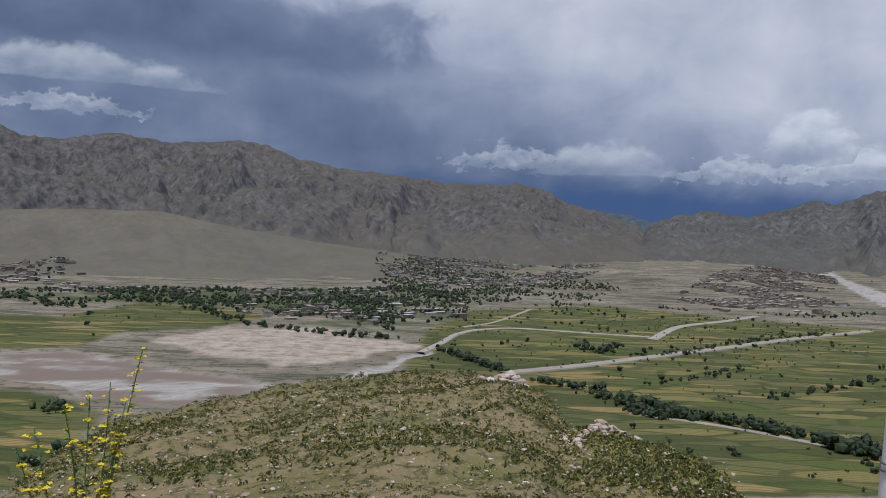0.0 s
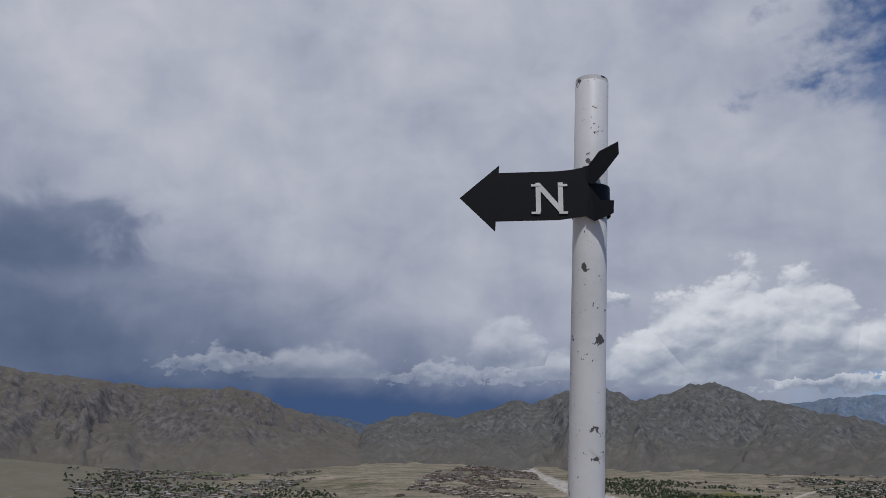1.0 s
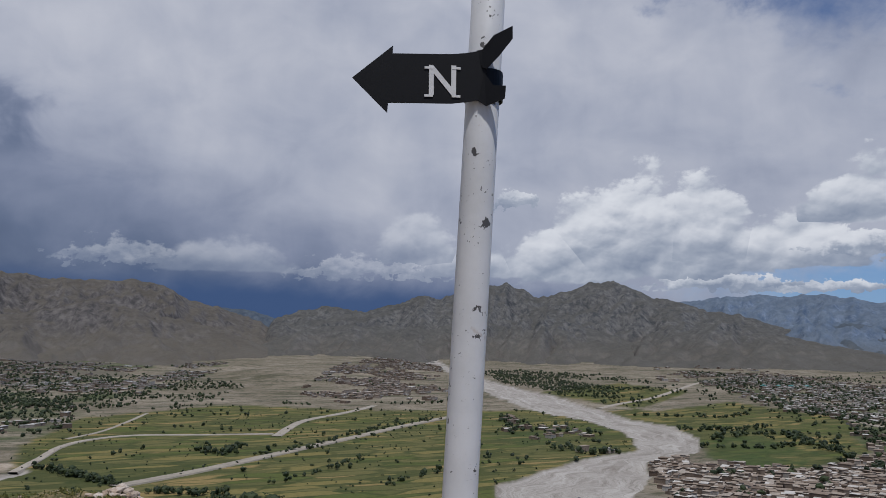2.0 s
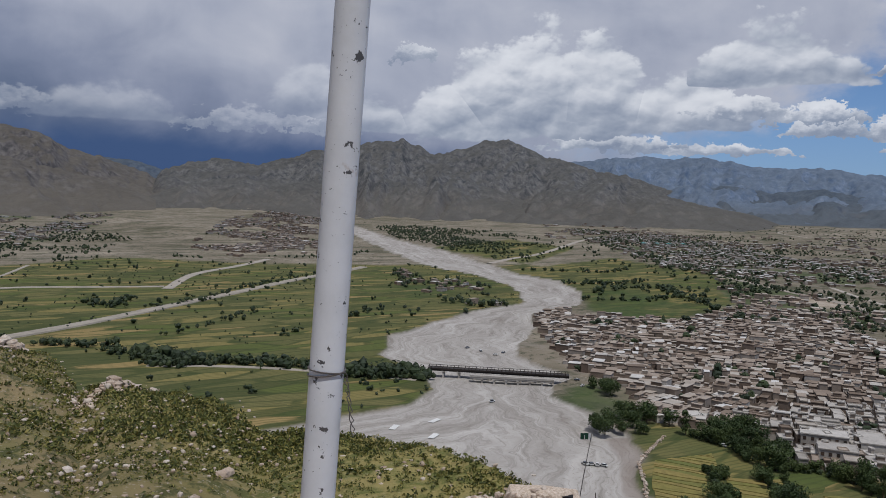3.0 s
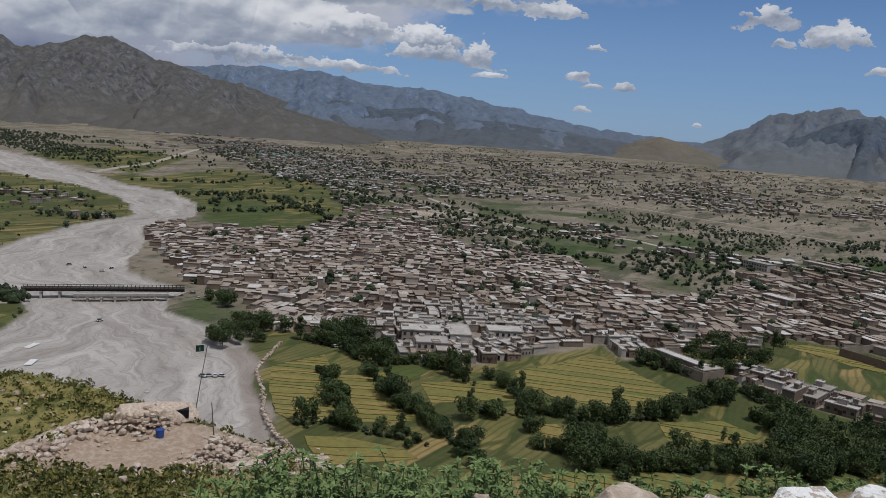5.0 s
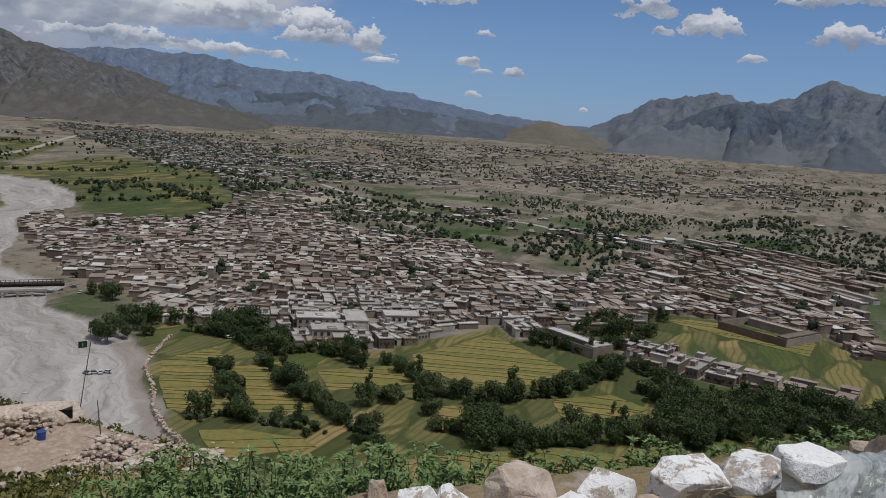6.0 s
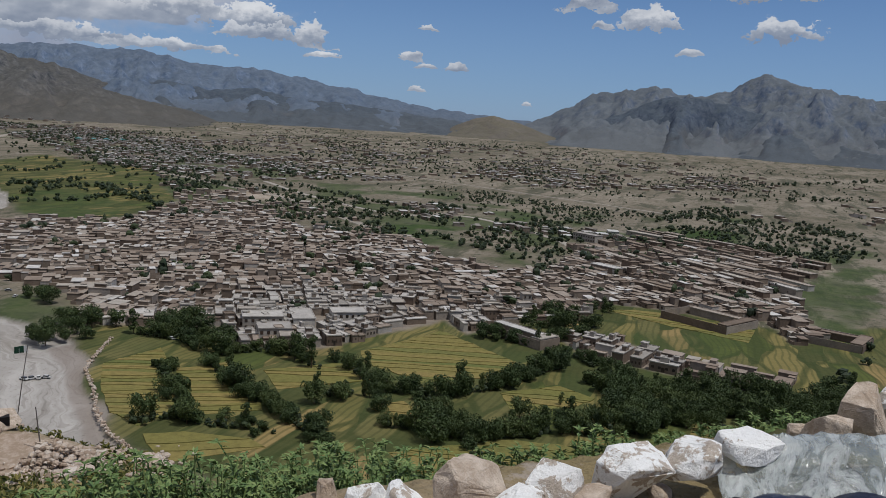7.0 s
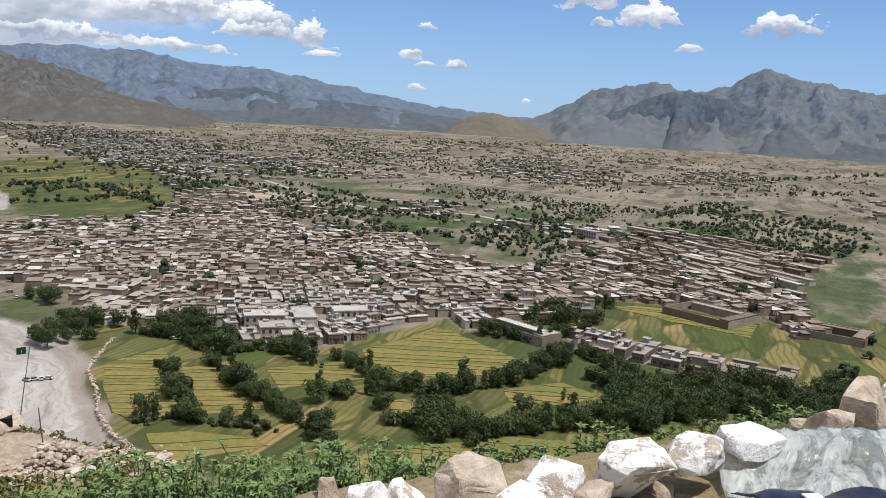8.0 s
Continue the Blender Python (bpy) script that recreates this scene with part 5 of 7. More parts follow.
# ---- trees ----
def tree(kind, seed):
    g = np.random.default_rng(seed)
    root = new("tree")
    tall, wide = {"round": (8.5, 4.3), "poplar": (10.5, 2.0), "small": (5.5, 2.8)}[kind]
    bm = bmesh.new()
    bmesh.ops.create_cone(bm, segments=7, radius1=0.26, radius2=0.10, depth=tall * 0.6, matrix=Matrix.Translation((0, 0, tall * 0.3 - 0.4)))
    for i in range(5):
        a, h = i * 1.3 + g.uniform(0, 0.6), tall * g.uniform(0.22, 0.45)
        m = Matrix.Translation((0, 0, h)) @ Matrix.Rotation(a, 4, "Z") @ Matrix.Rotation(radians(g.uniform(28, 55)), 4, "Y") @ Matrix.Translation((0, 0, wide * 0.4))
        bmesh.ops.create_cone(bm, segments=5, radius1=0.10, radius2=0.03, depth=wide * 0.8, matrix=m)
    part("trunk", bm, BARK, root)
    P, S, O = [], [], []
    lobes = 15 if kind == "round" else 10
    for i in range(lobes):
        a = g.uniform(0, 6.28)
        if kind == "poplar":
            c = np.array([math.cos(a) * wide * 0.35, math.sin(a) * wide * 0.35, tall * (0.24 + 0.68 * i / lobes)])
            rad = wide * g.uniform(0.55, 0.8) * (1 - 0.45 * abs(i / lobes - 0.4))
        else:
            d = wide * math.sqrt(g.uniform(0, 1)) * 0.72
            c = np.array([math.cos(a) * d, math.sin(a) * d, tall * g.uniform(0.24, 0.80) * (1 - 0.12 * d / wide)])
            rad = wide * g.uniform(0.34, 0.55)
        n = 96
        u = g.normal(size=(n, 3))
        u /= np.linalg.norm(u, axis=1)[:, None]
        P.append(c + u * rad * g.uniform(0.72, 1.06, (n, 1)) * np.array([1, 1, 0.85]))
        O.append(u)
        S.append(g.uniform(0.55, 1.05, n) * (0.8 if kind == "poplar" else 1.0))
    quad_cloud("crown", np.concatenate(P), np.concatenate(S), LEAVES, root, seed, out=np.concatenate(O))
    label = {"round": "dense dark green broadleaf tree", "poplar": "slender upright green poplar", "small": "small bushy green tree"}[kind]
    return tagged(root, label + " at a field edge", "tree", group="trees of the fields")


TREES = {k: [tree(k, 50 + 7 * i + len(k)) for i in range(3)] for k in ("round", "poplar", "small")}
fresh = {id(t) for v in TREES.values() for t in v}
tree_rng = random.Random(4)


wanted = []


def plant(x, y, kind, size=1.0):
    sz = size * tree_rng.uniform(0.75, 1.25)
    wanted.append((math.hypot(x - 300, y - 130), tree_rng.choice(TREES[kind]), pose(x, y, ground_z(x, y) - 0.1, 0, 0, tree_rng.uniform(0, 360)), (sz, sz, sz * tree_rng.uniform(0.9, 1.15))))


def plant_all():
    wanted.sort(key=lambda q: q[0])
    crowns, trunks = [], []
    for i, (far, proto, m, sc) in enumerate(wanted):
        if i < 290 or id(proto) in fresh:
            if id(proto) in fresh:
                fresh.discard(id(proto))
                ob = proto
                ob.matrix_world = m
            else:
                ob = copy_thing(proto, m)
            ob.scale = sc
            continue
        full = np.array(m @ Matrix.Diagonal((*sc, 1)))
        me = [c for c in proto.children if c.name.startswith("crown")][0].data
        co = np.empty(len(me.vertices) * 3, np.float32)
        me.vertices.foreach_get("co", co)
        crowns.append(co.reshape(-1, 3) @ full[:3, :3].T + full[:3, 3])
        trunks.append((*full[:3, 3], 0.4, 0.4, 4.5 * sc[2], 0.0))
    root = new("woods")
    V = np.concatenate(crowns)
    raw_mesh("crowns", V, np.arange(len(V)).reshape(-1, 4), LEAVES_JOINED, root)
    boxes_mesh("trunks", trunks, BARK, root)
    tagged(root, "dark green broadleaf trees between the fields", "trees", kind="stuff")


ROWS = [("poplar", 4.5, [(240, 199), (253, 189), (253, 171), (257, 149)]), ("small", 4.0, [(301, 232), (278, 209), (256, 187)]), ("round", 4.5, [(318, 219), (286, 180), (279, 157), (265, 139), (254, 119)]),
        ("round", 5.0, [(305, 160), (305, 144), (315, 133)]), ("round", 4.6, [(349, 165), (321, 130), (326, 105), (340, 94), (373, 76), (405, 65)]),
        ("round", 4.2, [(284, 114), (284, 95), (287, 78), (302, 60), (314, 41), (317, 31), (343, 8), (366, -7), (361, -28), (393, -60)]),
        ("round", 5.0, [(435, 116), (428, 88), (448, 76), (490, 66)]), ("round", 5.0, [(422, 65), (397, 41), (384, 13), (400, -12)]),
        ("round", 5.0, [(341, 279), (339, 250), (331, 224), (352, 198), (335, 171)]), ("small", 6, [(330, 120), (300, 95), (270, 70)]), ("round", 6, [(380, 50), (360, 30), (350, -10)])]
for kind, gap, line in ROWS:
    for x, y in along(line, gap * 0.72):
        if tree_rng.random() > 0.10:
            plant(x + tree_rng.gauss(0, 2.2), y + tree_rng.gauss(0, 2.2), tree_rng.choice((kind, kind, "round", "small", "poplar")), tree_rng.choice((0.7, 0.9, 1.05, 1.25)))
for x, y in [(308, 313), (312, 308), (333, 313), (338, 306), (336, 322), (375, 375), (371, 381), (314, 300), (345, 296), (292, 150), (276, 92), (298, 122)]:
    plant(x, y, "round", 1.15)
for x, y in scatter([(368, 43), (416, -12), (424, -78), (388, -73), (342, -12), (320, 31)], 8, 0.55, 61):
    plant(x, y, "round", 1.0)


for x, y in (scatter([(298, 85), (330, 70), (365, 30), (395, -20), (430, -72), (406, -95), (352, -40), (318, 25), (290, 70)], 7.5, 0.55, 161, 5, 30)
             + scatter([(432, 120), (470, 112), (530, 88), (545, 60), (520, 55), (470, 82), (440, 92)], 7.5, 0.55, 162, 4, 30) + scatter([(372, 268), (352, 278), (338, 240), (352, 225)], 6.5, 0.5, 163)):
    plant(x, y, tree_rng.choice(("round", "round", "round", "poplar")), tree_rng.choice((0.85, 1.05, 1.25)))


for x, y in [(301, 300), (305, 309), (324, 303), (320, 293), (337, 320), (365, 360), (368, 368)]:
    plant(x, y, "round", 1.3)
plant_all()


def mass_trees(points, label, size=4.0, seed=9, leaves=26):
    """Woods and orchards too far off to count: lumpy crowns with loose leaves at the rim, tree by tree."""
    g = np.random.default_rng(seed)
    P, S, C, D, O = [], [], [], [], []
    lumps, rim = (3, 16) if leaves > 16 else (2, 3)
    for x, y in points:
        if within(RIVER, x, y) or within(BED, x, y):
            continue
        s = size * g.uniform(0.55, 1.3)
        c = np.array([x, y, ground_z(x, y) + s * 0.62])
        C.append(c + g.normal(size=(lumps, 3)) * s * np.array([0.30, 0.30, 0.22]))
        D.append(g.uniform(0.7, 1.15, lumps) * s)
        u = g.normal(size=(rim, 3))
        u /= np.linalg.norm(u, axis=1)[:, None]
        P.append(c + u * g.uniform(0.7, 1.0, (rim, 1)) * s * np.array([0.68, 0.68, 0.72]))
        S.append(g.uniform(0.25, 0.5, rim) * s)
        O.append(u)
    root = new("woods")
    stones_mesh("crowns", np.concatenate(C), np.concatenate(D), LEAVES_MASS, seed, root, 0.95)
    quad_cloud("rim_leaves", np.concatenate(P), np.concatenate(S), LEAVES_MASS, root, seed, out=np.concatenate(O))
    return tagged(root, label, "trees", kind="stuff")


def hedge(line, gap, wide, seed):
    """Points strewn along a line."""
    g = random.Random(seed)
    return [(x + g.uniform(-wide, wide), y + g.uniform(-wide, wide)) for x, y in along(line, gap)]


under = []
for i, (kind, gap, line) in enumerate(ROWS):
    under += hedge(line, 2.6, 1.6, 70 + i)
mass_trees(under, "low bushes under the rows of trees", 2.3, 69, 46)
mass_trees(hedge([(136, 588), (156, 558), (187, 556), (220, 531), (234, 515), (254, 478), (285, 465)], 1.5, 7, 1) + hedge([(78, 682), (106, 663), (132, 647)], 3, 3, 2) + hedge([(2, 846), (29, 777), (62, 721)], 3, 5, 3)
           + hedge([(157, 920), (170, 868), (201, 931)], 4, 6, 4) + hedge([(250, 480), (275, 462), (292, 455)], 2, 9, 41) + hedge([(120, 640), (140, 600)], 3, 5, 42), "dark rows of trees along the lanes", 4.6, 11, 60)
mass_trees(scatter(FIELDS_MAIN, 22, 0.30, 12, 6, 90) + hedge([(200, 850), (260, 880), (330, 960)], 7, 5, 5) + hedge([(260, 640), (330, 690), (420, 760)], 8, 6, 6) + hedge([(180, 690), (250, 740), (300, 800)], 9, 8, 7)
           + hedge([(350, 980), (420, 1060), (560, 1150)], 7, 10, 43), "scattered trees standing between the fields", 3.6, 13, 36)
mass_trees(hedge([(238, 492), (262, 474), (290, 458)], 1.6, 7, 81) + hedge([(140, 598), (170, 570)], 2, 5, 82), "tall dark trees near the bridge", 6.6, 83, 50)
mass_trees(scatter(FIELDS_MAIN, 11, 0.30, 84, 5, 60) + scatter(FIELDS_LEFT, 16, 0.3, 85, 5, 60), "small bushes dotting the field banks", 1.7, 86, 7)
mass_trees(scatter(VILLAGE_LEFT, 13, 0.7, 14, 5) + scatter(GARDENS, 14, 0.9, 48, 6, 120) + scatter(FIELDS_WEST, 30, 0.35, 49, 7, 100) + scatter(FIELDS_LEFT, 30, 0.12, 50) + hedge([(-236, 1005), (-173, 966), (-115, 930), (-50, 924)], 5, 8, 8) + hedge([(-354, 1188), (-286, 1090), (-250, 1040)], 6, 14, 9)
           + hedge([(-695, 1285), (-608, 1220), (-512, 1120), (-524, 1261)], 6, 25, 10), "dark trees round the mud village", 5.0, 15)
mass_trees(scatter(VILLAGE_FAR_LEFT, 20, 0.8, 16, 5) + scatter(VILLAGE_MID, 22, 0.75, 17, 6) + scatter(VILLAGE_HILL, 24, 0.3, 18, 6) + hedge([(560, 1440), (640, 1400), (800, 1500)], 9, 14, 19), "far village trees and gardens", 5.0, 19, 14)
mass_trees(scatter(VILLAGE_SPIT, 13, 0.6, 20, 5) + hedge([(533, 741), (570, 728), (600, 740)], 3, 6, 44), "dark trees round the riverside hamlet", 5.0, 21, 40)
mass_trees(scatter(TOWN, 12, 0.20, 22, 6, 45) + scatter(BAZAAR, 14, 0.30, 122, 6, 50), "trees in the yards of the town", 5.5, 23, 60)
mass_trees(scatter([(773, 1000), (670, 720), (859, 850), (800, 640), (720, 580), (880, 640), (960, 800)], 15, 0.4, 24, 7, 70) + scatter([(694, 270), (830, 370), (930, 300), (720, 190)], 15, 0.35, 25, 6, 60)
           + hedge([(766, 793), (843, 816), (915, 806), (833, 691), (755, 572), (730, 496)], 6, 9, 45), "trees and green gardens beyond the town", 5.0, 26, 36)
mass_trees(scatter(ORCHARD, 13, 0.75, 27, 6, 110) + scatter([(1000, 120), (900, -60), (1000, -250), (1200, -250), (1150, 0)], 14, 0.8, 46, 5), "loose orchards on the dry plain", 3.4, 28, 20)
mass_trees(scatter(SUBURB, 14, 0.9, 29, 5) + scatter(SUBURB_EAST, 22, 0.7, 30, 6) + scatter([(1100, 1200), (1600, 1700), (1500, 1200), (1250, 900), (1000, 700)], 20, 0.5, 51, 8) + scatter([(1214, 2235), (1300, 1982), (1192, 1616), (1060, 1566), (1060, 1828)], 15, 0.85, 31), "far dark trees among the suburb", 5.0, 32, 14)
mass_trees(scatter([(753, 286), (860, 400), (1000, 520), (1100, 430), (1050, 200), (980, 60), (1000, -150), (900, -120), (945, -8), (875, 85), (790, 132), (684, 128)], 10, 0.8, 52, 6, 70), "belt of dark trees behind the town", 4.2, 53, 30)
mass_trees(scatter([(1300, 600), (2000, 1700), (2900, 2200), (3300, 1000), (2700, -400), (1300, -260), (1330, 300)], 27, 0.5, 54, 8, 260), "scattered dark bushes of the far plain", 3.6, 55, 9)
mass_houses(scatter([(1350, 500), (2000, 1500), (2700, 1800), (3000, 800), (2500, -400), (1300, -260), (1330, 300)], 60, 0.45, 56, 8, 300), "lone far houses on the dry plain", 1.5, 57)
mass_trees(hedge([(2000, 0), (2300, -250), (2700, -500)], 9, 25, 58) + hedge([(1700, -100), (1900, -300)], 9, 20, 59) + hedge([(2300, 1100), (2700, 900), (3100, 500)], 14, 20, 60), "far dark lines of trees", 5.5, 61, 9)
mass_trees(scatter(FIELDS_BACK, 30, 0.2, 87, 7, 70) + hedge([(690, 740), (760, 700), (850, 720)], 5, 7, 187) + hedge([(800, 900), (880, 860), (960, 880)], 5, 8, 188) + hedge([(900, 1080), (1010, 1010), (1100, 1060)], 6, 9, 189), "trees among the green plots beyond the town", 4.2, 88, 20)
mass_trees(scatter(BACK_QUARTER, 10, 0.6, 184, 6, 60), "dark trees between the old town and the highway", 4.4, 185, 20)
mass_trees(scatter(FIELDS_FAR, 20, 0.5, 33, 6) + hedge([(1133, 750), (1060, 620), (1000, 500)], 8, 12, 34), "trees along the far bank", 4.2, 35, 20)
mass_trees(scatter([(-330, 560), (-215, 515), (-190, 430), (-200, 300), (-420, 320)], 9, 0.55, 36, 7, 60) + hedge([(-258, 521), (-244, 523), (-240, 500)], 4, 8, 37), "trees on the near river terrace", 4.5, 38, 50)
mass_trees(scatter([(400, -60), (560, -80), (600, -200), (420, -260), (330, -120)], 12, 0.35, 39, 6, 60), "trees behind the hamlet", 5.0, 40, 50)


mass_trees(scatter([(1130, 85), (1519, 3), (1359, -122), (1206, -190), (965, -156), (1026, -65), (990, 28)], 12, 0.6, 171, 7, 70), "belt of dark trees east of the bazaar", 4.6, 172, 20)
mass_trees(scatter([(1399, 505), (1363, 371), (1221, 158), (1145, 71), (1005, 197), (1027, 316)], 8.5, 0.7, 173, 3, 120), "grey-green orchard on the dry plain", 2.4, 174, 7)
mass_trees(scatter([(1286, 2461), (1084, 1710), (950, 1330), (1000, 1279), (1182, 1518), (1450, 1621), (1500, 2000)], 14, 0.8, 175, 5, 120), "dark woods along the far river bank", 5.0, 176, 9)
mass_trees(scatter([(-900, 1120), (-560, 1480), (-300, 1560), (-100, 1750), (60, 1620), (40, 1200), (-60, 1060), (-230, 1150), (-480, 1250)], 12, 0.8, 177, 6, 100), "dark gardens below the tan hill", 4.6, 178, 9)


mass_trees(scatter([(1150, 1010), (1700, 1880), (2250, 1500), (1700, 700), (1420, 560), (1180, 720)], 15, 0.7, 179, 6, 100) + hedge([(1640, 1740), (1345, 1215), (1175, 903), (1061, 692), (988, 553), (840, 382)], 5, 14, 180)
           + hedge([(1170, 660), (1080, 520), (1000, 400), (930, 290)], 5, 14, 190), "dark trees along the highway and the suburb", 4.6, 181, 9)
mass_trees(scatter([(1700, 700), (2300, 1500), (3000, 1200), (2600, 100), (1900, -200), (1450, 200)], 19, 0.7, 182, 9, 170), "dark hedges and groves of the plain", 3.6, 183, 7)


mass_trees(scatter([(-155, 1860), (-207, 2461), (347, 2291), (430, 1900), (280, 1600), (40, 1560)], 14, 0.75, 191, 6, 130) + scatter([(-60, 1000), (40, 1200), (60, 1560), (300, 1620), (470, 1420), (300, 1500), (60, 1330)], 12, 0.6, 192, 6, 90),
           "dark green belt of trees between the villages", 5.0, 193, 9)


# ---- terraced fields below the hill ----
def field(poly, turn, gap, label, seed):
    g = random.Random(seed)
    c, s = math.cos(turn), math.sin(turn)
    uv = [(x * c + y * s, -x * s + y * c) for x, y in poly]
    u0, u1 = min(u for u, v in uv), max(u for u, v in uv)
    root = new("field")
    cuts, u = [u0], u0
    while u < u1 - gap * 0.6:
        u += gap * g.uniform(0.7, 1.35)
        cuts.append(min(u, u1))
    mid = u0

    def span(u):
        hits = []
        for i in range(len(uv)):
            (a, b), (d, e) = uv[i], uv[(i + 1) % len(uv)]
            if (a > u) != (d > u):
                hits.append(b + (e - b) * (u - a) / (d - a))
        return (min(hits), max(hits)) if len(hits) > 1 else None

    for i in range(len(cuts) - 1):
        mid = (cuts[i] + cuts[i + 1]) / 2
        if not span(mid):
            continue
        near_cut, far_cut = span(cuts[i] + 0.4) or span(mid), span(cuts[i + 1] - 0.4) or span(mid)
        v0, v1 = span(mid)
        if v1 - v0 < 2:
            continue
        n = 10
        verts, faces = [], []
        h = 0.16 + 0.13 * (i % 3)
        for j in range(n + 1):
            for k, edge_u in enumerate((cuts[i] + 0.22, cuts[i + 1] - 0.22)):
                lo, hi = (near_cut, far_cut)[k]
                v = lo + (hi - lo) * j / n
                wave = 2.6 * noise.noise(Vector((v * 0.045, (cuts[i] if k == 0 else cuts[i + 1]) * 0.2, seed)))
                uu = edge_u + wave
                for z in (h, -0.5):
                    verts.append((uu * c - v * s, uu * s + v * c, z))
            if j:
                q = 4 * j
                faces += [(q - 4, q - 2, q + 2, q), (q - 3, q - 4, q, q + 1), (q - 2, q - 1, q + 3, q + 2)]
        faces += [(0, 1, 3, 2), (4 * n, 4 * n + 2, 4 * n + 3, 4 * n + 1)]
        link_mesh("terrace", verts, faces, CROP, root)
    return tagged(root, label, "field", group="terraced fields")


field([(292, 258), (325, 252), (303, 228), (258, 192), (240, 196), (246, 214), (268, 238)], radians(28), 3.4, "terraced yellow-green grain field by the riverbed", 1)
field([(302, 226), (322, 212), (290, 178), (276, 164), (258, 184), (280, 206)], radians(30), 3.8, "terraced yellow-green grain field between hedges", 2)
field([(370, 165), (432, 142), (393, 87), (361, 96), (340, 120), (354, 155)], radians(18), 5.0, "broad terraced field of ripe yellow grain", 3)
field([(345, 84), (368, 62), (358, 43), (332, 55), (326, 75)], radians(12), 5.0, "small terraced field of ripening grain", 4)
field([(322, 193), (348, 162), (335, 138), (312, 160), (300, 172)], radians(25), 4.2, "terraced field of pale stubble", 5)
field([(259, 103), (276, 86), (292, 68), (300, 33), (270, 30), (240, 70)], radians(14), 6.0, "brown stubble field between trees", 6)
field([(233, 190), (241, 181), (249, 156), (243, 140), (218, 168)], radians(35), 9.0, "green and tan field strips at the river corner", 7)
field([(545, 64), (522, 20), (508, -25), (545, -30), (560, 40)], radians(5), 6.0, "walled field of yellowing grass", 8)
field([(300, 130), (312, 118), (300, 100), (290, 110)], radians(20), 5.0, "bare brown plot beside a lone tree", 9)


# ---- the direction post ----
def chipped_paint():
    m, k = surface("chipped_white_paint", 0.45, 0.4)
    p = k.world_place()
    big, small = k.noise(p, 26.0, 5, 0.6), k.noise(p, 90.0, 4, 0.6)
    dirt = k.noise(p, 5.0, 5, 0.65)
    col = k.mix(k.step(dirt, 0.4, 0.75, 0.0, 0.5), (0.70, 0.70, 0.71), (0.52, 0.52, 0.52))
    col = k.mix(k.math("MAXIMUM", k.step(big, 0.632, 0.642), k.step(small, 0.685, 0.70)), col, (0.09, 0.085, 0.085))
    col = k.mix(k.math("MULTIPLY", k.step(k.noise(p, 14.0, 4), 0.66, 0.72), 0.4), col, (0.35, 0.24, 0.16))
    finish(k, col, k.math("ADD", big, small), 0.12, 0.004)
    return m


POST_PAINT = chipped_paint()
BLACK_PAINT = varied("black_paint", [(0.0, (0.005, 0.005, 0.007)), (1.0, (0.007, 0.007, 0.009))], 20.0, 0.55, 0.3, 0.1, 0.002)
WHITE_PAINT = varied("white_lettering", [(0.0, (0.72, 0.72, 0.72)), (1.0, (0.76, 0.76, 0.76))], 30.0, 0.5, 0.2, 0.05, 0.001)
WIRE = varied("rusty_wire", [(0.0, (0.10, 0.09, 0.085)), (1.0, (0.14, 0.12, 0.11))], 60.0, 0.5)


def tube(points, radius, sides=8, taper=1.0):
    """A bent round bar through the points."""
    bm = bmesh.new()
    rings = []
    for i, p in enumerate(points):
        p = Vector(p)
        t = (Vector(points[min(i + 1, len(points) - 1)]) - Vector(points[max(i - 1, 0)])).normalized()
        u = t.cross(Vector((0.3, 0.9, 0.1))).normalized()
        v = t.cross(u)
        r = radius * (1 + (taper - 1) * i / max(1, len(points) - 1))
        rings.append([bm.verts.new(p + (u * math.cos(a) + v * math.sin(a)) * r) for a in (2 * math.pi * j / sides for j in range(sides))])
    for a, b in zip(rings, rings[1:]):
        for j in range(sides):
            bm.faces.new((a[j], a[(j + 1) % sides], b[(j + 1) % sides], b[j]))
    bm.faces.new(rings[0][::-1])
    bm.faces.new(rings[-1])
    bmesh.ops.recalc_face_normals(bm, faces=bm.faces)
    return bm


POST_TOP, POST_FOOT = Vector((1.110, 1.783, EYE + 0.969)), Vector((0.990, 1.826, EYE - 1.60))
axis = (POST_TOP - POST_FOOT).normalized()


def on_post(z):
    return POST_FOOT + axis * ((EYE + z - POST_FOOT.z) / axis.z)


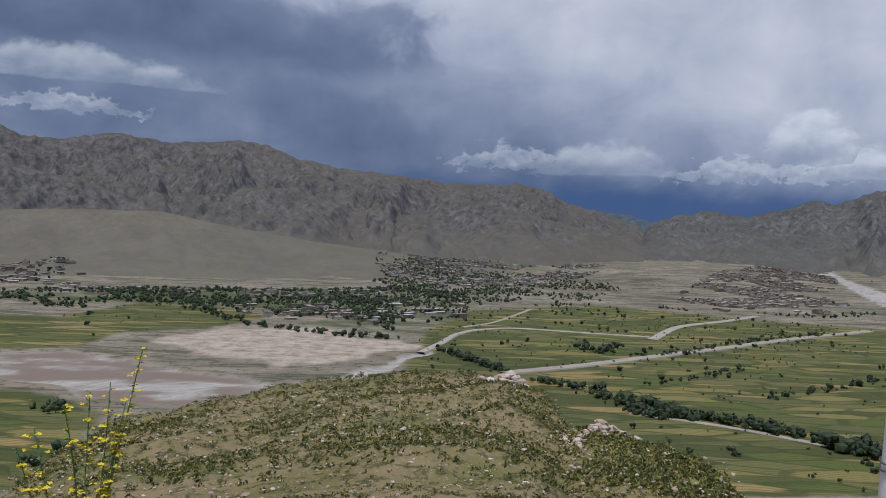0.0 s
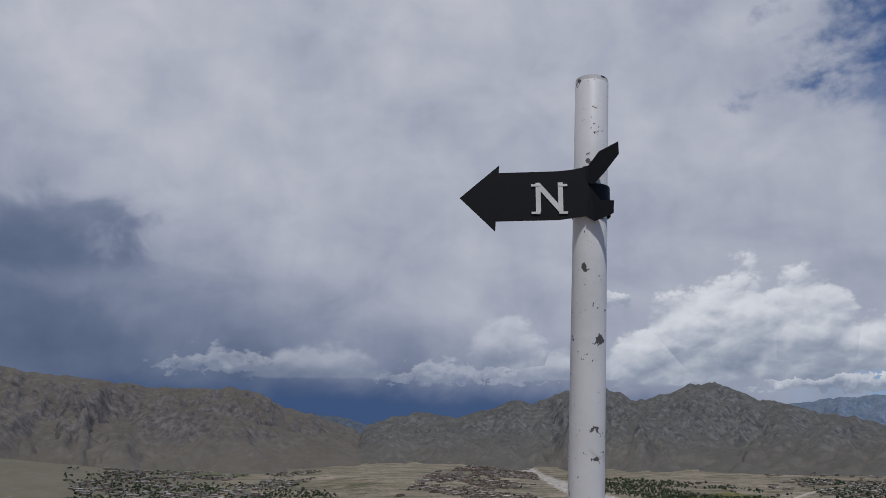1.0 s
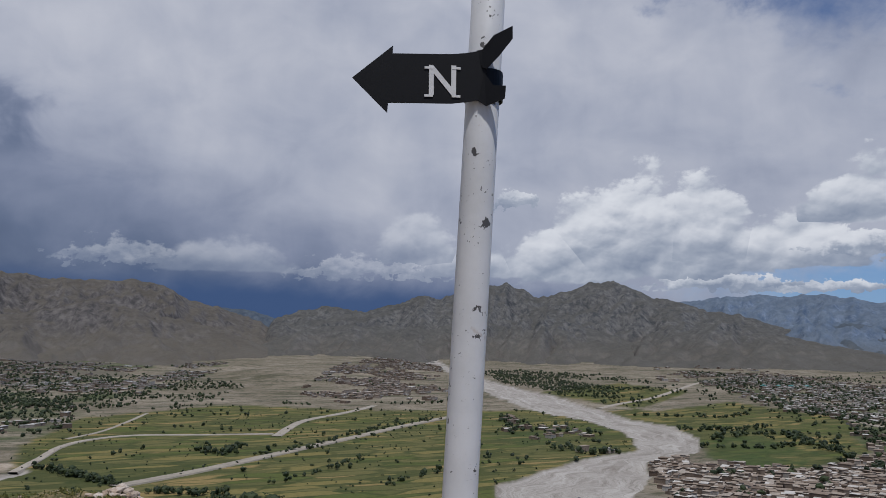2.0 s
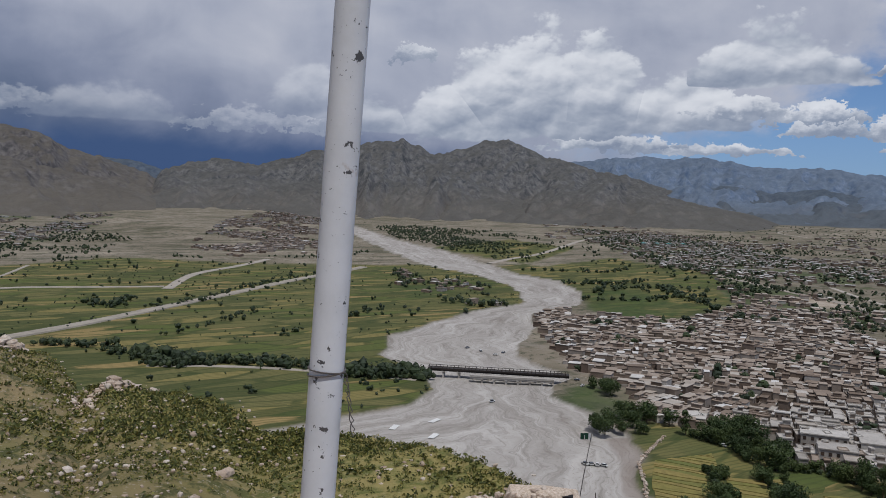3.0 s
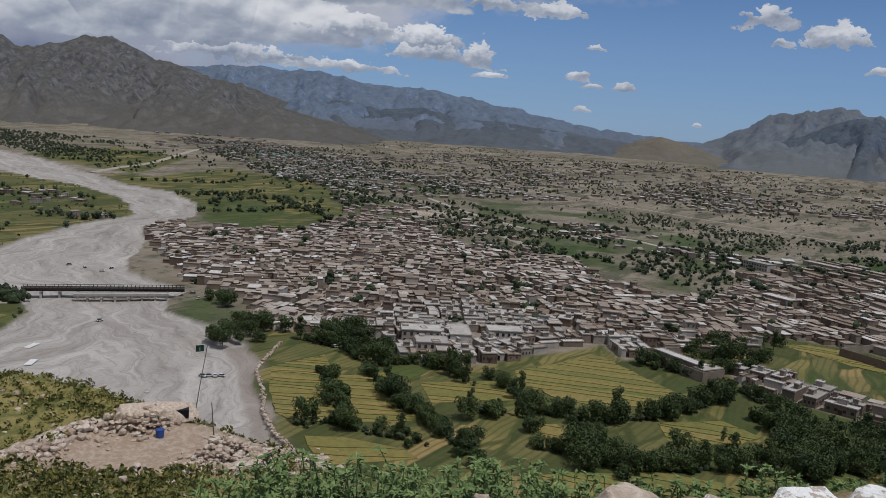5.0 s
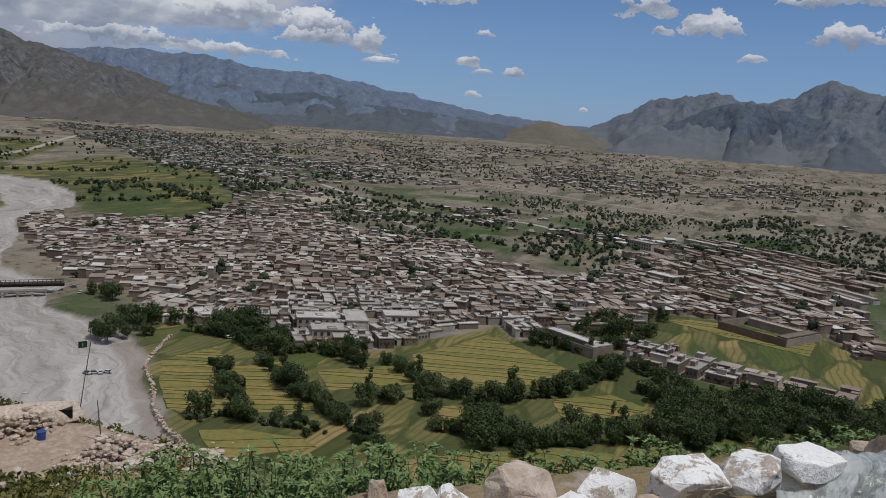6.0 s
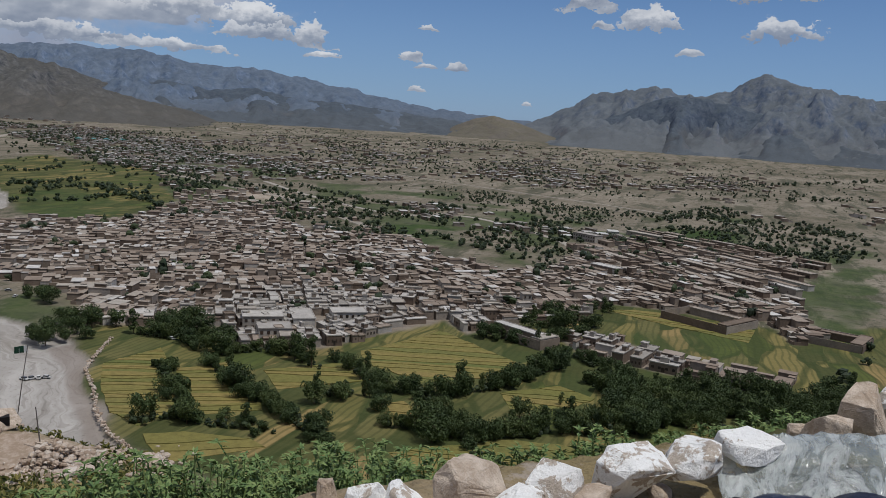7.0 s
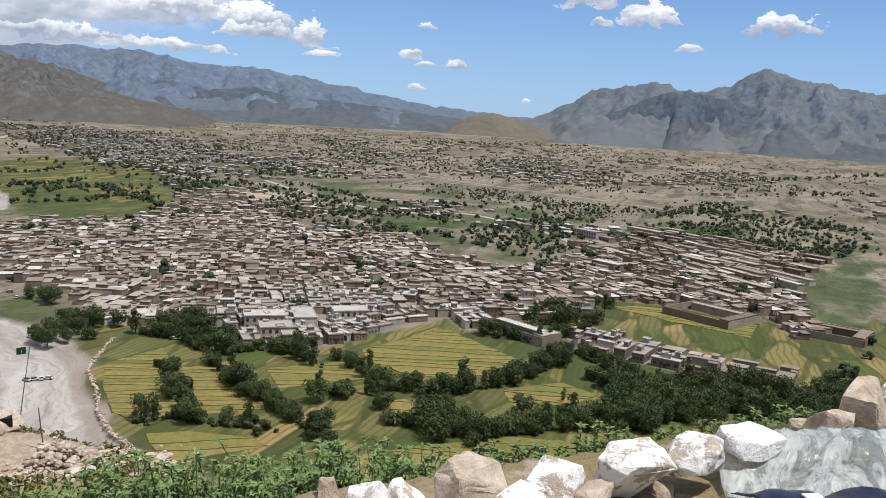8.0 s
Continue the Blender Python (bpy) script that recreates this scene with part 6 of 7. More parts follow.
def build_post():
    root = new("signpost")
    root.location = POST_FOOT
    m = Matrix.Translation(-POST_FOOT)
    R = 0.0445
    bm = tube([POST_FOOT, on_post(-0.96), on_post(-0.3), on_post(0.4), POST_TOP - axis * 0.012, POST_TOP - axis * 0.004], R, 40)
    top = [v for v in bm.verts if (v.co - POST_TOP).length < R + 0.004 and (v.co - POST_TOP).dot(axis) > -0.006]
    for v in top:
        v.co = v.co.lerp(POST_TOP, 0.10)
    bm.transform(m)
    part("post", bm, POST_PAINT, root, "white-painted steel pipe with chipped spots", True)
    bm = tube([POST_TOP - axis * 0.012, POST_TOP + axis * 0.0015], R * 0.985, 32)
    bm.transform(m)
    part("cap", bm, POST_PAINT, root, "pale filled top of the pipe")
    bm = tube([on_post(-0.962), on_post(-0.957), on_post(-0.950)], R + 0.0025, 40)
    bm.transform(m)
    part("weld_seam", bm, POST_PAINT, root, "rough weld seam round the pipe", True)
    tagged(root, "white steel signpost with chipped paint on the hilltop", "signpost")
    # wire wound round the pipe, with a loose twisted end
    pts = []
    for i in range(72):
        a = i / 71 * 4 * math.pi + 1.0
        c = on_post(-0.537 + 0.010 * math.sin(a * 0.5 + 0.6))
        pts.append(c + Vector((math.cos(a), math.sin(a), 0)) * (R + 0.003))
    end = pts[-1]
    wire = new("binding_wire")
    wire.location = on_post(-0.537)
    bm = tube(pts, 0.0022, 6)
    bm.transform(Matrix.Translation(-on_post(-0.537)))
    part("loop", bm, WIRE, wire)
    right = Vector((0.87, -0.49, 0))
    for k in range(2):
        q = []
        for i in range(22):
            f = i / 21
            q.append(on_post(-0.545) + right * (0.046 + 0.026 * f + 0.006 * math.sin(f * 22 + 3 * k)) + Vector((0, 0, -0.155 * f ** 1.2 + 0.006 * math.cos(f * 25 + 3 * k))))
        bm = tube(q, 0.0014, 5)
        bm.transform(Matrix.Translation(-on_post(-0.537)))
        part("loose_end", bm, WIRE, wire)
    tagged(wire, "thin dark wire wound round the white post", "wire")


build_post()


def build_arrow():
    """A black sheet-metal arrow, bent to clasp the post, with one split end bent up."""
    root = new("arrow_sign")
    root.matrix_world = Matrix.Translation(on_post(0.640)) @ Matrix.Rotation(radians(-29.6), 4, "Z")
    u = 0.00072

    def curve(x):
        """How far the sheet stands in front of the post's axis."""
        return -0.052 - 0.12 * max(0.0, -x)

    def sheet(outline, bend, below=()):
        """A plate from its outline, or from a tip and a strip between an upper and a lower edge."""
        bm = bmesh.new()
        at = lambda q: bm.verts.new(((q[0] - 544) * u, 0, (480 - q[1]) * u))
        if below:
            bm.faces.new([at(q) for q in ((80, 500), (222, 378), (205, 625))])
            pairs = [(at(p), at(q)) for p, q in zip(outline, below)]
            for (a, b), (c, d) in zip(pairs, pairs[1:]):
                bm.faces.new((a, c, d, b))
        else:
            bm.faces.new([at(q) for q in outline])
            bmesh.ops.triangulate(bm, faces=bm.faces, ngon_method="EAR_CLIP")
        for v in bm.verts:
            v.co.y = bend(v.co.x, v.co.z)
        geo = bmesh.ops.extrude_face_region(bm, geom=bm.faces[:])
        for v in geo["geom"]:
            if isinstance(v, bmesh.types.BMVert):
                v.co.y += 0.004
        bmesh.ops.recalc_face_normals(bm, faces=bm.faces)
        return bm

    flat_bend = lambda x, z: float(curve(x))
    part("arrow_plate", sheet([(220, 407), (330, 405), (430, 403), (480, 398), (520, 390), (545, 404), (556, 450)], flat_bend,
                              [(207.5, 588), (320, 586), (430, 585), (480, 578), (520, 572), (540, 572), (552, 520)]),
         BLACK_PAINT, root, "black arrow plate pointing sideways")
    part("bent_tail", sheet([(520, 386), (540, 384), (580, 338), (648, 314), (648, 360), (600, 416), (556, 458), (540, 450)], lambda x, z: -0.052 - 0.40 * max(0.0, x + 0.01)),
         BLACK_PAINT, root, "black tail strip bent upward")
    part("lower_tail", sheet([(538, 520), (548, 470), (580, 520), (625, 525), (622, 570), (555, 593), (530, 575)], lambda x, z: -0.056 - 0.25 * max(0.0, x)),
         BLACK_PAINT, root, "black lower tail strip")
    bm = bmesh.new()
    ring = []
    for i in range(29):
        a = radians(-150 + 300 * i / 28) - math.pi / 2 + radians(150)
        ring.append([bm.verts.new((math.cos(a) * r, math.sin(a) * r, z)) for r, z in ((0.047, -0.055), (0.047, 0.022), (0.051, 0.022), (0.051, -0.055))])
    for a, b in zip(ring, ring[1:]):
        for j in range(4):
            bm.faces.new((a[j], a[(j + 1) % 4], b[(j + 1) % 4], b[j]))
    bm.faces.new(ring[0])
    bm.faces.new(ring[-1][::-1])
    bmesh.ops.recalc_face_normals(bm, faces=bm.faces)
    part("clamp_band", bm, BLACK_PAINT, root, "black band clasping the post")
    text = bpy.data.curves.new("letter", "FONT")
    text.body, text.size, text.extrude, text.align_x, text.align_y = "N", 0.112, 0.0006, "CENTER", "CENTER"
    text.offset = 0.0015
    tmp = new("letter_shape", text)
    me = bpy.data.meshes.new_from_object(tmp)
    bpy.data.objects.remove(tmp)
    me.transform(Matrix.Translation((-0.104, -0.0655, -0.020)) @ Matrix.Rotation(radians(90), 4, "X") @ Matrix.Diagonal((0.94, 1, 1, 1)))
    for v in me.vertices:
        v.co.y += 0.0655 + curve(v.co.x) - 0.0012
    me.materials.clear()
    me.materials.append(WHITE_PAINT)
    letter = new("letter", me)
    letter.parent = root
    tagged(letter, "white letter N")
    for sx, sz in ((-0.139, 0.0235), (-0.139, -0.0505), (-0.069, 0.0235), (-0.069, -0.0505)):
        bm = bmesh.new()
        box_bm(bm, sx - 0.011, sx + 0.011, -0.0010, 0.0005, sz - 0.0095, sz - 0.0035)
        for v in bm.verts:
            v.co.y += curve(v.co.x) - 0.0016
        part("serif", bm, WHITE_PAINT, root)
    tagged(root, "black metal arrow sign with a white N on the post", "sign")


build_arrow()


# ---- the stone edging of the hilltop ----
def painted_stone():
    m, k = surface("whitewashed_stone", 0.9, 0.2)
    p = k.world_place()
    worn, grain = k.noise(p, 9.0, 6, 0.7, 0.3), k.noise(p, 60.0, 4, 0.7)
    bare = k.mix(k.step(grain, 0.35, 0.7), (0.36, 0.29, 0.22), (0.50, 0.42, 0.34))
    wash = k.mix(k.step(grain, 0.4, 0.75, 0.0, 0.5), (0.87, 0.86, 0.83), (0.70, 0.68, 0.65))
    own = k.math("MULTIPLY", k.random(), 0.14)
    col = k.mix(k.step(k.math("ADD", worn, own), 0.58, 0.63, 0.0, 0.9), wash, bare)
    finish(k, col, k.math("ADD", worn, k.math("MULTIPLY", grain, 0.4)), 0.7, 0.03)
    return m


def tan_stone():
    m, k = surface("tan_stone", 0.92, 0.2)
    p = k.world_place()
    a, b = k.noise(p, 7.0, 6, 0.7), k.noise(p, 45.0, 5, 0.7)
    col = k.mix(k.step(a, 0.35, 0.68), (0.40, 0.31, 0.23), (0.64, 0.54, 0.44))
    col = k.mix(k.step(b, 0.55, 0.7, 0.0, 0.5), col, (0.62, 0.56, 0.49))
    finish(k, col, k.math("ADD", a, k.math("MULTIPLY", b, 0.4)), 0.8, 0.03)
    return m


WASHED, TAN = painted_stone(), tan_stone()


def rock(name, size, seed, points=22):
    """An angular stone: the hull of random points, its edges worn, its faces uneven."""
    g = random.Random(seed)
    bm = bmesh.new()
    for _ in range(points):
        v = Vector((g.uniform(-1, 1), g.uniform(-1, 1), g.uniform(-1, 1)))
        v = v / (abs(v.x) ** 4 + abs(v.y) ** 4 + abs(v.z) ** 4 + 1e-6) ** 0.25 * g.uniform(0.82, 1.0)
        bm.verts.new((v.x * size[0] / 2, v.y * size[1] / 2, v.z * size[2] / 2))
    res = bmesh.ops.convex_hull(bm, input=bm.verts)
    bmesh.ops.delete(bm, geom=[e for e in res["geom_interior"] if isinstance(e, bmesh.types.BMVert)], context="VERTS")
    bmesh.ops.bevel(bm, geom=bm.edges[:], offset=min(size) * 0.07, segments=2, affect="EDGES", profile=0.6, clamp_overlap=True)
    bmesh.ops.triangulate(bm, faces=bm.faces)
    bmesh.ops.subdivide_edges(bm, edges=[e for e in bm.edges if e.calc_length() > min(size) * 0.22], cuts=1)
    for v in bm.verts:
        v.co += v.co.normalized() * (noise.noise(v.co * (5 / max(size)) + Vector((seed, 0, 0))) * 0.06 + noise.noise(v.co * (16 / max(size)) + Vector((0, seed, 0))) * 0.025) * min(size)
    me = bpy.data.meshes.new(name)
    bm.to_mesh(me)
    bm.free()
    return me


# x, y, height of the centre under the eye, width across, depth, height, turn, tilt, painted
STONES = [(2.93, 0.62, -1.40, 0.34, 0.24, 0.22, 80, 22, 0), (2.95, 0.42, -1.45, 0.20, 0.20, 0.15, 75, 0, 1), (3.05, 0.31, -1.40, 0.19, 0.20, 0.22, 85, -14, 1), (3.08, 0.185, -1.45, 0.18, 0.16, 0.19, 60, -20, 0),
          (3.31, 0.07, -1.39, 0.33, 0.26, 0.21, 95, 3, 1), (3.50, -0.145, -1.38, 0.27, 0.24, 0.18, 88, 0, 1), (3.74, -0.36, -1.36, 0.29, 0.24, 0.13, 98, 0, 1), (2.72, 0.79, -1.44, 0.17, 0.18, 0.17, 70, 0, 1),
          (2.68, 0.91, -1.43, 0.15, 0.16, 0.19, 50, 10, 1), (2.59, 0.99, -1.47, 0.18, 0.18, 0.14, 65, 0, 1), (2.52, 1.09, -1.48, 0.10, 0.12, 0.10, 60, 0, 0), (2.45, 1.25, -1.47, 0.21, 0.17, 0.13, 60, 0, 1),
          (2.36, 1.38, -1.47, 0.17, 0.16, 0.12, 55, 0, 0), (2.27, 1.52, -1.48, 0.18, 0.17, 0.13, 50, 0, 1), (4.22, -0.73, -1.40, 0.26, 0.24, 0.20, 100, 8, 0), (4.45, -0.90, -1.37, 0.26, 0.26, 0.30, 95, -10, 0),
          (4.05, -0.52, -1.46, 0.16, 0.16, 0.12, 40, 0, 0), (4.30, -0.62, -1.46, 0.12, 0.14, 0.12, 20, 0, 0), (4.75, -1.12, -1.40, 0.30, 0.26, 0.22, 90, 0, 1), (2.84, 1.13, -1.50, 0.10, 0.10, 0.12, 15, 20, 0),
          (3.20, 0.24, -1.50, 0.10, 0.10, 0.09, 15, 0, 0), (3.42, -0.04, -1.50, 0.13, 0.11, 0.08, 45, 0, 0)]
for i, (x, y, z, a, b, c, turn, tilt, paint) in enumerate(STONES):
    me = rock("stone", (a * 1.02, b * 1.02, c * 1.10), 100 + i)
    me.materials.append(WASHED if paint else TAN)
    ob = new("stone", me)
    ob.matrix_world = pose(x, y, EYE + z - 0.02, 0, tilt, -turn + 90 - 35)
    tagged(ob, "rough stone with flaking whitewash in the edging" if paint else "bare tan angular stone in the edging", "stone", group="stones of the edging")


# ---- plants at the edge ----
def leaf_mesh(name, base, way, length, width, material, parent=None, seed=1):
    """Pointed leaves, folded along the rib: from base along way."""
    g = np.random.default_rng(seed)
    base, way = np.asarray(base, float), np.asarray(way, float)
    way = way / np.linalg.norm(way, axis=1)[:, None]
    n = len(base)
    side = np.cross(way, np.array([0.0, 0.0, 1.0]) + g.normal(size=(n, 3)) * 0.4)
    side /= np.linalg.norm(side, axis=1)[:, None] + 1e-9
    up = np.cross(side, way)
    L, W = np.asarray(length)[:, None], np.asarray(width)[:, None]
    tip = base + way * L - up * L * 0.22
    mid = base + way * L * 0.45 + up * L * 0.05
    V = np.stack([base, mid + side * W * 0.5 + up * W * 0.18, tip, mid - side * W * 0.5 + up * W * 0.18, mid], 1).reshape(-1, 3)
    k = 5 * np.arange(n)[:, None]
    F = np.concatenate([k + np.array([[0, 4, 1]]), k + np.array([[1, 4, 2]]), k + np.array([[0, 3, 4]]), k + np.array([[3, 2, 4]])])
    # each leaf stays one island
    return raw_mesh(name, V, F, material, parent)


def herb(x, y, z, spread, tall, sprigs, seed):
    g = np.random.default_rng(seed)
    root = new("herb_plant")
    root.location = (x, y, z)
    B, D, L = [], [], []
    bm_all = bmesh.new()
    for s in range(sprigs):
        a, d = g.uniform(0, 6.28), spread * math.sqrt(g.uniform(0, 1))
        px, py = math.cos(a) * d, math.sin(a) * d
        h = tall * g.uniform(0.55, 1.1) * (1 - 0.35 * d / spread)
        lx, ly = g.normal(0, 0.25, 2)
        stem = [Vector((px + lx * h * f, py + ly * h * f, h * f)) for f in (0, 0.5, 1.0)]
        for p, q in zip(stem, stem[1:]):
            m = Matrix.Translation((p + q) / 2) @ (q - p).to_track_quat("Z", "Y").to_matrix().to_4x4()
            bmesh.ops.create_cone(bm_all, segments=3, radius1=0.004, radius2=0.003, depth=(q - p).length, matrix=m)
        for j in range(24):
            f = g.uniform(0.2, 1.0) if j > 6 else 1.0
            c = np.array([px + lx * h * f, py + ly * h * f, h * f])
            w_ = g.uniform(0, 6.28)
            B.append(c)
            D.append([math.cos(w_), math.sin(w_), g.uniform(0.0, 0.9)])
            L.append(g.uniform(0.024, 0.052))
    tagged(part("stem", bm_all, HERB, root), kind="stuff")
    tagged(leaf_mesh("foliage", B, D, L, np.array(L) * 0.36, HERB, root, seed), kind="stuff")
    return tagged(root, "leafy green herb growing behind the stones", "plant", group="herbs at the edge")


herb_rng = random.Random(31)
for i in range(46):
    f = i / 45
    a = 51.5 + 47.5 * f + herb_rng.uniform(-1.5, 1.5)
    crown = float(np.interp(a, [49.0, 53.8, 59.8, 68.0, 75.1, 80.4, 90.0, 95.2, 96.8, 99.6], [-25.2, -23.3, -22.9, -22.9, -23.0, -22.6, -20.5, -18.6, -17.6, -16.6])) + herb_rng.uniform(-1.5, 0.2)
    r = float(np.interp(a, [49, 60, 75, 90, 100], [3.5, 3.55, 3.85, 4.6, 5.4])) + herb_rng.uniform(-0.35, 0.5)
    top = r * math.tan(radians(crown))
    foot = float(hill_height(np.array([a]), np.array([r]))[0])
    herb(r * math.sin(radians(a)), r * math.cos(radians(a)), EYE + foot - 0.02, 0.30, max(0.14, top - foot), 30, 200 + i)


def flower_plant():
    root = new("flowering_plant")
    g = np.random.default_rng(12)
    r = 3.0
    place = lambda a, e, rr=r: Vector((rr * math.sin(radians(a)), rr * math.cos(radians(a)), EYE + rr * math.tan(radians(e))))
    base = place(-23.6, -25.5, 3.05)
    root.location = base
    spikes = [(-20.0, -9.4), (-21.9, -11.4), (-23.1, -12.0), (-24.6, -12.8), (-26.3, -14.0), (-27.2, -15.2), (-20.9, -12.6), (-21.4, -15.3)]
    for i, (a, e) in enumerate(spikes):
        tip = place(a, e) - base
        mid = tip * 0.45 + Vector((g.normal(0, 0.03), g.normal(0, 0.03), 0.02))
        pts = []
        for j in range(9):
            f = j / 8
            pts.append(mid * 2 * f * (1 - f) + tip * f * f)
        part("stem", tube(pts, 0.0045, 6, 0.35), HERB, root)
        B, D, L, PB, PD, PL = [], [], [], [], [], []
        for j in range(70):
            f = g.uniform(0.35, 1.0)
            c = mid * 2 * f * (1 - f) + tip * f * f
            w_ = g.uniform(0, 6.28)
            d = [math.cos(w_), math.sin(w_), g.uniform(-0.1, 0.8)]
            off = np.array(c[:]) + np.array(d) * g.uniform(0.004, 0.026)
            if g.random() < 0.45:
                for q in range(4):
                    PB.append(off)
                    PD.append([math.cos(w_ + q * 1.57), math.sin(w_ + q * 1.57), 0.35])
                    PL.append(g.uniform(0.010, 0.021))
            else:
                B.append(np.array(c[:]))
                D.append(d)
                L.append(g.uniform(0.012, 0.030))
        leaf_mesh("bud_leaves", B, D, L, np.array(L) * 0.5, HERB, root, 70 + i)
        leaf_mesh("blossoms", PB, PD, PL, np.array(PL) * 0.9, FLOWER, root, 90 + i)
    tagged(root, "tall weed with spikes of small yellow flowers", "plant")


flower_plant()


# ---- plastic sheet and dark sack ----
def clear_plastic():
    m, k = surface("clear_plastic_film", 0.16, 0.9)
    p = k.world_place()
    fold = k.noise(k.add("ShaderNodeMapping", Vector=p, Rotation=(0, 0, 1.06), Scale=(3.0, 9.0, 7.0)).outputs[0], 1.0, 5, 0.6, 1.2)
    crease = k.math("ABSOLUTE", k.math("SUBTRACT", fold, 0.5))
    k.plug(k.bsdf.inputs["Alpha"], k.step(crease, 0.0, 0.14, 0.66, 0.30))
    finish(k, k.mix(k.step(fold, 0.35, 0.65), (0.46, 0.50, 0.48), (0.74, 0.77, 0.75)), crease, 0.7, 0.06)
    return m


def cloth_sheet(name, corner, along_x, along_y, nx, ny, height, material, label, category, thick=0.0):
    c, ax, ay = Vector(corner), Vector(along_x), Vector(along_y)
    verts, faces = [], []
    for j in range(ny + 1):
        for i in range(nx + 1):
            u, v = i / nx, j / ny
            p = c + ax * u + ay * v
            q = Vector((p.x * 3.2, p.y * 3.2, 4.0))
            z = height(u, v) + 0.055 * noise.noise(q) + 0.035 * abs(noise.noise(q * 2.6)) + 0.016 * abs(noise.noise(q * 6.1 + Vector((3, 1, 0))))
            verts.append((p.x + 0.03 * noise.noise(q * 2 + Vector((9, 0, 0))), p.y + 0.03 * noise.noise(q * 2 + Vector((0, 9, 0))), p.z + z))
    for j in range(ny):
        for i in range(nx):
            k = j * (nx + 1) + i
            faces.append((k, k + 1, k + nx + 2, k + nx + 1))
    ob = link_mesh(name, verts, faces, material, smooth=True)
    if thick:
        mod = ob.modifiers.new("thickness", "SOLIDIFY")
        mod.thickness = thick
    return tagged(ob, label, category)


PLASTIC = clear_plastic()
NAVY = varied("navy_woven_plastic", [(0.0, (0.018, 0.024, 0.050)), (1.0, (0.022, 0.028, 0.056))], 8.0, 0.4, 0.3, 0.2, 0.01)
cloth_sheet("plastic_sheet", (3.36, -0.30, EYE - 1.54), (0.62, -1.10, 0.0), (0.42, 0.06, 0.0), 60, 40,
            lambda u, v: 0.01 + 0.155 * smooth01((v - 0.12) * 2.2) * smooth01((1.12 - v) * 5) * (0.55 + 0.45 * smooth01(u * 4)), PLASTIC, "crumpled clear plastic sheet lying over the stones", "plastic sheet", 0.002)
sack = cloth_sheet("sack", (3.02, -0.42, EYE - 1.60), (0.55, -1.0, 0.0), (0.42, 0.12, 0.0), 30, 16, lambda u, v: 0.09 + 0.05 * math.sin(v * 3.1), NAVY, "dark navy plastic sack with small white labels", "sack", 0.004)
for (u, v, w_, col) in ((0.22, 0.55, 0.07, (0.75, 0.78, 0.78)), (0.60, 0.72, 0.09, (0.75, 0.78, 0.78))):
    p = Vector((3.02, -0.42, EYE - 1.60)) + Vector((0.55, -1.0, 0)) * u + Vector((0.42, 0.12, 0)) * v
    bm = bmesh.new()
    box_bm(bm, -w_ / 2, w_ / 2, -0.02, 0.02, -0.004, 0.002)
    box_bm(bm, -w_ / 4, w_ / 4, -0.012, 0.0, 0.002, 0.004)
    bm.transform(Matrix.Translation(p + Vector((0, 0, 0.19))) @ Matrix.Rotation(radians(-60), 4, "Z"))
    part("label_patch", bm, WHITE_PAINT, sack, "white printed label")


# ---- the gravel pad on the spur: rubble, dug-out, flagpole ----

def heap(centre, half, count, size, high, seed, label):
    g = np.random.default_rng(seed)
    P = g.normal(size=(count, 2)) * np.array(half) * 0.55 + np.array(centre)
    d = np.hypot((P[:, 0] - centre[0]) / half[0], (P[:, 1] - centre[1]) / half[1])
    lift = high * np.clip(1 - d, 0, 1) * g.uniform(0.4, 1.0, count)
    z = np.array([hill_z(x, y) for x, y in P]) + lift
    S = g.uniform(0.4, 1.5, count) * size
    ob = stones_mesh("rubble", np.column_stack([P, z + S * 0.15]), S, RUBBLE, seed)
    return tagged(ob, label, "stones", kind="stuff")


heap((25.6, 24.9), (1.9, 1.5), 750, 0.27, 1.5, 1, "heap of broken pinkish building stones")
heap((22.5, 32.2), (2.6, 0.9), 320, 0.34, 0.4, 2, "tumbled stone wall along the gravel pad")
heap((20.3, 31.4), (1.6, 1.4), 220, 0.34, 0.4, 3, "loose pale stones beside the pad")
heap((26.8, 23.6), (2.2, 1.2), 300, 0.22, 0.3, 4, "small scattered rubble on the slope")
heap((26.6, 30.7), (2.0, 0.9), 150, 0.30, 0.9, 10, "loose stones piled on the shelter")
heap((28.2, 21.2), (1.6, 0.9), 120, 0.40, 0.3, 6, "pale stones at the spur's end")
heap((14.0, 124.0), (7.0, 4.0), 160, 1.1, 0.8, 8, "pale rock outcrop on the crest of the hill")
heap((18.0, 90.0), (4.0, 3.0), 140, 0.8, 0.8, 9, "rocky knob of tan boulders on the spur")
heap((24.5, 22.6), (1.4, 0.7), 60, 0.55, 0.2, 7, "larger pale blocks at the pad's near edge")


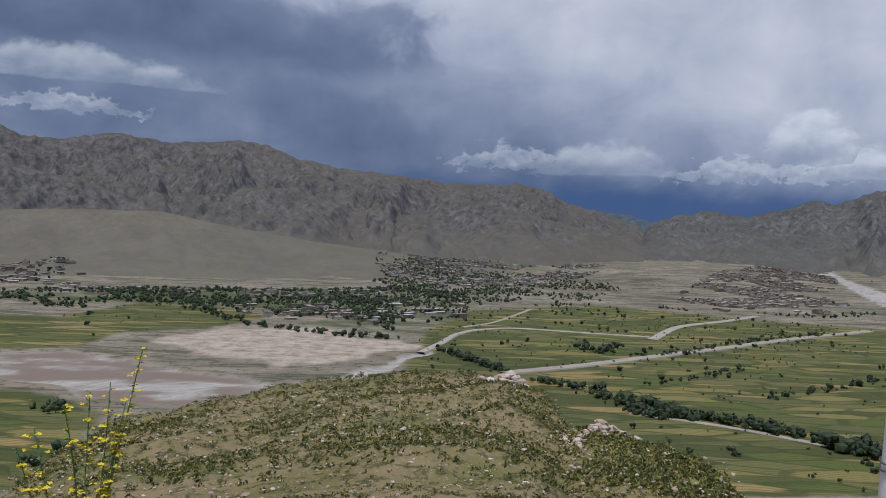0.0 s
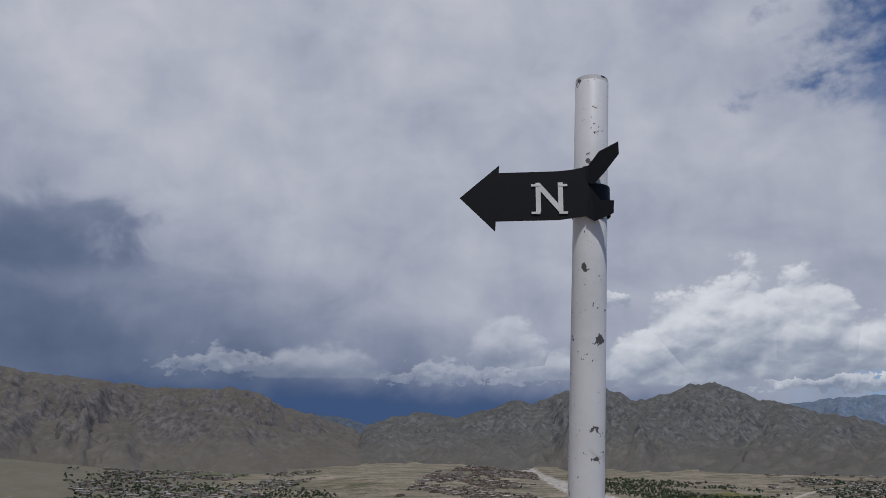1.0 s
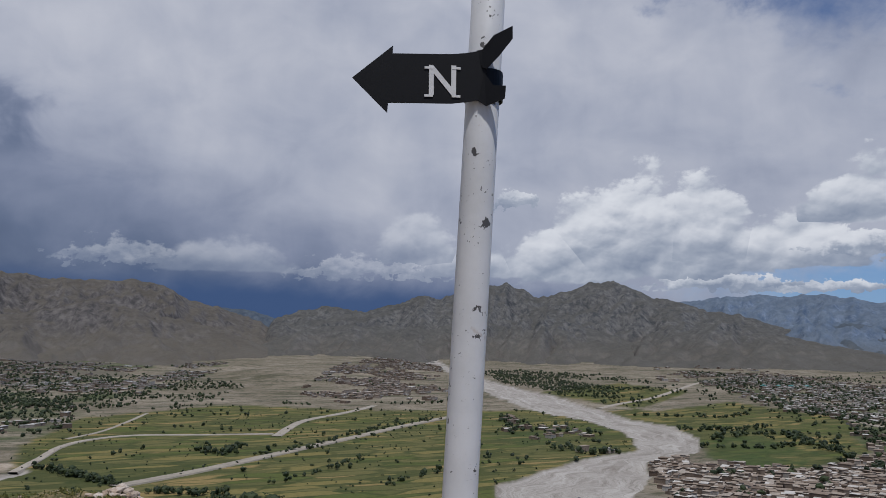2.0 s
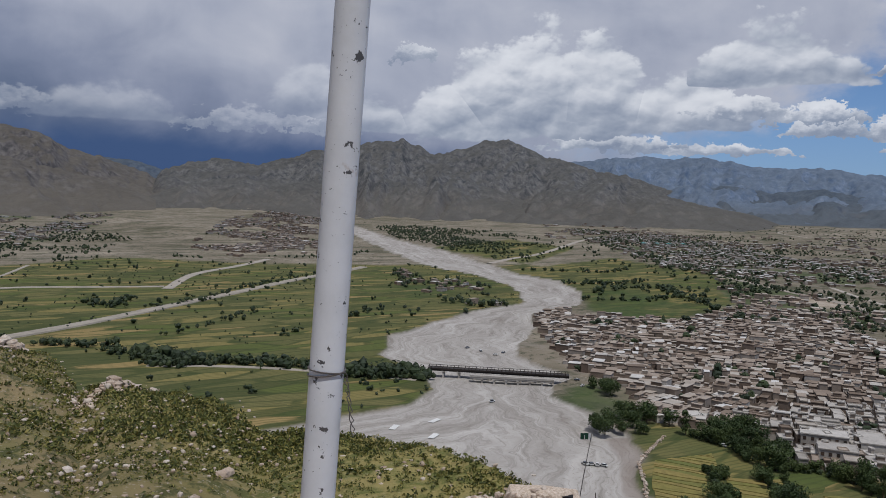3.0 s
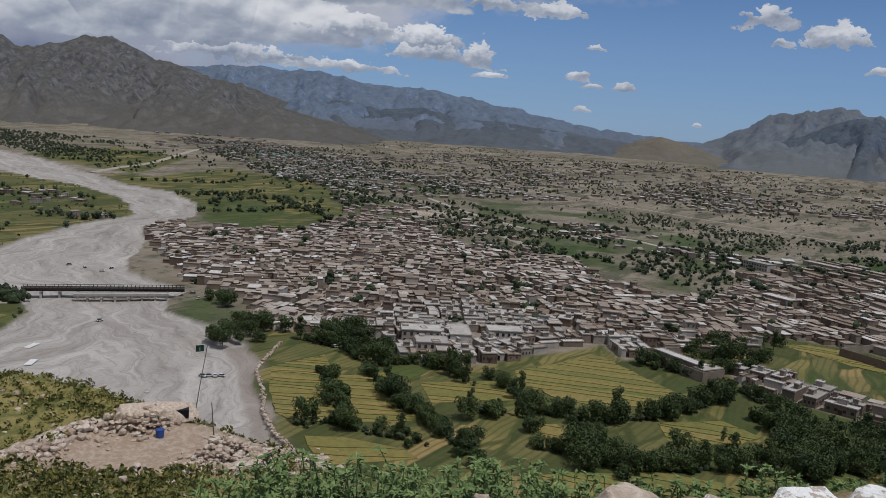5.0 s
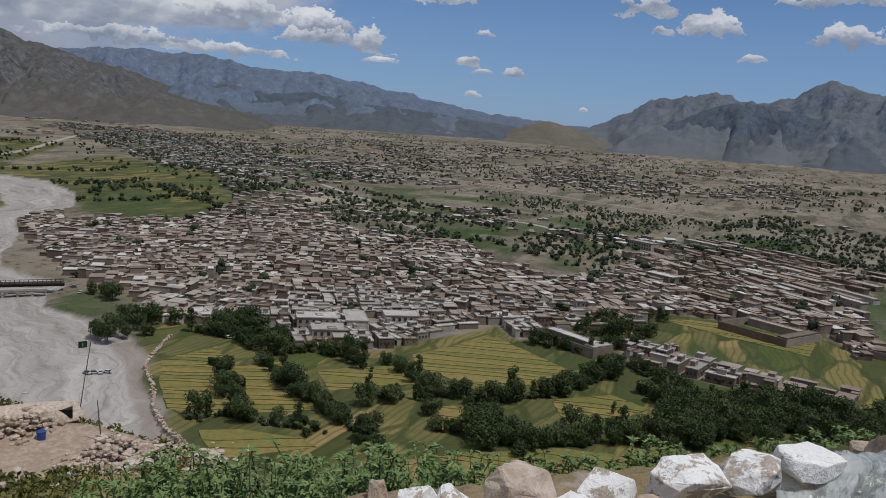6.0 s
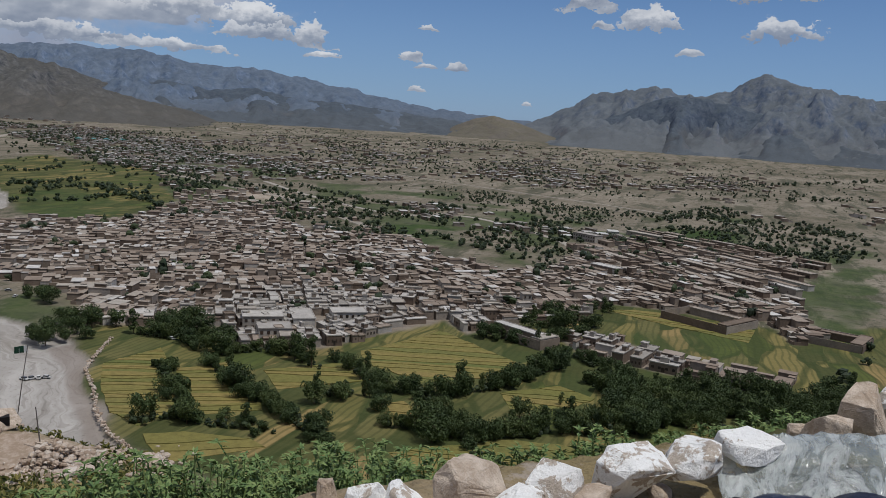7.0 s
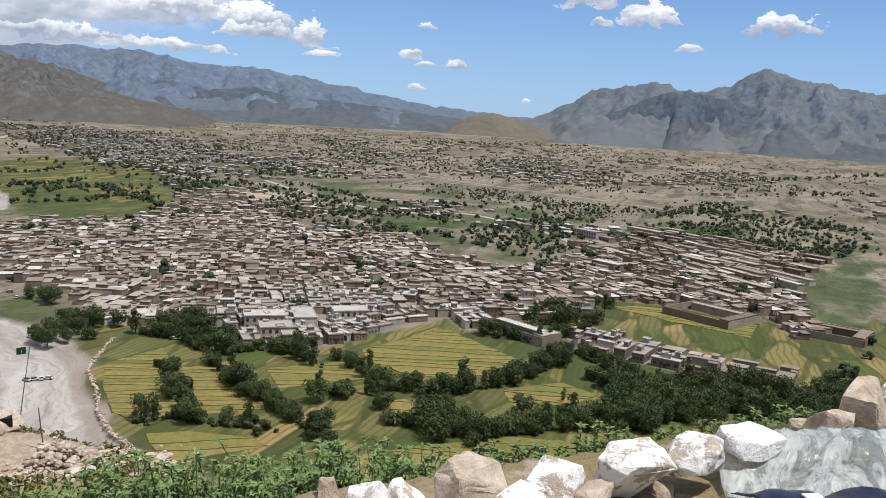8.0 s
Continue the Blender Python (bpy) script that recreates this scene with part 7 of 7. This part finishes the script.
def dugout():
    root = new("stone_shelter")
    root.location = (26.6, 30.6, hill_z(26.6, 30.6))
    me = rock("mound", (4.2, 1.9, 1.15), 301, 30)
    me.materials.append(TAN)
    ob = new("mound", me)
    ob.parent = root
    ob.location = (0.3, 0.2, 0.25)
    ob.rotation_euler = (0, 0, radians(-42))
    g = random.Random(8)
    for i in range(34):
        me = rock("wall_stone", (g.uniform(0.3, 0.55), g.uniform(0.25, 0.4), g.uniform(0.2, 0.35)), 320 + i, 12)
        me.materials.append(TAN)
        ob = new("wall_stone", me)
        ob.parent = root
        s = (i % 12) / 11
        ob.location = (-2.2 + 2.3 * s, 0.9 - 1.6 * s - 0.25, 0.12 + 0.28 * (i // 12))
        ob.rotation_euler = (0, 0, g.uniform(0, 3))
    # a solid black block stands for the shade inside the mouth
    bm = bmesh.new()
    box_bm(bm, -0.40, 0.40, -0.5, 0.5, 0.0, 0.42)
    bm.transform(Matrix.Translation((1.15, -0.55, 0.12)) @ Matrix.Rotation(radians(-42), 4, "Z"))
    part("opening", bm, BLACK_PAINT, root, "black block standing for the shade in the dug-out's mouth")
    tagged(root, "low stone shelter dug into the spur", "shelter")


dugout()


def flagpole():
    x, y = 29.33, 30.9
    z = hill_z(x, y)
    root = new("flagpole")
    root.location = (x, y, z)
    tip = Vector((29.8, 30.44, EYE - 12.05)) - Vector((x, y, z))
    part("pole", tube([(0, 0, -0.3), tip * 0.5, tip], 0.028, 8, 0.6), WIRE, root)
    GREEN = varied("green_flag_cloth", [(0.0, (0.012, 0.05, 0.03)), (1.0, (0.016, 0.06, 0.035))], 5.0, 0.8)
    WHITE_CLOTH = varied("white_flag_cloth", [(0.0, (0.7, 0.72, 0.74)), (1.0, (0.75, 0.76, 0.78))], 5.0, 0.8)
    side = Vector((-0.72, 0.69, 0))

    def strip(u0, u1, name, mat):
        bm = bmesh.new()
        rows = []
        for i in range(7):
            u = u0 + (u1 - u0) * i / 6
            wave = Vector((0.69, 0.72, 0)) * 0.05 * math.sin(u * 9)
            rows.append([bm.verts.new(tip + side * u + wave + Vector((0, 0, h))) for h in (-0.36, -0.02)])
        for a, b in zip(rows, rows[1:]):
            bm.faces.new((a[0], b[0], b[1], a[1]))
        part(name, bm, mat, root)
    strip(0.0, 0.17, "white_stripe", WHITE_CLOTH)
    strip(0.17, 0.58, "flag_field", GREEN)
    bm = bmesh.new()
    bmesh.ops.create_cone(bm, segments=20, radius1=0.10, radius2=0.10, depth=0.012, cap_ends=True)
    bm.transform(Matrix.Translation(tip + side * 0.37 + Vector((-0.05, -0.05, -0.22))) @ Matrix.Rotation(radians(44), 4, "Z") @ Matrix.Rotation(radians(90), 4, "X"))
    part("emblem", bm, WHITE_CLOTH, root)
    tagged(root, "thin leaning flagpole with a small green and white flag", "flagpole")
    root2 = new("stake")
    root2.location = (27.1, 27.0, EYE - 15.65)
    part("shaft", tube([(0, 0, 0), (-0.06, 0.08, 1.0), (-0.10, 0.16, 2.0)], 0.035, 7, 0.6), WIRE, root2)
    bm = bmesh.new()
    box_bm(bm, -0.16, 0.16, -0.16, 0.16, 0.0, 0.4)
    part("foot_block", bm, TAN, root2)
    tagged(root2, "dark iron stake standing in the rubble", "stake")
    BLUE = varied("blue_plastic", [(0.0, (0.03, 0.08, 0.28)), (1.0, (0.04, 0.09, 0.30))], 8.0, 0.4)
    pail = new("bucket")
    pail.location = (25.85, 29.3, EYE - 15.62)
    part("pail", tube([(0, 0, 0), (0, 0, 0.2), (0, 0, 0.42)], 0.17, 16, 1.2), BLUE, pail)
    part("rim", tube([(0, 0, 0.40), (0, 0, 0.44)], 0.215, 16), BLUE, pail)
    tagged(pail, "blue plastic bucket on the gravel pad", "bucket")


flagpole()


# ---- scrub and loose stones of the hillside ----
def hill_cover():
    g = np.random.default_rng(77)
    P, S, Q, T = [], [], [], []
    az_c, el_c, r_c = np.array(CREST, float).T
    A = g.uniform(-33, 58, 30000)
    rc = np.interp(A, az_c, r_c)
    R = 6 + (rc * 1.03 - 6) * np.sqrt(g.uniform(0, 1, len(A)))
    X, Y = R * np.sin(np.radians(A)), R * np.cos(np.radians(A))
    Z = hill_height(A, R)
    rough = (fbm(X / 9, Y / 9, 5) - 0.5) * np.clip(R / 40, 0, 1.6) * 1.8 + (ridged(X / 25, Y / 25, 5) - 0.6) * np.clip((R - 25) / 40, 0, 1) * 3.0
    pad = inside(PAD, X, Y, 1.0, 1.2)
    Z = Z + rough + EYE
    thick = fbm(X / 14 + 3, Y / 14, 4)
    for x, y, z, p, d, r in zip(X, Y, Z, pad, thick, R):
        if p > 0.2:
            continue
        if g.random() < 0.25 + 1.1 * smooth01((d - 0.36) * 4):
            s = g.uniform(0.25, 0.85) * (0.8 + 0.45 * (r > 60))
            n = 10
            u = g.normal(size=(n, 3))
            u[:, 2] = np.abs(u[:, 2])
            u /= np.linalg.norm(u, axis=1)[:, None]
            P.append(np.array([x, y, z]) + u * s * np.array([0.55, 0.55, 0.6]) * g.uniform(0.3, 1, (n, 1)))
            S.append(g.uniform(0.25, 0.55, n) * s)
        if g.random() < (0.30 if math.degrees(math.atan2(x, y)) < 20 else 0.05):
            Q.append((x + g.normal(0, 1), y + g.normal(0, 1), z - 0.02))
            T.append(g.uniform(0.10, 0.42) * (1.0 + 0.9 * (g.random() < 0.06)))
    ob = quad_cloud("scrub", np.concatenate(P), np.concatenate(S), SHRUB, None, 78, 0.6, 0.5)
    tagged(ob, "low olive scrub covering the hillside", "scrub", kind="stuff")
    ob = stones_mesh("loose_stones", np.array(Q), np.array(T), RUBBLE, 79)
    tagged(ob, "pale loose stones on the hillside", "stones", kind="stuff")


hill_cover()

# ---- rough stone bank between the fields and the riverbed ----
g = np.random.default_rng(90)
P = np.array(along([(326, 283), (300, 269), (281, 258), (263, 237), (243, 218), (228, 198), (218, 177), (205, 160)], 0.5))
P = P + g.normal(0, 0.5, P.shape)
ob = stones_mesh("stone_bank", np.column_stack([P, g.uniform(0.0, 0.9, len(P))]), g.uniform(0.6, 1.8, len(P)), RUBBLE, 91)
tagged(ob, "rough stone bank along the edge of the fields", "stones", kind="stuff")


# ---- things on the riverbed and by the bridge ----
def tarpaulin(x, y, turn):
    bm = bmesh.new()
    bmesh.ops.create_grid(bm, x_segments=10, y_segments=6, size=0.5)
    for v in bm.verts:
        v.co = Vector((v.co.x * 9.0, v.co.y * 3.4, 0.10 + 0.10 * noise.noise(v.co * 7 + Vector((x, y, 0)))))
    geo = bmesh.ops.extrude_face_region(bm, geom=bm.faces[:])
    for v in geo["geom"]:
        if isinstance(v, bmesh.types.BMVert):
            v.co.z -= 0.06
    bmesh.ops.recalc_face_normals(bm, faces=bm.faces)
    ob = part("tarpaulin", bm, SHEETING)
    ob.matrix_world = pose(x, y, BED_Z, 0, 0, turn)
    return tagged(ob, "pale sheet spread flat on the gravel riverbed", "sheet", group="sheets on the riverbed")


BED_Z = -1.35
SHEETING = varied("pale_sheeting", [(0.0, (0.62, 0.61, 0.58)), (1.0, (0.74, 0.73, 0.70))], 0.8, 0.8, 0.3)
for x, y in [(240, 368), (214, 367), (224, 344)]:
    tarpaulin(x, y, 20 + (x * 7) % 25)

CAR_PAINT = varied("dusty_car_paint", [(0.0, (0.60, 0.59, 0.57)), (0.55, (0.66, 0.65, 0.63)), (0.6, (0.10, 0.11, 0.13)), (1.0, (0.05, 0.06, 0.09))], 0.6, 0.45, 0.3, 0.1, 0.01, 0.5)
CAR_GLASS = varied("dark_car_glass", [(0.0, (0.02, 0.022, 0.025)), (1.0, (0.03, 0.032, 0.035))], 1.0, 0.15, 0.1, 0.0, 0.01, 0.6)
TYRE = varied("tyre_rubber", [(0.0, (0.03, 0.03, 0.03)), (1.0, (0.04, 0.04, 0.04))], 4.0, 0.8)


def car():
    root = new("car")
    bm = bmesh.new()
    box_bm(bm, -2.0, 2.0, -0.82, 0.82, 0.32, 0.88)
    bmesh.ops.bevel(bm, geom=bm.edges[:], offset=0.10, segments=2, affect="EDGES")
    part("body", bm, CAR_PAINT, root)
    bm = bmesh.new()
    for v in box_bm(bm, -1.25, 1.2, -0.74, 0.74, 0.88, 1.38):
        if v.co.z > 1:
            v.co.x *= 0.68
            v.co.y *= 0.86
    part("cabin", bm, CAR_GLASS, root, "dark windows")
    bm = bmesh.new()
    box_bm(bm, -0.84, 0.80, -0.64, 0.64, 1.38, 1.45)
    part("roof", bm, CAR_PAINT, root)
    for x in (-1.25, 1.25):
        for y in (-0.78, 0.78):
            bm = bmesh.new()
            bmesh.ops.create_cone(bm, cap_ends=True, segments=14, radius1=0.33, radius2=0.33, depth=0.22, matrix=Matrix.Translation((x, y, 0.33)) @ Matrix.Rotation(radians(90), 4, "X"))
            part("wheel", bm, TYRE, root)
    return tagged(root, "small dusty car parked near the bridge", "car", group="parked cars")


first_car, parked = car(), [(381, 539), (383, 523), (384, 505), (395, 509), (262, 273), (264, 271), (266, 269), (268, 267), (293, 387), (379, 418), (376, 403), (367, 388), (368, 266), (362, 254), (390, 268), (340, 257)]
for i, (x, y) in enumerate(parked):
    m = pose(x, y, BED_Z - 0.1 if within(RIVER, x, y) else 0.2, 0, 0, (i * 67) % 180)
    if i:
        copy_thing(first_car, m)
    else:
        first_car.matrix_world = m
